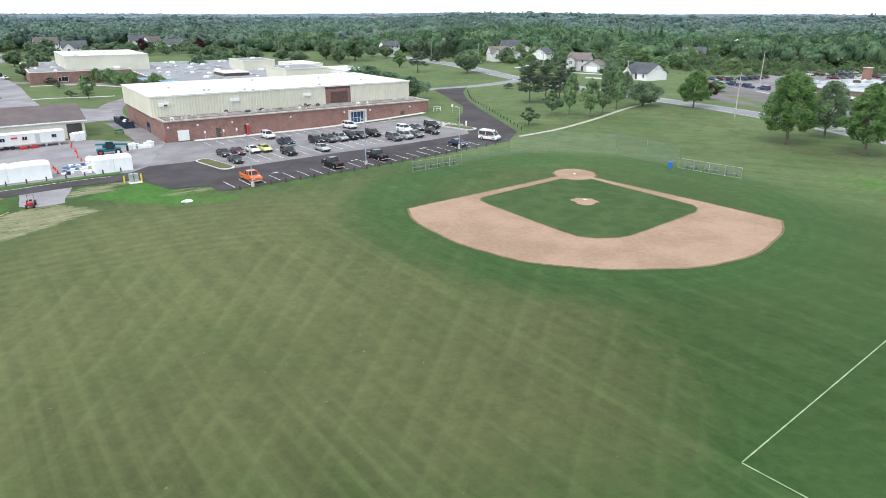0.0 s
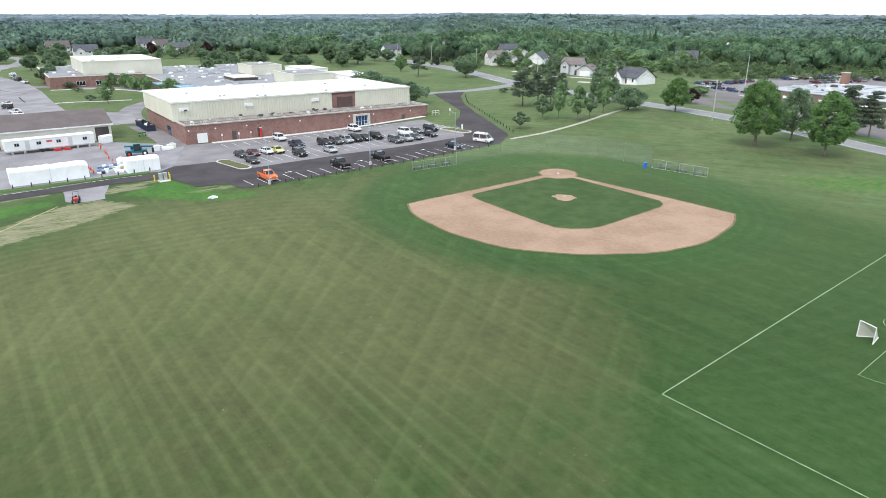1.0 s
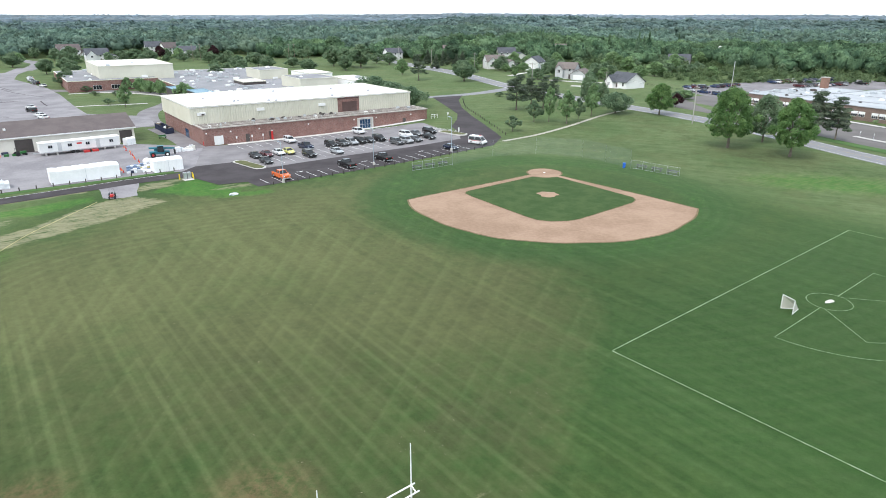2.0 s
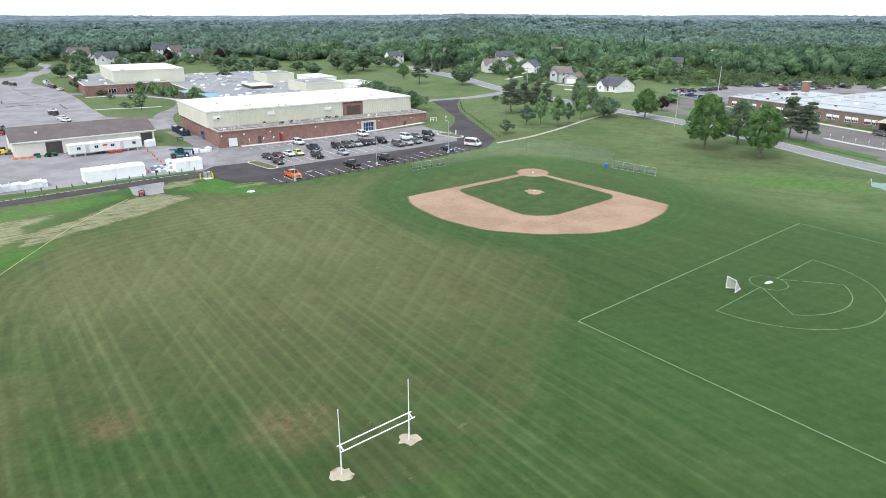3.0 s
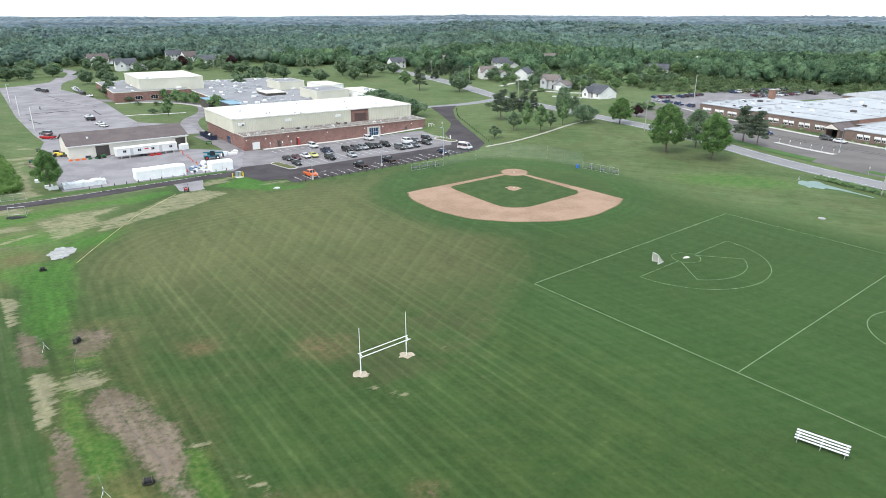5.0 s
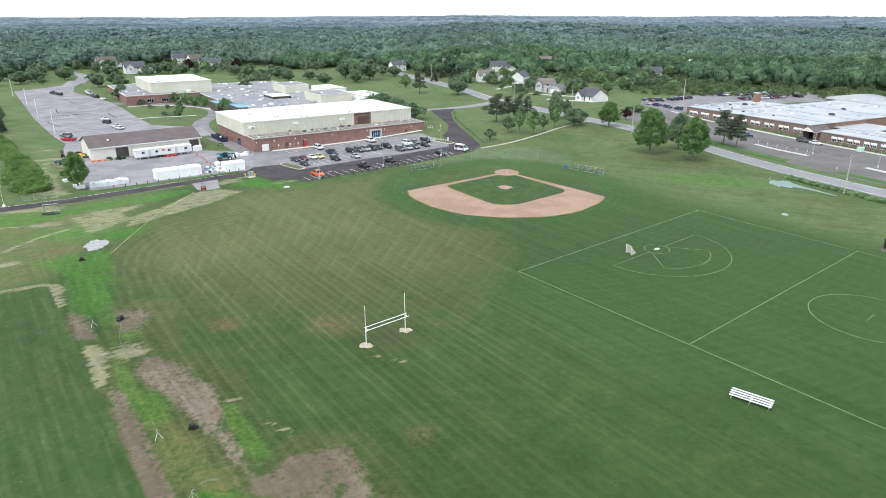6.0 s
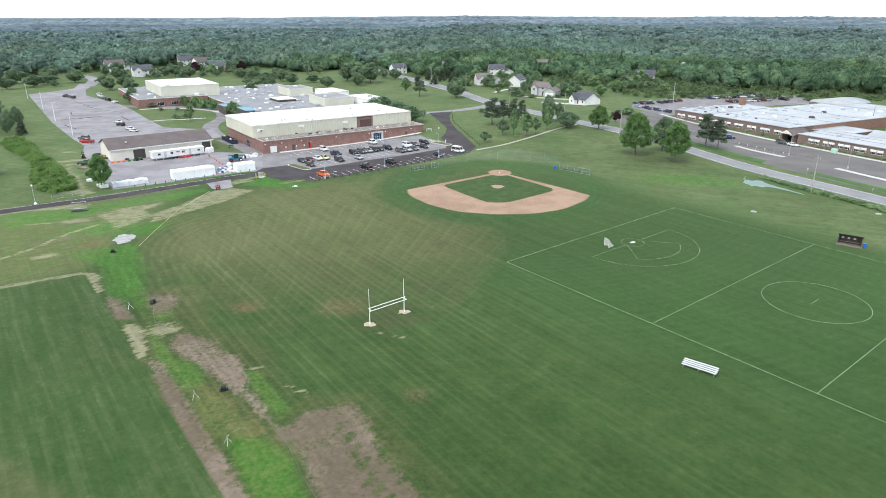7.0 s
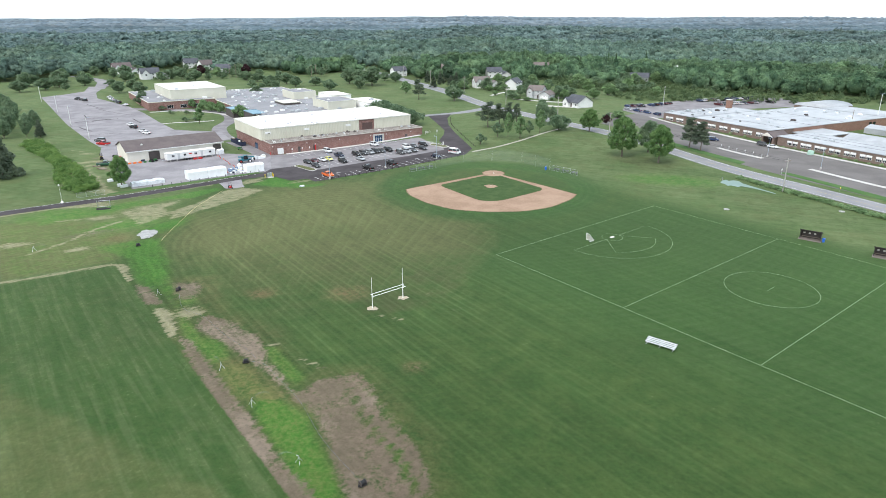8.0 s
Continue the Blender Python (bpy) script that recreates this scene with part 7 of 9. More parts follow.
_first = short_post(0, 0)
_spots = [Vector((-55.6, 66.9)) + FD * (2.75 * k + 2.4) for k in range(22)]
for _a, _b, _n in (((-108, 59.3), (-79.5, 81.2), 13),):
    _spots += [Vector(_a).lerp(Vector(_b), k / (_n - 1)) for k in range(_n)]
_edge = curve_of([(-0.6, 117.5), (-4.2, 134), (-7.6, 151), (-11.0, 172), (-11.6, 192)])
_spots += _edge[1::1][:27]
for _k, _p in enumerate(_spots):
    _m = pose(_p.x, _p.y, H(*_p))
    if _k == 0:
        _first.matrix_basis = _m
    else:
        copy_thing(_first, _m)
for _x, _y in ((-75.0, 72.9), (-74.2, 74.4), (-73.0, 75.0), (-72.2, 73.4)):
    short_post(_x, _y, 1.15, 0.13, M_YELLOW, "yellow steel bollard guarding the utility cabinet", group="yellow bollards").matrix_basis = pose(_x, _y, H(_x, _y))
_t = thing("utility_cabinet", "grey steel utility cabinet on a concrete pad", "cabinet", -73.6, 73.5, turn=38)
panel(_t, "pad", M_CONCRETE, -1.0, 1.0, -1.5, 0.5, -0.2, 0.1, bevel=0.02)
for _s in (-0.42, 0.42):
    panel(_t, "body", M_STEEL, _s - 0.34, _s + 0.34, -0.3, 0.3, 0.1, 1.5, bevel=0.03)
    panel(_t, "door", M_STEEL, _s - 0.28, _s + 0.28, -0.34, -0.3, 0.2, 1.4, bevel=0.01)


def sign_post(x, y, turn, w, h, z, face, label, category="sign"):
    t = thing("sign", label, category, x, y, turn=turn)
    bm = bmesh.new()
    tube_between(bm, (0, 0, -0.2), (0, 0, z + h), 0.035, n=6)
    part("post", bm, M_STEEL, t)
    panel(t, "plate", face, -w / 2, w / 2, -0.06, -0.035, z, z + h, bevel=0.008)


for _u in (8.6, 12.9, 16.0):
    _a = radians(34.9)
    sign_post(-83 + _u * math.cos(_a) + 1.4 * math.sin(_a), 110 + _u * math.sin(_a) - 1.4 * math.cos(_a), 34.9, 0.4, 0.6, 1.5, M_WHITE, "small white parking sign on a thin post")
sign_post(-17.5, 146.5, 20, 0.5, 0.7, 1.6, M_WHITE, "small white road sign beside the drive")
sign_post(-14.4, 123.6, 20, 0.45, 1.2, 0.5, M_WHITE, "white marker post on the traffic island")
sign_post(103.5, 77.2, 30, 0.5, 0.7, 1.8, M_WHITE, "small white road sign on the grass strip")
sign_post(112.5, 57, 30, 0.5, 0.5, 0.6, M_YELLOW, "small yellow marker on the grass strip")
for _k in range(6):
    sign_post(101.0 + 1.75 * _k, 124.4 - 3.6 * _k, 28, 0.35, 0.5, 1.3, M_WHITE, "small white parking sign on the kerb island")
_t = thing("fire_hydrant", "red hydrant column against the brick wall", "hydrant", -67.0, 120.0, turn=34)
bm = bmesh.new()
tube_between(bm, (0, 0, -0.1), (0, 0, 2.6), 0.3, 0.26, n=10)
part("column", bm, M_RED, _t)
panel(_t, "cap", M_WHITE, -0.3, 0.3, -0.3, 0.3, 2.6, 2.75, bevel=0.05)


# ---- things in the yard ----
def sheeted_stack(x, y, turn, ln, w, h, label, mat=M_SHRINK, seams=3, sag=0.35, seed=1):
    """A long stack under plastic sheeting: soft top, creased sides."""
    rng = random.Random(seed)
    t = thing("sheeted_stack", label, "covered stack", x, y, turn=turn)
    bm = bmesh.new()
    nx, prof = 16, [(-w / 2 - 0.06, 0), (-w / 2, h * 0.5), (-w / 2 + 0.04, h * 0.90), (-w / 2 + 0.3, h), (0, h + 0.15), (w / 2 - 0.3, h), (w / 2 - 0.04, h * 0.90), (w / 2, h * 0.5), (w / 2 + 0.06, 0)]
    rows = []
    for i in range(nx + 1):
        u = -ln / 2 + ln * i / nx
        k = 1 - sag * rng.random() * 0.22
        rows.append([bm.verts.new((u + rng.uniform(-0.03, 0.03), yy + rng.uniform(-0.03, 0.03) * (1 + sag), zz * k if zz else 0)) for yy, zz in prof])
    for a, b in zip(rows, rows[1:]):
        for j in range(len(prof) - 1):
            bm.faces.new((a[j], b[j], b[j + 1], a[j + 1]))
    bm.faces.new(rows[0])
    bm.faces.new(rows[-1][::-1])
    part("sheeting", bm, mat, t)
    for k in range(seams):
        u = -ln / 2 + ln * (k + 0.5) / seams
        bm = bmesh.new()
        edge = [[bm.verts.new((u + du, yy * 1.02, zz * 1.01 + 0.01)) for yy, zz in prof] for du in (-0.06, 0.06)]
        for a, b, c, d in zip(edge[0], edge[0][1:], edge[1][1:], edge[1]):
            bm.faces.new((a, b, c, d))
        part("strap", bm, M_PALLET_WRAP, t)
    return t


sheeted_stack(-95.5, 73.4, 38, 13.2, 3.6, 3.0, "long stack under taut white plastic sheeting", seams=1, seed=1)
sheeted_stack(-81.6, 82.4, 38, 6.3, 3.6, 2.8, "short stack under white plastic sheeting", seams=1, sag=0.15, seed=2)
sheeted_stack(-111.4, 63.2, 38, 10.2, 3.0, 1.5, "low stack wrapped in crinkled grey plastic", M_PALLET_WRAP, 5, 1.2, 3)
bm = bmesh.new()
bmesh.ops.create_icosphere(bm, subdivisions=2, radius=0.8, matrix=Matrix.Translation((0, 0, 0.8)) @ Matrix.Diagonal((1.15, 1.15, 1.0, 1)))
piece("storage_tank", bm, M_SHRINK, "round white plastic tank beside the stack", "tank", flat=False).matrix_basis = pose(-88.6, 88.0, H(-88.6, 88.0))


def build_trailer():
    t = thing("office_trailer", "long white site office trailer on wheels", "trailer", -112.4, 103.2, turn=39.5)
    ln, w, h = 18.5, 3.0, 2.35
    panel(t, "body", M_SIDING_WHITE, -ln / 2, ln / 2, -w / 2, w / 2, 0.75, 0.75 + h, "white panelled body", 0.05)
    panel(t, "roof", M_ROOF_WHITE, -ln / 2 - 0.1, ln / 2 + 0.1, -w / 2 - 0.1, w / 2 + 0.1, 0.75 + h, 0.9 + h, "", 0.04)
    for x in (-6.9, -2.5, 1.6, 7.2):
        window_in(t, x - 0.5, x + 0.5, -w / 2 - 0.02, 1.8, 2.6, 2, 1, M_SIDING_GREY)
    for x in (-4.8, 4.0):
        panel(t, "door", M_SIDING_GREY, x - 0.45, x + 0.45, -w / 2 - 0.05, -w / 2, 0.9, 2.9)
    panel(t, "skirt_stripe", M_SIDING_GREY, -ln / 2 + 0.05, ln / 2 - 0.05, -w / 2 - 0.025, -w / 2, 0.8, 0.95)
    panel(t, "faded_mark", M_RED, -0.9, 0.3, -w / 2 - 0.02, -w / 2, 2.2, 2.6, "faded red mark")
    for x in (-2.0, -0.9):
        for s in (-1, 1):
            bm = bmesh.new()
            tube_between(bm, (x, s * 1.2, 0.42), (x, s * 1.5, 0.42), 0.42, n=14)
            part("wheel", bm, M_BLACK, t)
    for x in (-8, -5.5, 2.5, 5.5, 8):
        panel(t, "pier", M_CONCRETE, x - 0.2, x + 0.2, -1.2, -0.8, 0, 0.75)
    bm = bmesh.new()
    block(bm, -ln / 2 - 1.4, -ln / 2, -0.08, 0.08, 0.6, 0.75)
    part("tow_bar", bm, M_STEEL, t)
    for x in (1.0, 3.0):
        panel(t, "steps", M_RED, x - 0.7, x + 0.7, -w / 2 - 1.2, -w / 2 - 0.1, 0, 0.55, "red steps", 0.02)


build_trailer()


def build_telehandler():
    t = thing("telehandler", "teal telescopic handler on big tyres", "machine", -89.2, 97.0, turn=28)
    panel(t, "chassis", M_TEAL, -2.4, 2.2, -0.8, 0.8, 0.7, 1.4, bevel=0.08)
    panel(t, "engine_cover", M_TEAL, -1.2, 1.2, 0.25, 1.1, 1.2, 2.0, bevel=0.1)
    cab = panel(t, "cab", M_CAR_GLASS, -0.6, 0.9, -1.1, -0.25, 1.3, 2.7, bevel=0.06, taper=0.08)
    panel(cab, "cab_roof", M_TEAL, -0.65, 0.95, -1.15, -0.2, 2.7, 2.82, bevel=0.03)
    bm = bmesh.new()
    block(bm, -2.6, 3.4, -0.15, 0.2, 1.9, 2.3, 0.03)
    bm.transform(Matrix.Rotation(radians(4), 4, "Y"))
    boom = part("boom", bm, M_TEAL, t)
    panel(boom, "fork_carriage", M_BLACK, 3.2, 3.6, -0.7, 0.7, 0.5, 1.5, bevel=0.02)
    for x in (-1.7, 1.6):
        for s in (-1, 1):
            bm = bmesh.new()
            tube_between(bm, (x, s * 0.8, 0.62), (x, s * 1.2, 0.62), 0.62, n=16)
            wh = part("wheel", bm, M_BLACK, t)
            bm = bmesh.new()
            tube_between(bm, (x, s * 1.2, 0.62), (x, s * 1.23, 0.62), 0.3, n=12)
            part("rim", bm, M_RED if x < 0 else M_WHITE, wh)


build_telehandler()


def build_forklift():
    t = thing("forklift", "small yellow forklift beside the shed", "machine", -146.5, 101.5, turn=120)
    panel(t, "body", M_YELLOW, -1.2, 0.7, -0.55, 0.55, 0.35, 1.15, bevel=0.08)
    panel(t, "counterweight", M_BLACK, -1.55, -1.15, -0.55, 0.55, 0.35, 1.25, bevel=0.12)
    panel(t, "seat", M_BLACK, -0.65, -0.1, -0.3, 0.3, 1.15, 1.6, bevel=0.08)
    panel(t, "guard_roof", M_BLACK, -0.8, 0.65, -0.5, 0.5, 2.1, 2.18, bevel=0.02)
    for x, y in ((-0.75, -0.46), (-0.75, 0.46), (0.6, -0.46), (0.6, 0.46)):
        bm = bmesh.new()
        tube_between(bm, (x, y, 1.1), (x, y, 2.12), 0.035, n=6)
        part("guard_post", bm, M_BLACK, t)
    for y in (-0.32, 0.32):
        panel(t, "mast_rail", M_DARK, 0.75, 0.87, y - 0.06, y + 0.06, 0.1, 2.4)
        panel(t, "fork", M_DARK, 0.87, 1.9, y - 0.06, y + 0.06, 0.12, 0.17)
    for x, r in ((0.35, 0.34), (-1.0, 0.28)):
        for sgn in (-1, 1):
            bm = bmesh.new()
            tube_between(bm, (x, sgn * 0.42, r), (x, sgn * 0.62, r), r, n=14)
            part("wheel", bm, M_BLACK, t)


build_forklift()


def build_skip(x, y, turn, label):
    t = thing("waste_skip", label, "skip", x, y, turn=turn, group="waste skips")
    bm = bmesh.new()
    ln, w, h = 6.0, 2.3, 1.7
    for x0, x1, y0, y1 in ((-ln / 2, ln / 2, -w / 2, -w / 2 + 0.08), (-ln / 2, ln / 2, w / 2 - 0.08, w / 2), (-ln / 2, -ln / 2 + 0.08, -w / 2 + 0.08, w / 2 - 0.08), (ln / 2 - 0.08, ln / 2, -w / 2 + 0.08, w / 2 - 0.08)):
        block(bm, x0, x1, y0, y1, 0.2, h)
    block(bm, -ln / 2, ln / 2, -w / 2, w / 2, 0.1, 0.2)
    part("box", bm, M_NAVY, t)
    for k in range(6):
        xx = -ln / 2 + 0.5 + k
        for s in (-1, 1):
            y0, y1 = sorted((s * w / 2, s * (w / 2 + 0.1)))
            panel(t, "rib", M_NAVY, xx - 0.06, xx + 0.06, y0, y1, 0.2, h)
    rng = random.Random(int(x))
    for k in range(7):
        bm = bmesh.new()
        block(bm, -0.4, 0.4, -0.25, 0.25, 0, 0.4, 0.05)
        bm.transform(pose(rng.uniform(-2.3, 2.3), rng.uniform(-0.7, 0.7), rng.uniform(0.9, 1.5), rng.uniform(-30, 30), rng.uniform(-30, 30), rng.uniform(0, 180)))
        part("rubbish", bm, rng.choice((M_DARK, M_WHITE, M_WOOD)), t)


build_skip(-105.5, 137.0, 128, "dark blue open waste skip")
build_skip(-101.6, 131.6, 128, "dark blue open waste skip")


def crate(name, x, y, turn, sx, sy, sz, mat, label, category, bevel=0.04):
    bm = bmesh.new()
    block(bm, -sx / 2, sx / 2, -sy / 2, sy / 2, 0, sz, bevel)
    n = 4
    for k in range(n):
        u = -sx / 2 + sx * (k + 0.5) / n
        block(bm, u - 0.04, u + 0.04, -sy / 2 - 0.03, sy / 2 + 0.03, 0.02, sz - 0.03)
    o = piece(name, bm, mat, label, category)
    o.matrix_basis = pose(x, y, H(x, y), 0, 0, turn)
    return o


for _k in range(5):
    crate("traffic_barrier", -131.6 + 1.5 * _k, 93.2 + 0.95 * _k, 34, 1.1, 0.4, 0.6, M_ORANGE_P if _k < 3 else M_GREEN_P, "orange plastic barrier beside the shed" if _k < 3 else "green plastic barrier beside the shed", "barrier")
_rng = random.Random(8)
PX, PU, PV, YX, HX = (-88.6, 78.6), (0.62, 0.30), (-0.9, 2.0), (-87.2, 83.2), (-87.5, 102.2)
CONES = [((-103.7, 108.4), (-89.1, 86.1), 11), ((-94.1, 84.7), (-90.0, 79.5), 5)]
PALLETS = []
for _k in range(28):
    PALLETS.append((PX[0] + PU[0] * (_k % 7) + PV[0] * (_k // 7), PX[1] + PU[1] * (_k % 7) + PV[1] * (_k // 7)))
for _x, _y in PALLETS:
    crate("pallet_load", _x + _rng.uniform(-0.15, 0.15), _y + _rng.uniform(-0.15, 0.15), 38 + _rng.uniform(-14, 14), _rng.uniform(0.6, 0.9), 0.7, _rng.uniform(0.3, 0.8),
          _rng.choice((M_PALLET_WRAP, M_SHRINK, M_SHRINK, M_NAVY, M_WRAP_BLUE, M_SIDING_GREY, M_WRAP_BLUE)), "small wrapped pallet load in the service yard", "pallet")
for _k in range(3):
    crate("timber_stack", YX[0] + 0.7 * _k, YX[1] + 0.55 * _k, 38, 1.6, 0.5, 0.5, M_HOSE, "short stack of yellow timber in the yard", "timber")
for _k in range(14):
    crate("wrapped_block", HX[0] + 0.8 * (_k % 5) + 0.25 * (_k // 5) + _rng.uniform(-0.2, 0.2), HX[1] + 0.55 * (_k % 5) + 0.9 * (_k // 5), 30 + _rng.uniform(-20, 20), _rng.uniform(0.7, 1.1), 0.8, _rng.uniform(0.5, 1.3),
          _rng.choice((M_PALLET_WRAP, M_SHRINK, M_NET)), "pale wrapped block beside the machine", "pallet")
for _a, _b, _n in CONES:
    for _k in range(_n):
        _u = _k / (_n - 1)
        _x, _y = _a[0] + (_b[0] - _a[0]) * _u + _rng.uniform(-0.3, 0.3), _a[1] + (_b[1] - _a[1]) * _u + _rng.uniform(-0.3, 0.3)
        bm = bmesh.new()
        tube_between(bm, (0, 0, 0.04), (0, 0, 0.7), 0.16, 0.03, n=8)
        block(bm, -0.2, 0.2, -0.2, 0.2, 0, 0.05)
        piece("traffic_cone", bm, M_RED if _k % 3 else M_ORANGE_P, "red and orange traffic cone in the yard", "cone", group="traffic cones").matrix_basis = pose(_x, _y, H(_x, _y) + 0.035)
_rj = random.Random(44)
for _x, _y, _m, _lab in ((-142.0, 103.4, M_YELLOW, "yellow machine attachment behind the shed"), (-140.6, 104.8, M_RED, "red machine attachment behind the shed"), (-143.2, 105.4, M_BLACK, "black machine attachment behind the shed"),
                         (-139.2, 103.0, M_GREEN_P, "green machine attachment behind the shed"), (-137.6, 100.2, M_DARK, "dark machine attachment behind the shed"), (-129.0, 98.4, M_NAVY, "dark blue drum beside the shed door")):
    crate("attachment", _x, _y, _rj.uniform(0, 90), _rj.uniform(1.2, 2.0), _rj.uniform(0.8, 1.2), _rj.uniform(0.6, 1.2), _m, _lab, "machine attachment", 0.12)
for _x, _y in ((-138.6, 85.4), (-137.0, 84.2), (-141.8, 88.6)):
    crate("timber_pile", _x, _y, 20 + _rj.uniform(-15, 15), 2.6, 0.7, 0.45, M_WOOD, "weathered timber pile beside the yard", "timber")
sheeted_stack(-104.2, 112.8, 60, 2.6, 1.8, 1.9, "tall pale sheeted item before the open bay", seams=1, seed=9)


def build_tractor(x, y, turn, mat, label, size=1.0):
    t = thing("garden_tractor", label, "tractor", x, y, turn=turn)
    t.matrix_basis = t.matrix_basis @ Matrix.Scale(size, 4)
    panel(t, "bonnet", mat, 0.2, 1.5, -0.35, 0.35, 0.5, 1.05, bevel=0.08)
    panel(t, "deck", mat, -1.0, 0.3, -0.5, 0.5, 0.4, 0.6, bevel=0.04)
    panel(t, "seat", M_BLACK, -0.7, -0.2, -0.25, 0.25, 0.6, 1.2, bevel=0.08, taper=0.05)
    bm = bmesh.new()
    for s in (-0.5, 0.5):
        tube_between(bm, (-0.8, s, 0.6), (-0.8, s, 1.9), 0.035, n=6)
    tube_between(bm, (-0.8, -0.5, 1.9), (-0.8, 0.5, 1.9), 0.035, n=6)
    part("roll_bar", bm, M_BLACK, t)
    for xx, r in ((-0.75, 0.5), (1.1, 0.32)):
        for s in (-1, 1):
            bm = bmesh.new()
            tube_between(bm, (xx, s * 0.45, r), (xx, s * 0.72, r), r, n=14)
            part("wheel", bm, M_BLACK, t)


build_tractor(-82.3, 58.2, -66, M_RED, "small red and black utility tractor on the gravel apron", 0.85)
build_tractor(-124.6, 97.6, 60, M_GREEN_P, "green utility tractor beside the shed")
build_tractor(-139.5, 99.8, 20, M_YELLOW, "yellow compact tractor behind the shed")


def build_soccer_goal(x, y, turn):
    t = thing("soccer_goal", "white framed goal with slack net beside the access road", "goal", x, y, turn=turn)
    bm = bmesh.new()
    w, h, d = 3.4, 2.2, 1.6
    for a, b in (((-w / 2, 0, 0), (-w / 2, 0, h)), ((w / 2, 0, 0), (w / 2, 0, h)), ((-w / 2, 0, h), (w / 2, 0, h)), ((-w / 2, 0, h), (-w / 2, d, 0)), ((w / 2, 0, h), (w / 2, d, 0)), ((-w / 2, d, 0.03), (w / 2, d, 0.03))):
        tube_between(bm, a, b, 0.045, n=6)
    part("frame", bm, M_STEEL, t)
    bm = bmesh.new()
    v = [bm.verts.new(q) for q in ((-w / 2, 0.05, h), (w / 2, 0.05, h), (w / 2, d, 0.05), (-w / 2, d, 0.05))]
    bm.faces.new(v)
    part("net", bm, M_CHAIN_DENSE, t)


build_soccer_goal(-112.3, 36.4, 20)
_t = thing("dark_tarpaulin", "folded dark tarpaulin on the grass", "tarpaulin", -111.9, 35.2, turn=20)
bm = bmesh.new()
_r2 = random.Random(2)
_ring = [bm.verts.new((2.1 * math.cos(k * 0.628) * _r2.uniform(0.8, 1.1), 0.8 * math.sin(k * 0.628) * _r2.uniform(0.8, 1.1), 0)) for k in range(10)]
_top = [bm.verts.new((q.co.x * 0.8, q.co.y * 0.7, _r2.uniform(0.25, 0.55))) for q in _ring]
for _k in range(10):
    bm.faces.new((_ring[_k], _ring[(_k + 1) % 10], _top[(_k + 1) % 10], _top[_k]))
bm.faces.new(_top)
part("fold", bm, M_BLACK, _t)
_t = thing("picnic_table", "green park bench on the small lawn", "bench", -98.8, 121.6, turn=40)
panel(_t, "seat", M_GREEN_P, -1.0, 1.0, -0.3, 0.3, 0.5, 0.58, bevel=0.01)
panel(_t, "back", M_GREEN_P, -1.0, 1.0, 0.25, 0.33, 0.7, 1.05, bevel=0.01)
for _s in (-0.8, 0.8):
    panel(_t, "leg", M_BLACK, _s - 0.05, _s + 0.05, -0.25, 0.3, 0, 0.5)
_t = thing("flagpole", "thin white pole with small white head on the far pitch", "pole", -127.8, 41.8)
bm = bmesh.new()
tube_between(bm, (0, 0, -0.2), (0, 0, 5.2), 0.035, 0.03, n=8)
part("pole", bm, M_WHITE, _t)
bm = bmesh.new()
bmesh.ops.create_icosphere(bm, subdivisions=2, radius=0.28, matrix=Matrix.Translation((0, 0, 5.3)))
part("head", bm, M_WHITE, _t, flat=False)
bm = bmesh.new()
tube_between(bm, (0, 0, 0), (0, 0, 0.5), 0.45, 0.2, n=10)
part("foot", bm, M_WHITE, _t)
fence_run("pitch_fence", [(-125.8, 46.4), (-119.0, 50.2)], 1.6, "short chain-link panel beside the hedge", M_CHAIN_DENSE, rails=(1.0, 0.05))
_t = thing("switch_box", "pale green transformer box beside the school walk", "cabinet", 132.2, 113.2, turn=-62)
panel(_t, "body", M_GREEN_BOX, -0.9, 0.9, -0.8, 0.8, 0, 1.7, bevel=0.05)
panel(_t, "door", M_GREEN_BOX, -0.8, -0.05, -0.86, -0.8, 0.15, 1.5, bevel=0.02)
panel(_t, "door", M_GREEN_BOX, 0.05, 0.8, -0.86, -0.8, 0.15, 1.5, bevel=0.02)
_t = thing("meter_frame", "white pipe frame at the brick building's end", "pipework", -21.8, 150.2, turn=30)
bm = bmesh.new()
for _x in (-1.2, 0, 1.2):
    tube_between(bm, (_x, 0, 0), (_x, 0, 1.3), 0.06, n=6)
tube_between(bm, (-1.2, 0, 1.3), (1.2, 0, 1.3), 0.06, n=6)
tube_between(bm, (-1.2, 0, 0.7), (1.2, 0, 0.7), 0.06, n=6)
part("frame", bm, M_WHITE, _t)

for _x, _y, _s in ((-125.4, 66.5, 1.3), (-123.6, 67.4, 1.0), (-119.0, 60.2, 1.2), (-117.2, 58.9, 1.5)):
    crate("wrapped_bundle", _x, _y, 38, 1.6 * _s, 1.1, 0.9, M_SHRINK, "white wrapped bundle on the grass by the yard", "bundle", 0.12)

bm = bmesh.new()
_r4 = random.Random(12)
bmesh.ops.create_icosphere(bm, subdivisions=2, radius=0.55)
for _v in bm.verts:
    _v.co *= _r4.uniform(0.8, 1.15)
    _v.co.z = max(-0.15, _v.co.z * 0.7)
    _v.co.x *= 1.6
piece("white_sack", bm, M_PALLET_WRAP, "crumpled white sack lying on the grass", "sack").matrix_basis = pose(-59.6, 60.6, H(-59.6, 60.6) + 0.1, 0, 0, 40)

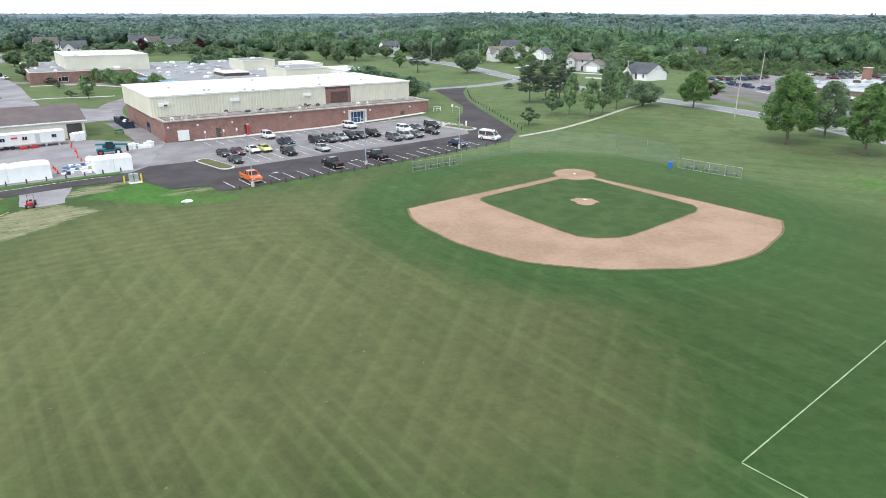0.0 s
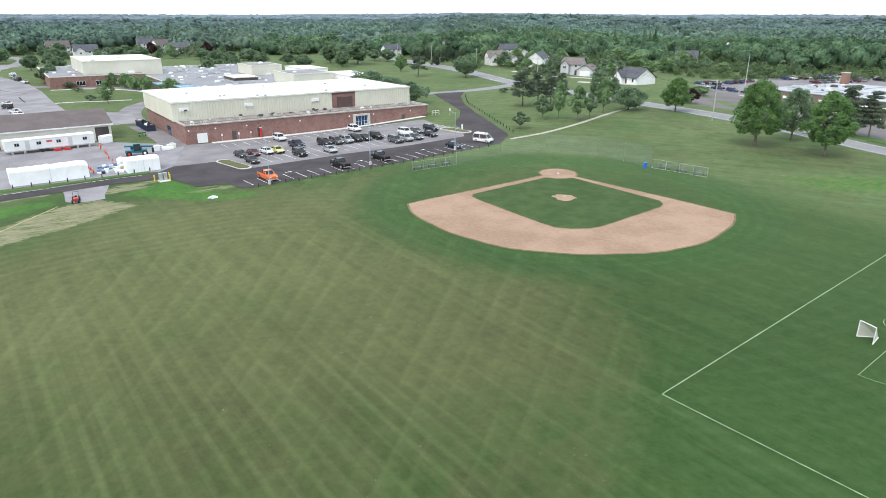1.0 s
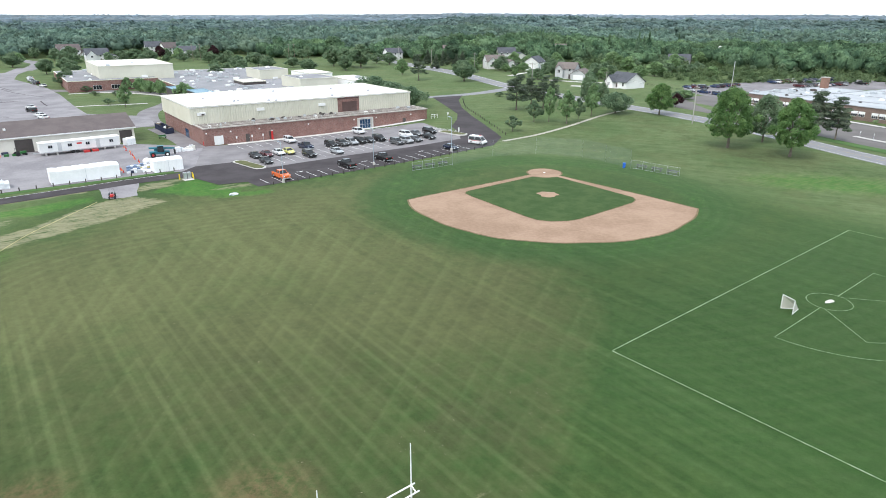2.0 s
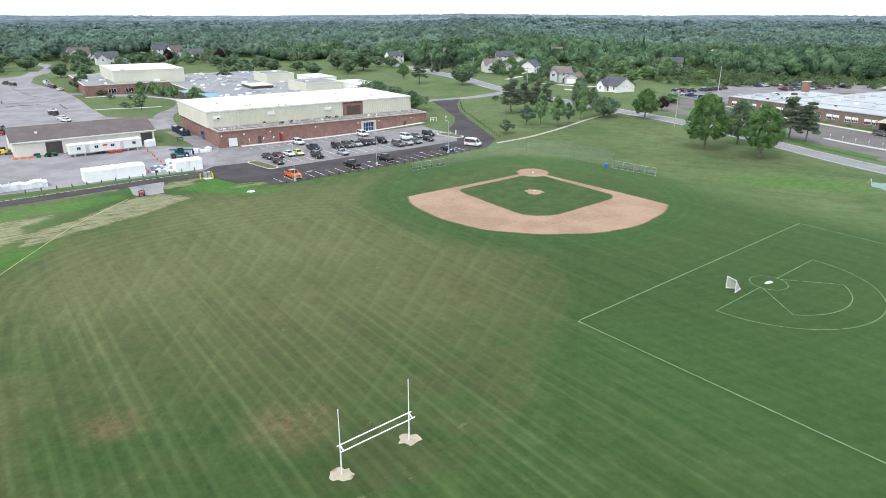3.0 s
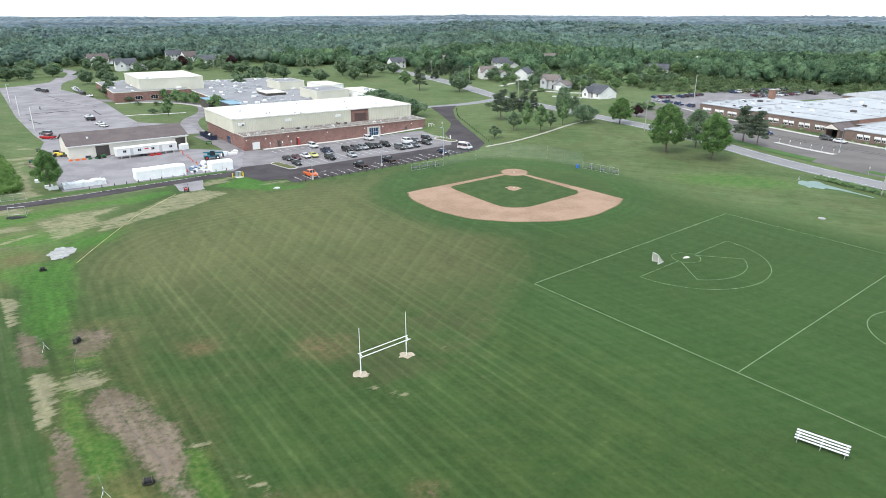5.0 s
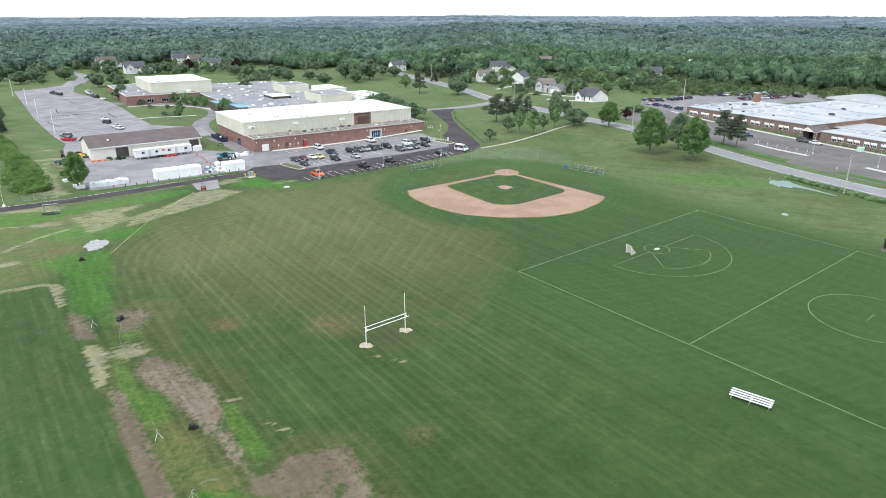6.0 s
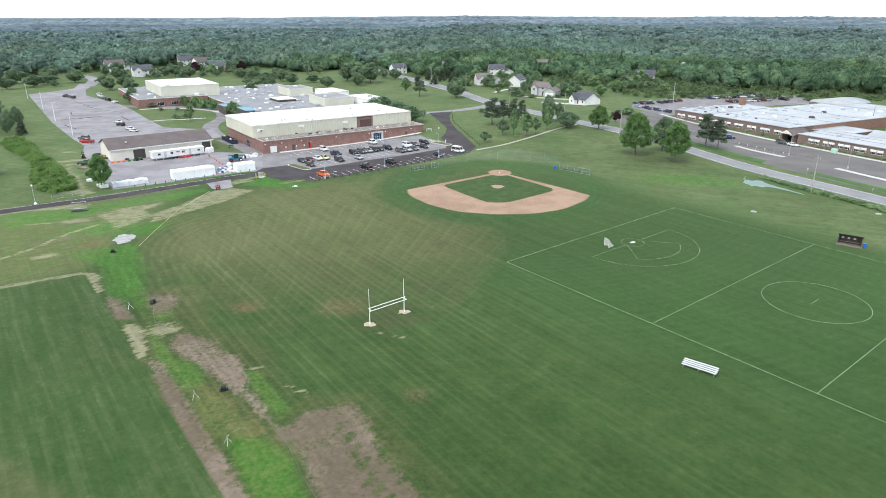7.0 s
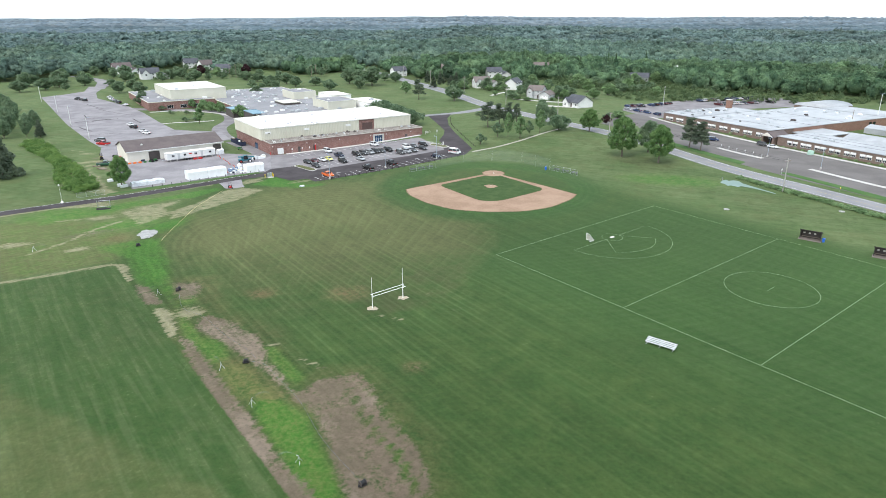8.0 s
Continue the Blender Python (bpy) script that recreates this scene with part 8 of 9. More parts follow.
# ---- trees ----
def leaf_quads(rng, centres, radii, count, size, squash=0.8, up=0.25, tilt=0.38, lift=0.8):
    """Small leaf sprays over a set of clumps: corner points, four for each spray."""
    centres, radii = np.array(centres, float), np.array(radii, float)
    pick = rng.choice(len(centres), count, p=radii ** 2 / (radii ** 2).sum())
    d = rng.normal(size=(count, 3))
    d[:, 2] += up
    d /= np.linalg.norm(d, axis=1, keepdims=True)
    r = radii[pick] * rng.uniform(0.72, 1.05, count)
    p = centres[pick] + d * r[:, None] * np.array((1, 1, squash))
    nrm = d + rng.normal(scale=tilt, size=(count, 3))
    nrm[:, 2] += lift
    nrm /= np.linalg.norm(nrm, axis=1, keepdims=True)
    a = np.cross(nrm, rng.normal(size=(count, 3)))
    a /= np.linalg.norm(a, axis=1, keepdims=True)
    b = np.cross(nrm, a)
    s = size * rng.uniform(0.6, 1.35, (count, 1))
    a, b = a * s * 0.62, b * s * 0.42
    return np.stack([p - a, p + b * 0.9, p + a, p - b], 1).reshape(-1, 3)


def quad_mesh(name, points, material):
    n = len(points) // 4
    me = bpy.data.meshes.new(name)
    me.vertices.add(len(points))
    me.vertices.foreach_set("co", np.ascontiguousarray(points, dtype=np.float32).ravel())
    me.loops.add(4 * n)
    me.loops.foreach_set("vertex_index", np.arange(4 * n, dtype=np.int32))
    me.polygons.add(n)
    me.polygons.foreach_set("loop_start", np.arange(0, 4 * n, 4, dtype=np.int32))
    me.materials.append(material)
    me.update(calc_edges=True)
    return me


def clumps_round(rng, h, r, trunk, n, pointed=0.0):
    """Clumps over the hull of a broad crown from trunk height to h."""
    cs, rs = [], []
    mid, half = (h + trunk) / 2, (h - trunk) / 2
    p1, p2, p3 = rng.uniform(0, 6.28, 3)
    for k in range(n):
        z = 1 - 2 * (k + 0.5) / n
        a = k * 2.39996 + rng.uniform(-0.4, 0.4)
        w = math.sqrt(max(0, 1 - z * z))
        w *= 1 - pointed * max(0, z)
        f = rng.uniform(0.48, 0.94) * (1 + 0.16 * math.sin(2 * a + p1 + 2 * z) + 0.13 * math.sin(3 * a + p2 - 3 * z) + 0.10 * math.sin(5 * z + p3))
        cs.append((r * f * w * math.cos(a), r * f * w * math.sin(a), mid + half * 0.82 * z * rng.uniform(0.8, 1.1)))
        rs.append(r * rng.uniform(0.14, 0.31))
    return cs, rs


def clumps_maple(rng, h, r, trunk):
    """Sprays that climb outwards from the trunk, widest low down, with a blunt uneven point."""
    cs, rs = [], []
    p1 = rng.uniform(0, 6.28)
    for k in range(110):
        u = (k + 0.5) / 110
        w = r * min(1.0, 0.58 + 1.5 * u) * (1 - u ** 2.0) ** 0.60
        a = k * 2.39996 + rng.uniform(-0.3, 0.3)
        f = rng.uniform(0.55, 1.0) * (1 + 0.12 * math.sin(2 * a + p1) + 0.08 * math.sin(5 * a))
        cs.append((w * f * math.cos(a), w * f * math.sin(a), trunk + (h - trunk) * (0.06 + 0.90 * u) + rng.uniform(-0.4, 0.4)))
        rs.append(r * rng.uniform(0.13, 0.23))
    return cs, rs


def clumps_pine(rng, h, r, trunk):
    """Flat, uneven tiers with gaps between them."""
    cs, rs = [], []
    tiers = 9
    for k in range(tiers):
        u = (k + 0.5) / tiers
        z = trunk + (h - trunk) * u
        w = r * (1.0 - 0.72 * u ** 1.3)
        for i in range(6 if u < 0.7 else 3):
            a = 2 * math.pi * (i + rng.uniform(0, 0.7)) / 6 + k
            f = rng.uniform(0.35, 0.85)
            cs.append((w * f * math.cos(a), w * f * math.sin(a), z + rng.uniform(-0.3, 0.3)))
            rs.append(r * rng.uniform(0.15, 0.26))
    return cs, rs


def clumps_cone(rng, h, r, trunk):
    cs, rs = [], []
    for k in range(34):
        u = (k + 0.5) / 34
        z = trunk + (h - trunk) * u
        w = r * (1 - u) * rng.uniform(0.45, 0.95)
        a = k * 2.39996
        cs.append((w * math.cos(a), w * math.sin(a), z))
        rs.append(max(0.25, r * (0.16 + 0.2 * (1 - u))))
    return cs, rs


def make_tree(style, seed, h, r, trunk, leaves, size, leaf_mat, label, category="tree", trunk_r=0.22):
    rng = np.random.default_rng(seed)
    t = thing("tree" if style != "pine" else "pine_tree", label, category, 0, 0, 0)
    if style == "pine":
        cs, rs = clumps_pine(rng, h, r, trunk)
    elif style == "maple":
        cs, rs = clumps_maple(rng, h, r, trunk)
    elif style == "cone":
        cs, rs = clumps_cone(rng, h, r, trunk)
    else:
        cs, rs = clumps_round(rng, h, r, trunk, 66 if style == "round" else 28, 0.62 if style == "small" else 0.34)
    bm = bmesh.new()
    top = trunk + (h - trunk) * (0.85 if style in ("pine", "cone") else 0.45)
    pts = [Vector((0, 0, -0.3)), Vector((rng.uniform(-0.05, 0.05), rng.uniform(-0.05, 0.05), trunk * 0.6)), Vector((rng.uniform(-0.15, 0.15), rng.uniform(-0.15, 0.15), trunk * 1.1)), Vector((rng.uniform(-0.2, 0.2), 0, top))]
    for k in range(3):
        tube_between(bm, pts[k], pts[k + 1], trunk_r * (1.25 - 0.33 * k), trunk_r * (0.92 - 0.33 * k if k < 2 else 0.1), n=8)
    part("trunk", bm, M_BARK, t, "grey-brown bark trunk")
    order = rng.permutation(len(cs))[:7]
    for k in order:
        c = Vector(cs[k])
        z0 = min(max(trunk * 0.9, c.z - (0.5 if style in ("pine", "cone") else 0.45 * (h - trunk))), top * 0.97)
        a = Vector((0, 0, z0))
        m = a.lerp(c, 0.5) + Vector((0, 0, 0.15 * r))
        bm = bmesh.new()
        tube_between(bm, a, m, trunk_r * 0.45, trunk_r * 0.3, n=6)
        tube_between(bm, m, c, trunk_r * 0.3, trunk_r * 0.1, n=6)
        part("limb", bm, M_BARK, t)
    pts = leaf_quads(rng, cs, [q * 1.35 for q in rs] if style == "pine" else rs, leaves, size, 0.34 if style == "pine" else 0.85)
    crown = new("crown", quad_mesh("crown", pts, leaf_mat))
    crown.parent = t
    return t


def plant(template, spots, first=True):
    """The template stands at the first spot and its copies at the others: x, y, height scale, width scale."""
    rng = random.Random(len(spots))
    for k, (x, y, sh, sw) in enumerate(spots):
        m = pose(x, y, H(x, y), 0, 0, rng.uniform(0, 360)) @ Matrix.Diagonal((sw, sw, sh, 1))
        if k == 0 and first:
            template.matrix_basis = m
        else:
            copy_thing(template, m)


plant(make_tree("maple", 1, 15.2, 6.2, 3.0, 19000, 0.36, M_LEAF_MAPLE, "large full-crowned maple beside the field", trunk_r=0.36), [(55.2, 105.3, 1.0, 1.0)])
plant(make_tree("maple", 2, 13.8, 5.6, 2.8, 17000, 0.36, M_LEAF_MAPLE, "large full-crowned maple beside the field", trunk_r=0.32), [(66.6, 95.8, 1.0, 1.0), (52.0, 153.0, 0.72, 0.80), (-117.7, 58.6, 0.74, 0.66)])
plant(make_tree("maple", 3, 12.6, 5.0, 2.4, 11000, 0.38, M_LEAF, "dark broad-leaved tree beside the street", trunk_r=0.28), [(67.2, 112.0, 1.0, 0.95), (-203, 262, 0.6, 0.65)])
plant(make_tree("pine", 4, 12.5, 4.4, 3.2, 5000, 0.40, M_LEAF_PINE, "open-crowned pine with bare lower trunk", trunk_r=0.24),
      [(-31.7, 268, 1.0, 1.08), (87.0, 122.0, 1.0, 1.0), (6.2, 164, 0.95, 1.05), (12.0, 171, 0.82, 0.8)])
plant(make_tree("pine", 5, 11.8, 4.0, 2.6, 5000, 0.40, M_LEAF_PINE, "open-crowned pine with bare lower trunk", trunk_r=0.22),
      [(90.2, 118.0, 1.0, 1.0), (16.0, 168.5, 0.95, 0.85), (21.0, 178, 0.8, 0.7)])
plant(make_tree("small", 6, 7.2, 2.3, 1.5, 3200, 0.36, M_LEAF, "young broad-leaved tree on the lawn", trunk_r=0.12),
      [(9.2, 139.6, 0.95, 1.15), (23.3, 142.0, 1.05, 0.7), (1.2, 125.4, 0.68, 0.9), (68.0, 185, 0.6, 1.1), (3.3, 200, 0.3, 0.7), (-164, 240, 0.8, 0.9), (-199, 249, 1.0, 1.1), (-178, 231, 0.4, 0.9), (-168, 219, 0.3, 0.7), (-159, 219, 0.3, 0.7), (-150, 194, 0.35, 0.8), (-146, 197, 0.3, 0.9)])
plant(make_tree("small", 7, 8.0, 2.7, 1.4, 3400, 0.37, M_LEAF_B, "young bright green tree on the lawn", trunk_r=0.13),
      [(18.8, 137.0, 1.3, 1.15), (13.8, 140.0, 1.08, 0.8), (29.0, 150, 1.05, 0.9), (-162, 236, 0.6, 0.7), (-140, 187, 0.85, 0.9)])
plant(make_tree("round", 17, 6.0, 3.6, 1.0, 3600, 0.42, M_LEAF_B, "round bright green tree along the school wall", trunk_r=0.16),
      [(-154, 231.5, 1.0, 0.95), (-148, 227.5, 0.9, 1.05), (-141.5, 223, 1.0, 0.9), (-125, 206.5, 1.15, 1.0), (-121, 204, 0.9, 0.85)])
plant(make_tree("round", 8, 6.2, 4.9, 1.3, 6000, 0.42, M_LEAF, "low wide dome-crowned tree by the footpath", trunk_r=0.26), [(38.6, 157, 1.08, 1.08), (-31, 176, 1.15, 1.15), (-38, 188, 1.25, 1.3), (-47, 200, 1.45, 1.6)])
plant(make_tree("small", 9, 4.2, 2.0, 1.0, 1200, 0.45, M_LEAF_PURPLE, "small purple-leaved tree by the car park", trunk_r=0.10), [(63.8, 172, 1.1, 1.2), (-232, 440, 2.0, 1.8), (-196, 452, 2.0, 1.8)])
plant(make_tree("round", 10, 12.0, 5.4, 2.0, 3200, 0.78, M_LEAF, "mature broad-leaved tree on the lawn", trunk_r=0.28),
      [(-9.5, 255, 0.78, 1.15), (-91, 372, 1.35, 1.15), (-78, 337, 0.95, 0.8), (-72, 360, 1.5, 1.4), (-82, 366, 1.2, 1.2), (-56, 386, 0.85, 0.85), (-98, 326, 0.8, 0.9), (-140, 372, 0.9, 1.0), (-128, 350, 0.8, 0.9), (-150, 360, 0.8, 0.8),
       (-241, 309, 0.85, 0.85), (-234, 318, 0.9, 0.85), (-222, 300, 0.75, 0.75), (-303, 327, 0.9, 1.1), (-304, 346, 0.9, 1.2), (-291, 358, 0.9, 1.1), (-312, 312, 0.85, 1.0), (-330, 350, 1.1, 1.2), (-318, 372, 1.1, 1.1), (-275, 390, 0.9, 0.9),
       (-222, 400, 0.9, 1.0), (-238, 412, 0.9, 1.0), (-180, 400, 0.8, 0.9), (-168, 390, 0.7, 0.9), (-300, 440, 1.0, 1.0), (-210, 480, 0.9, 1.0)])
plant(make_tree("round", 11, 12.5, 4.6, 1.8, 2900, 0.78, M_LEAF_B, "mature bright green tree among houses", trunk_r=0.26),
      [(4, 330, 0.8, 0.9), (22, 335, 0.9, 0.9), (-4, 312, 0.6, 0.8), (14, 300, 0.45, 0.7), (24, 300, 0.5, 0.7), (29, 324, 0.8, 0.7), (50, 285, 0.7, 0.8), (58, 262, 0.6, 0.7), (46, 330, 0.9, 1.0), (76, 262, 0.7, 0.9),
       (-42, 300, 0.9, 0.8), (-300, 380, 0.8, 0.9), (-214, 430, 0.9, 1.0), (80, 300, 0.9, 1.1), (92, 290, 0.8, 1.1), (132, 380, 0.8, 1.0), (150, 385, 0.9, 1.0), (16.8, 277.4, 0.35, 0.5), (44, 296, 0.4, 0.6), (67, 378, 0.9, 1.2), (78, 325, 1.0, 1.3), (91, 290, 0.6, 0.9), (75, 195, 0.35, 0.9), (113, 326, 0.9, 1.2), (125, 298, 0.6, 1.0)])
plant(make_tree("cone", 12, 13.0, 3.2, 1.2, 3800, 0.55, M_LEAF_PINE, "dark spruce beside the lawn", trunk_r=0.22),
      [(-199, 149, 0.62, 0.85), (-24, 330, 1.0, 1.1), (-20, 352, 1.1, 1.1), (-12, 338, 0.9, 1.0), (-16, 366, 1.1, 1.2), (-30, 372, 1.1, 1.2), (-8, 356, 1.0, 1.0)])
plant(make_tree("cone", 16, 17.0, 6.6, 0.8, 6000, 0.66, M_LEAF_PINE, "broad dark spruce at the edge of the pitch", trunk_r=0.35), [(-165, 71, 1.0, 1.0)])
plant(make_tree("round", 13, 17.5, 7.0, 1.5, 5600, 0.72, M_LEAF, "broad dark tree at the edge of the pitch", trunk_r=0.4), [(32.4, 172, 0.70, 0.56), (38.2, 175, 0.68, 0.58), (-207, 151, 0.72, 0.6), (-211, 159, 0.8, 0.75), (-219, 177, 0.7, 0.8), (-220, 158, 1.0, 1.0), (-214, 146, 0.8, 0.9), (-240, 168, 1.1, 1.1), (-252, 190, 1.1, 1.1), (-244, 152, 1.1, 1.2), (-272, 198, 1.2, 1.2), (-226, 168, 0.9, 1.1), (-236, 186, 0.9, 1.2), (-248, 204, 0.85, 1.1), (-232, 152, 0.8, 1.0), (-258, 178, 1.0, 1.2), (-268, 228, 0.8, 1.1)])

_rh = random.Random(17)
_near, _low = [], []
for _hx, _hy in ((11, 322), (32, 312), (40.5, 266), (-316, 468), (-266, 414), (-277, 534), (-252, 508), (-221, 466), (140, 395), (24, 402), (-14, 440)):
    for _k in range(8):
        _a = radians(_rh.uniform(-25, 205))
        _near.append((_hx + _rh.uniform(13, 24) * math.cos(_a), _hy + _rh.uniform(11, 18) * math.sin(_a), _rh.uniform(0.55, 0.95), _rh.uniform(0.6, 0.95)))
    for _k in range(5):
        _a = radians(_rh.choice((_rh.uniform(190, 245), _rh.uniform(295, 350))))
        _low.append((_hx + 14 * math.cos(_a), _hy + 12 * math.sin(_a), _rh.uniform(0.4, 0.8), _rh.uniform(0.8, 1.3)))
for _k in range(34):
    _x = _rh.uniform(70, 220)
    _near.append((_x, _rh.uniform(300, 385 - max(0, _x - 150) * 1.1), _rh.uniform(0.4, 0.9), _rh.uniform(0.5, 0.95)))
_near += [(-300, 420, 0.9, 0.9), (-288, 412, 0.8, 0.75), (-306, 432, 1.0, 0.95), (-276, 396, 0.8, 0.8), (-252, 402, 0.85, 0.8), (-246, 392, 0.7, 0.7), (-290, 452, 0.9, 0.85), (-264, 466, 0.8, 0.7), (-244, 474, 0.85, 0.75), (-230, 448, 0.9, 0.85), (-212, 446, 0.8, 0.8), (-236, 436, 0.75, 0.7), (-196, 430, 0.9, 0.85), (-176, 424, 0.9, 0.9), (-158, 420, 0.8, 0.8), (-330, 446, 1.0, 1.0), (-344, 420, 1.0, 0.95), (-318, 404, 0.9, 0.9), (-289, 328, 0.6, 0.75), (-308, 347, 0.74, 0.99), (-357, 461, 0.88, 0.83), (-268, 353, 0.67, 1.07), (-237, 328, 0.6, 0.7), (-224, 391, 0.81, 0.91), (-214, 407, 0.6, 0.75), (-205, 414, 0.74, 0.99), (-203, 436, 0.88, 0.83), (-185, 408, 0.67, 1.07), (-143, 299, 0.81, 0.91), (-147, 329, 0.6, 0.75), (-147, 349, 0.74, 0.99), (-136, 325, 0.88, 0.83), (-151, 392, 0.67, 1.07), (-311, 482, 0.81, 0.91), (-338, 505, 0.74, 0.99), (-159, 345, 0.7, 0.8), (-151, 361, 0.86, 1.1), (-135, 436, 1.02, 0.9), (-115, 361, 0.78, 1.2), (-94, 396, 0.94, 1.0), (-80, 346, 0.7, 0.8), (-66, 398, 0.86, 1.1), (-125, 459, 1.02, 0.9), (-119, 484, 0.78, 1.2), (-125, 437, 0.94, 1.0), (-52, 483, 0.7, 0.8), (-24, 461, 0.86, 1.1)]
plant(make_tree("round", 14, 12.5, 5.0, 1.6, 1000, 1.12, M_LEAF, "broad-leaved garden tree beside a house", trunk_r=0.26), _near)
plant(make_tree("small", 15, 7.0, 2.6, 1.0, 1100, 0.6, M_LEAF_B, "small garden tree in front of a house", trunk_r=0.12), _low)


def shrub_band(name, spots, leaf_mat, label, seed, size=0.5, per=130, kind="stuff"):
    rng = np.random.default_rng(seed)
    pts = []
    for x, y, r, hgt in spots:
        cs = [(x + rng.uniform(-r, r) * 0.6, y + rng.uniform(-r, r) * 0.6, H(x, y) + hgt * rng.uniform(0.3, 0.75)) for _ in range(4)]
        pts.append(leaf_quads(rng, cs, [r * 0.6] * 4, per, size, hgt / r * 0.7))
    return tagged(new(name, quad_mesh(name, np.concatenate(pts), leaf_mat)), label, "shrubs", kind=kind)


_r3 = random.Random(21)
_sp = []
_hl = curve_of([(-127, 55), (-138, 69), (-152, 88), (-172, 110), (-196, 138)], 12)
for _k in range(430):
    _p = _hl[_r3.randrange(len(_hl))]
    _o = _r3.uniform(-6.0, 3.8) * (0.75 + 0.25 * math.sin(_p.y / 9))
    _sp.append((_p.x + _o * 0.78 + _r3.uniform(-1, 1), _p.y + _o * 0.62 + _r3.uniform(-1, 1), _r3.uniform(0.8, 1.7), _r3.uniform(0.7, 2.0)))
shrub_band("hedge", _sp, M_HEDGE, "overgrown bright green hedge between pitch and yard", 31, 0.36, 105)
_sp = []
while len(_sp) < 620:
    _x, _y = _r3.uniform(62, 262), _r3.uniform(258, 392)
    if _y < 300 - 0.12 * (_x - 60) + (40 if _x < 95 else 0) - 25 or _y > 392 - max(0, _x - 150) * 1.15 or math.hypot(_x - 140, _y - 390) < 12:
        continue
    _sp.append((_x, _y, _r3.uniform(1.2, 3.6), _r3.choice((1.2, 2.0, 3.0, 4.5)) * _r3.uniform(0.8, 1.2)))
shrub_band("scrub", _sp, M_SCRUB, "rough green scrub at the edge of the woods", 32, 0.8, 75)
_sp = []
for _a, _b, _n in (((129, 128), (147, 92), 10), ((103, 190), (127, 144), 7), ((87.0, 73.0), (95.0, 55.0), 60), ((95.0, 55.0), (121.5, 4), 190)):
    for _k in range(_n):
        _u = _k / max(1, _n - 1)
        _sp.append((_a[0] + (_b[0] - _a[0]) * _u + _r3.uniform(-0.5, 0.5), _a[1] + (_b[1] - _a[1]) * _u, _r3.uniform(0.5, 1.2), _r3.uniform(0.5, 1.3)))
shrub_band("low_shrubs", _sp, M_LEAF_B, "low shrubs and weeds along walls and verges", 33, 0.35, 80)


# ---- woods out to the hills ----
HOUSES = [(11, 322), (24, 402), (32, 312), (40.5, 266), (62, 233), (-58, 440), (-14, 440), (140, 395), (68, 452), (-316, 468), (-266, 414), (-277, 534), (-252, 508), (-221, 466)]


def wooded(x, y):
    edge = np.interp(x, [-900, -480, -400, -350, -300, -250, -200, -150, -100, -60, -40, -20, 20, 60, 100, 190, 260, 400, 900],
                     [250, 300, 330, 430, 500, 470, 500, 460, 478, 462, 400, 375, 352, 372, 382, 318, 268, 235, 200])
    ok = y > edge + 6 * np.sin(x / 17.0) + 4 * np.sin(x / 7.3)
    for hx, hy in HOUSES:
        ok &= ((x - hx) / 15) ** 2 + ((y - hy + 22) / 36) ** 2 > 1
    ok &= ((x - 135) / 18) ** 2 + ((y - 372) / 36) ** 2 > 1
    ok &= ((x - 172) / 9) ** 2 + ((y - 405) / 22) ** 2 > 1
    for a, b in zip(STREET, STREET[1:]):
        ok &= np.hypot(x - a.x, y - a.y) > 13
    return ok


def puff(level=1):
    """The corners and faces of a small ball."""
    bm = bmesh.new()
    bmesh.ops.create_icosphere(bm, subdivisions=level, radius=1.0)
    v = np.array([q.co[:] for q in bm.verts])
    f = np.array([[q.index for q in p.verts] for p in bm.faces])
    bm.free()
    return v, f


def lump(level, centre, size, seed, rough=0.22):
    """A ball with the bulges and hollows of a leafy crown."""
    v, f = puff(level)
    off = Vector((seed * 3.7, seed * 1.3, 0))
    r = [1 + rough * noise.noise(Vector(p) * 2.1 + off) + rough * 0.9 * noise.noise(Vector(p) * 4.7 + off) for p in v]
    return np.array(centre) + v * np.array(r)[:, None] * np.array(size), f


def crown_shape(rng, tall, detail, k):
    """One tree of unit width and height: lumps of foliage and the places of its outer sprays."""
    if tall:
        lumps = [lump(1, (rng.uniform(-0.05, 0.05), rng.uniform(-0.05, 0.05), 0.25 + 0.2 * i), (0.36 - 0.075 * i, 0.36 - 0.075 * i, 0.22), k * 7 + i) for i in range(5)]
        c, q = np.array([(0, 0, 0.25 + 0.2 * i) for i in range(5)], float), np.array([0.40 - 0.085 * i for i in range(5)])
    else:
        lumps = [lump(detail, (0, 0, 0.58), (0.38, 0.38, 0.31), k * 7)]
        c, q = [(0, 0, 0.60)], [0.40]
        for i in range(7 if detail > 1 else 4):
            a, w = i * 2.4 + rng.uniform(0, 1), rng.uniform(0.16, 0.32)
            c.append((w * math.cos(a), w * math.sin(a), rng.uniform(0.66, 0.82)))
            q.append(rng.uniform(0.13, 0.23))
            if i < 4:
                lumps.append(lump(1, c[-1], (q[-1] * 0.85, q[-1] * 0.85, q[-1] * 0.7), k * 7 + i + 1))
        c, q = np.array(c), np.array(q)
    return lumps, c, q


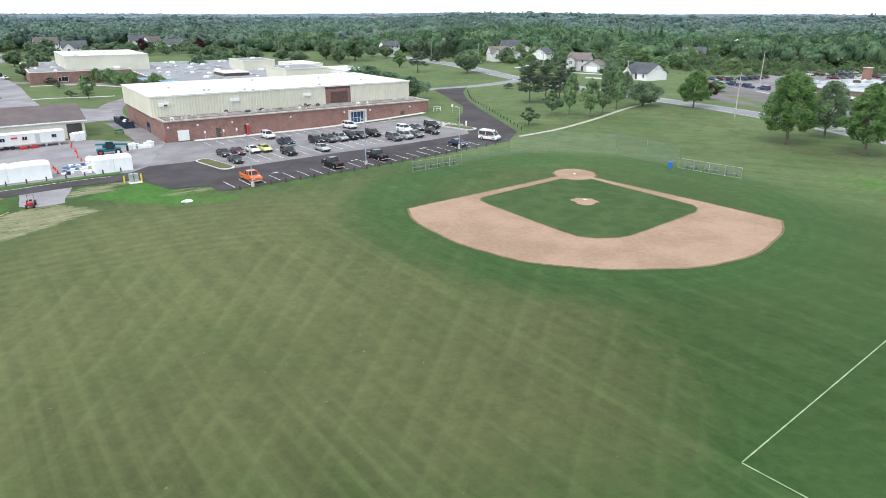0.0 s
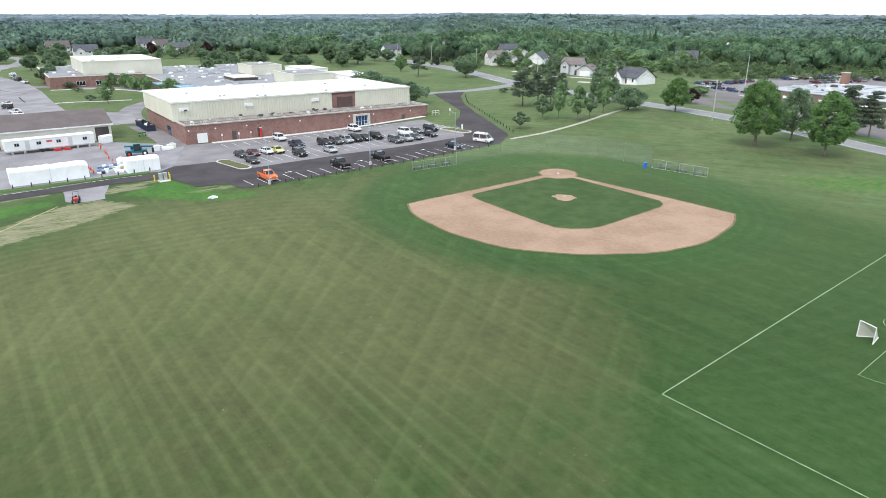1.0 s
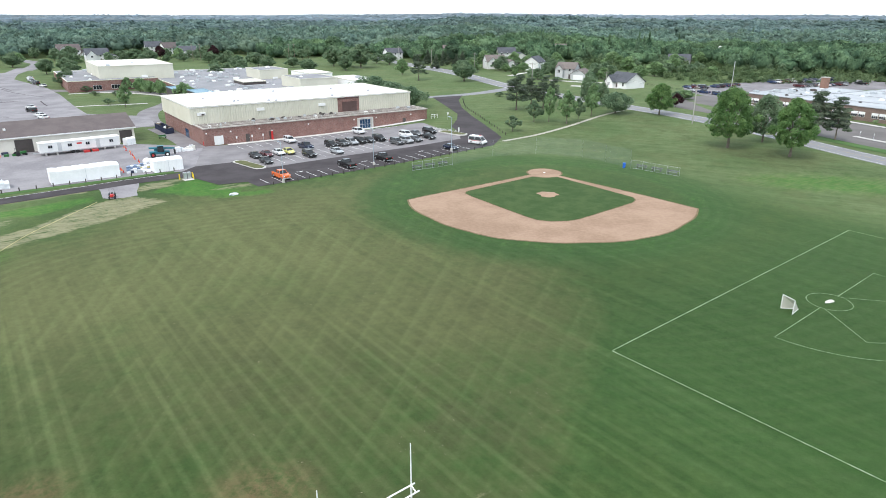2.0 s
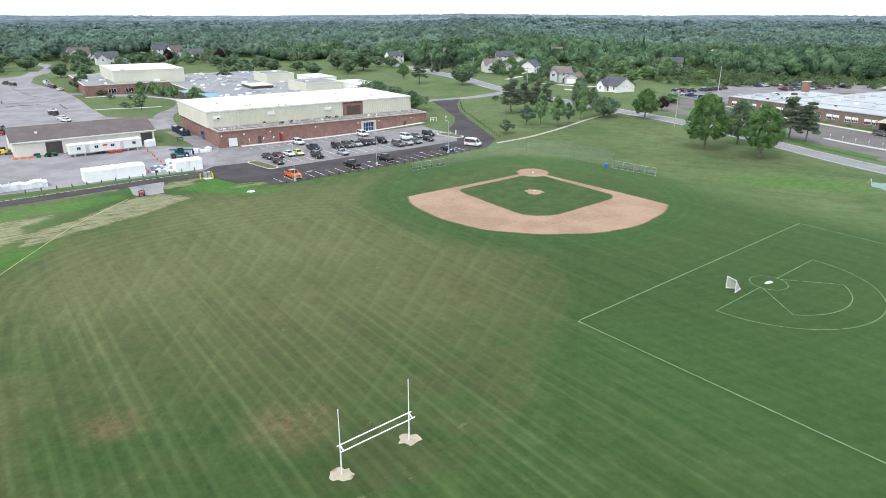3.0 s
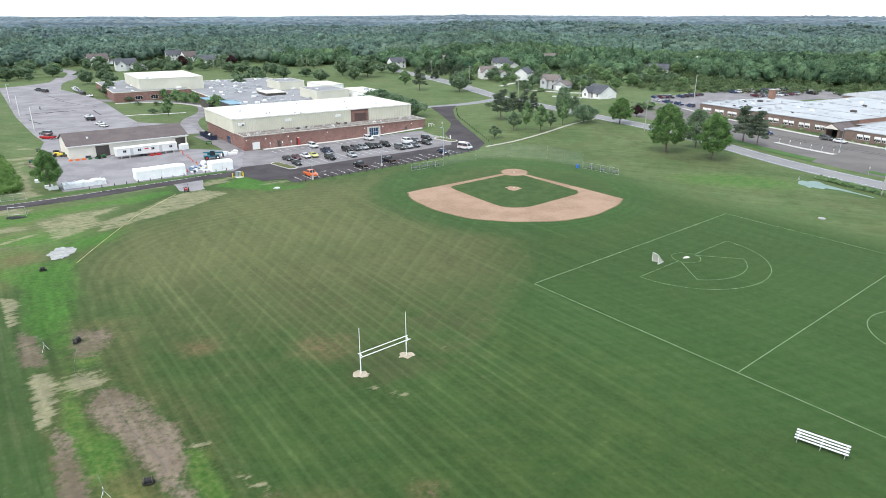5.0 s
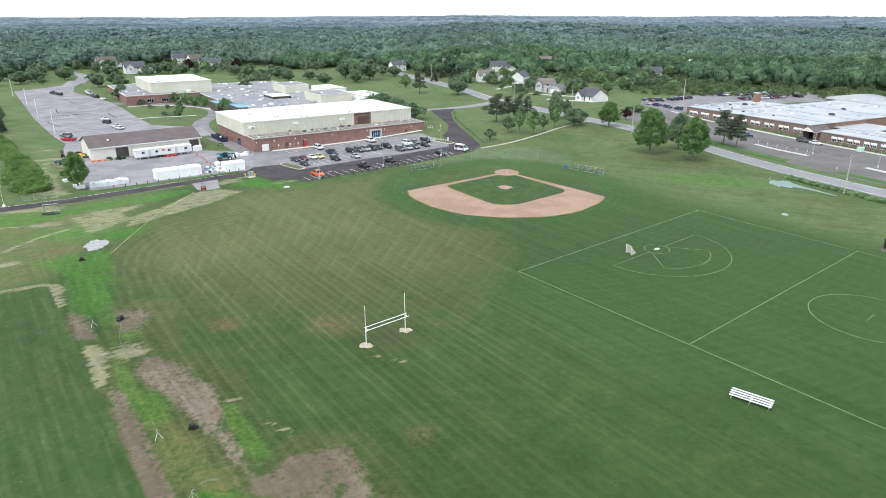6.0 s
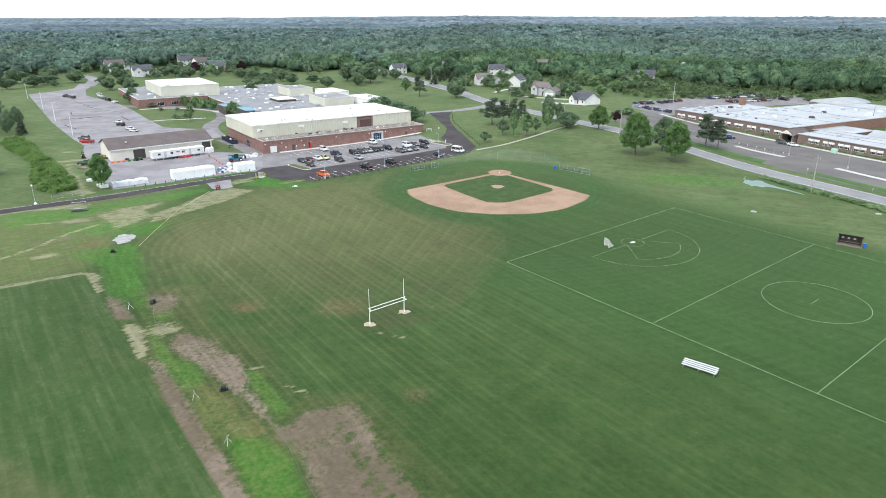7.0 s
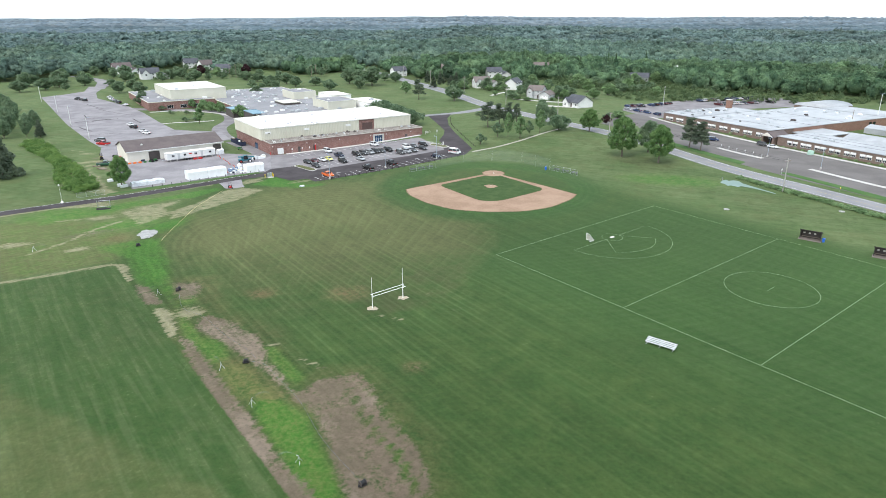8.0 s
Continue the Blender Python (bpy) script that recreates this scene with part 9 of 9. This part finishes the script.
def woods(name, y0, y1, cell, height, radius, sprays, size, seed, mat, label, detail):
    """Rounded crowns, tree beside tree: lumpy masses of foliage with small sprays standing out of them."""
    rng = np.random.default_rng(seed)
    half = 0.78 * (y1 + 150)
    gx, gy = np.meshgrid(np.arange(-half, half, cell), np.arange(y0 * 0.6, y1, cell))
    x = gx.ravel() + rng.uniform(-0.45, 0.45, gx.size) * cell
    y = gy.ravel() + rng.uniform(-0.45, 0.45, gx.size) * cell
    d = np.hypot(x, y)
    keep = wooded(x, y) & (np.abs(x + 12) < 0.72 * (y + 150) + 25) & (d >= y0) & (d < y1)
    x, y = x[keep], y[keep]
    kinds = 8
    temps = []
    for k in range(kinds):
        r2 = np.random.default_rng(100 + seed * 20 + k)
        lumps, c, q = crown_shape(r2, k == 0, detail, k + seed * 11)
        solid, faces, at0 = [], [], 0
        for v, f in lumps:
            solid.append(v)
            faces.append(f + at0)
            at0 += len(v)
        leaf = leaf_quads(r2, c, q * 1.10, sprays, size, 0.82, 0.6, 0.42, 0.25)
        temps.append((np.concatenate(solid), leaf, np.concatenate(faces), np.zeros(len(leaf))))
    kind = rng.integers(1, kinds, len(x))
    stand = np.sin(x / 61 + 0.9 * np.sin(y / 44)) * np.sin(y / 57 + 1) > 0.62
    kind = np.where((stand & (rng.random(len(x)) < 0.16) & (y1 < 600)) | (rng.random(len(x)) < 0.006), 0, kind)
    drop = np.where(wooded(x - 0.25 * 15, y - 15), 0.04, 0.17)
    swell = np.sin(x / 52 + 1 + np.sin(y / 90)) * np.sin(y / 66) * 0.14
    hue = np.clip(rng.normal(0.46, 0.16, len(x)) + 0.20 * np.sin(x / 47 + 2 * np.sin(y / 60)) * np.sin(y / 53 + 1), 0, 1)
    grey = np.clip(rng.normal(0.15, 0.3, len(x)), 0, 1)
    hue = np.where(kind == 0, hue * 0.5, hue)
    parts, tris, tone, base = [], [], [], 0
    sheets, stone = [], []
    for k in range(kinds):
        m = np.nonzero(kind == k)[0]
        a = rng.uniform(0, 2 * math.pi, len(m))[:, None]
        hh = (height * (rng.normal(1.0, 0.15, len(m)) + swell[m]) * (1.12 if k == 0 else 1.0))[:, None]
        rr = (2 * radius * rng.uniform(0.8, 1.25, len(m)))[:, None]
        solid, leaf, faces, lit = temps[k]
        for T, out, tn, shade in ((solid, parts, tone, np.zeros(len(solid))), (leaf, sheets, stone, lit)):
            P = np.empty((len(m), len(T), 3), np.float32)
            P[:, :, 0] = (T[:, 0] * np.cos(a) - T[:, 1] * np.sin(a)) * rr + x[m][:, None]
            P[:, :, 1] = (T[:, 0] * np.sin(a) + T[:, 1] * np.cos(a)) * rr + y[m][:, None]
            P[:, :, 2] = (T[:, 2] - drop[m][:, None]) * hh + lie(x[m], y[m])[:, None]
            out.append(P.reshape(-1, 3))
            q = np.empty((len(m), len(T), 4), np.float32)
            q[:, :, 0], q[:, :, 1], q[:, :, 2], q[:, :, 3] = hue[m][:, None], grey[m][:, None], shade[None], 1
            tn.append(q.reshape(-1, 4))
        tris.append((faces[None] + (base + len(solid) * np.arange(len(m)))[:, None, None]).reshape(-1, 3))
        base += len(solid) * len(m)
    parts, tris, sheets = np.concatenate(parts), np.concatenate(tris), np.concatenate(sheets)
    nq = len(sheets) // 4
    me = bpy.data.meshes.new(name)
    me.vertices.add(len(parts) + len(sheets))
    me.vertices.foreach_set("co", np.concatenate([parts, sheets]).astype(np.float32).ravel())
    me.loops.add(3 * len(tris) + 4 * nq)
    me.loops.foreach_set("vertex_index", np.concatenate([tris.ravel(), len(parts) + np.arange(4 * nq)]).astype(np.int32))
    me.polygons.add(len(tris) + nq)
    me.polygons.foreach_set("loop_start", np.concatenate([3 * np.arange(len(tris)), 3 * len(tris) + 4 * np.arange(nq)]).astype(np.int32))
    at = me.color_attributes.new("tone", "FLOAT_COLOR", "POINT")
    at.data.foreach_set("color", np.concatenate(tone + stone).ravel())
    me.materials.append(mat)
    me.update(calc_edges=True)
    me.shade_smooth()
    return tagged(new(name, me), label, "woodland", kind="stuff")


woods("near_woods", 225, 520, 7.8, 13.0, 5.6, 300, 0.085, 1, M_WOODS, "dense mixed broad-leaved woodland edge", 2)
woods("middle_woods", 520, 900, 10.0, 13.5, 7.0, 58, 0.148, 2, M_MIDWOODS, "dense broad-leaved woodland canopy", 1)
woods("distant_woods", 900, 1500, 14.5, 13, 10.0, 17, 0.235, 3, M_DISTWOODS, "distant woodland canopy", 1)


def far_canopy(name, d0, d1, cell, radius, mat, label, seed):
    """Low domes of tree tops, one beside the other, over a closed sheet."""
    rng = np.random.default_rng(seed)
    r = d0 * (d1 / d0) ** np.linspace(0, 1, 46)
    a = np.linspace(radians(40), radians(140), 200)
    R, A = np.meshgrid(r, a, indexing="ij")
    x, y = R * np.cos(A), R * np.sin(A)
    idx = np.arange(R.size).reshape(R.shape)
    quads = np.stack([idx[:-1, :-1], idx[1:, :-1], idx[1:, 1:], idx[:-1, 1:]], -1).reshape(-1, 4)
    sheet_v = np.stack([x, y, lie(x, y) + 6], -1).reshape(-1, 3)
    tri = np.concatenate([quads[:, :3], quads[:, [0, 2, 3]]])
    n = int((d1 ** 2 - d0 ** 2) / 2 * radians(84) / cell ** 2)
    rr, aa = np.sqrt(rng.uniform(d0 ** 2, d1 ** 2, n)), radians(90) + rng.uniform(-radians(42), radians(42), n)
    px, py = rr * np.cos(aa), rr * np.sin(aa)
    swell = np.sin(px / 170 + 2 * np.sin(py / 260)) * np.sin(py / 150 + px / 400)
    pv, pf = puff()
    size = radius * rng.uniform(0.7, 1.35, n)
    V = pv[None] * size[:, None, None] * np.array((1, 1, 0.42)) * rng.uniform(0.8, 1.15, (n, len(pv), 1))
    V = V + np.stack([px, py, lie(px, py) + 5.5 + 2.5 * swell], 1)[:, None]
    F = (pf[None] + (len(pv) * np.arange(n))[:, None, None]).reshape(-1, 3) + len(sheet_v)
    verts, tris = np.concatenate([sheet_v, V.reshape(-1, 3)]), np.concatenate([tri, F])
    me = bpy.data.meshes.new(name)
    me.vertices.add(len(verts))
    me.vertices.foreach_set("co", verts.astype(np.float32).ravel())
    me.loops.add(3 * len(tris))
    me.loops.foreach_set("vertex_index", tris.astype(np.int32).ravel())
    me.polygons.add(len(tris))
    me.polygons.foreach_set("loop_start", (3 * np.arange(len(tris))).astype(np.int32))
    q = np.clip(rng.normal(0.45, 0.16, n) + 0.22 * swell, 0, 1).repeat(len(pv))
    q = np.concatenate([np.full(len(sheet_v), 0.25), q])
    at = me.color_attributes.new("tone", "FLOAT_COLOR", "POINT")
    at.data.foreach_set("color", np.stack([q, q * 0.3, q, np.ones(len(q))], 1).astype(np.float32).ravel())
    me.materials.append(mat)
    me.update(calc_edges=True)
    tagged(new(name, me), label, "woodland", kind="stuff")


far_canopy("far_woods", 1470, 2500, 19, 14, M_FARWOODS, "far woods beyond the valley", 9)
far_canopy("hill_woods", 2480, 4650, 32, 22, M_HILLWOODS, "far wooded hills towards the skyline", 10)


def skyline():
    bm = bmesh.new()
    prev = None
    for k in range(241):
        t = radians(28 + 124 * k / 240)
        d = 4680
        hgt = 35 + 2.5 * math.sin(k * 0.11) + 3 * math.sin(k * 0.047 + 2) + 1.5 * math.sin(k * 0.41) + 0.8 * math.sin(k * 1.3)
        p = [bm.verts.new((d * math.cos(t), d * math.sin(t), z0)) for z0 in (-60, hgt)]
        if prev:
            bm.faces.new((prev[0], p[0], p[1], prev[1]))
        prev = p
    # flat backdrop sheet, coloured as a hazy ridge
    piece("backdrop", bm, M_RIDGE, "far ridge on the skyline with blue haze painted in", "hills", kind="structure")


skyline()
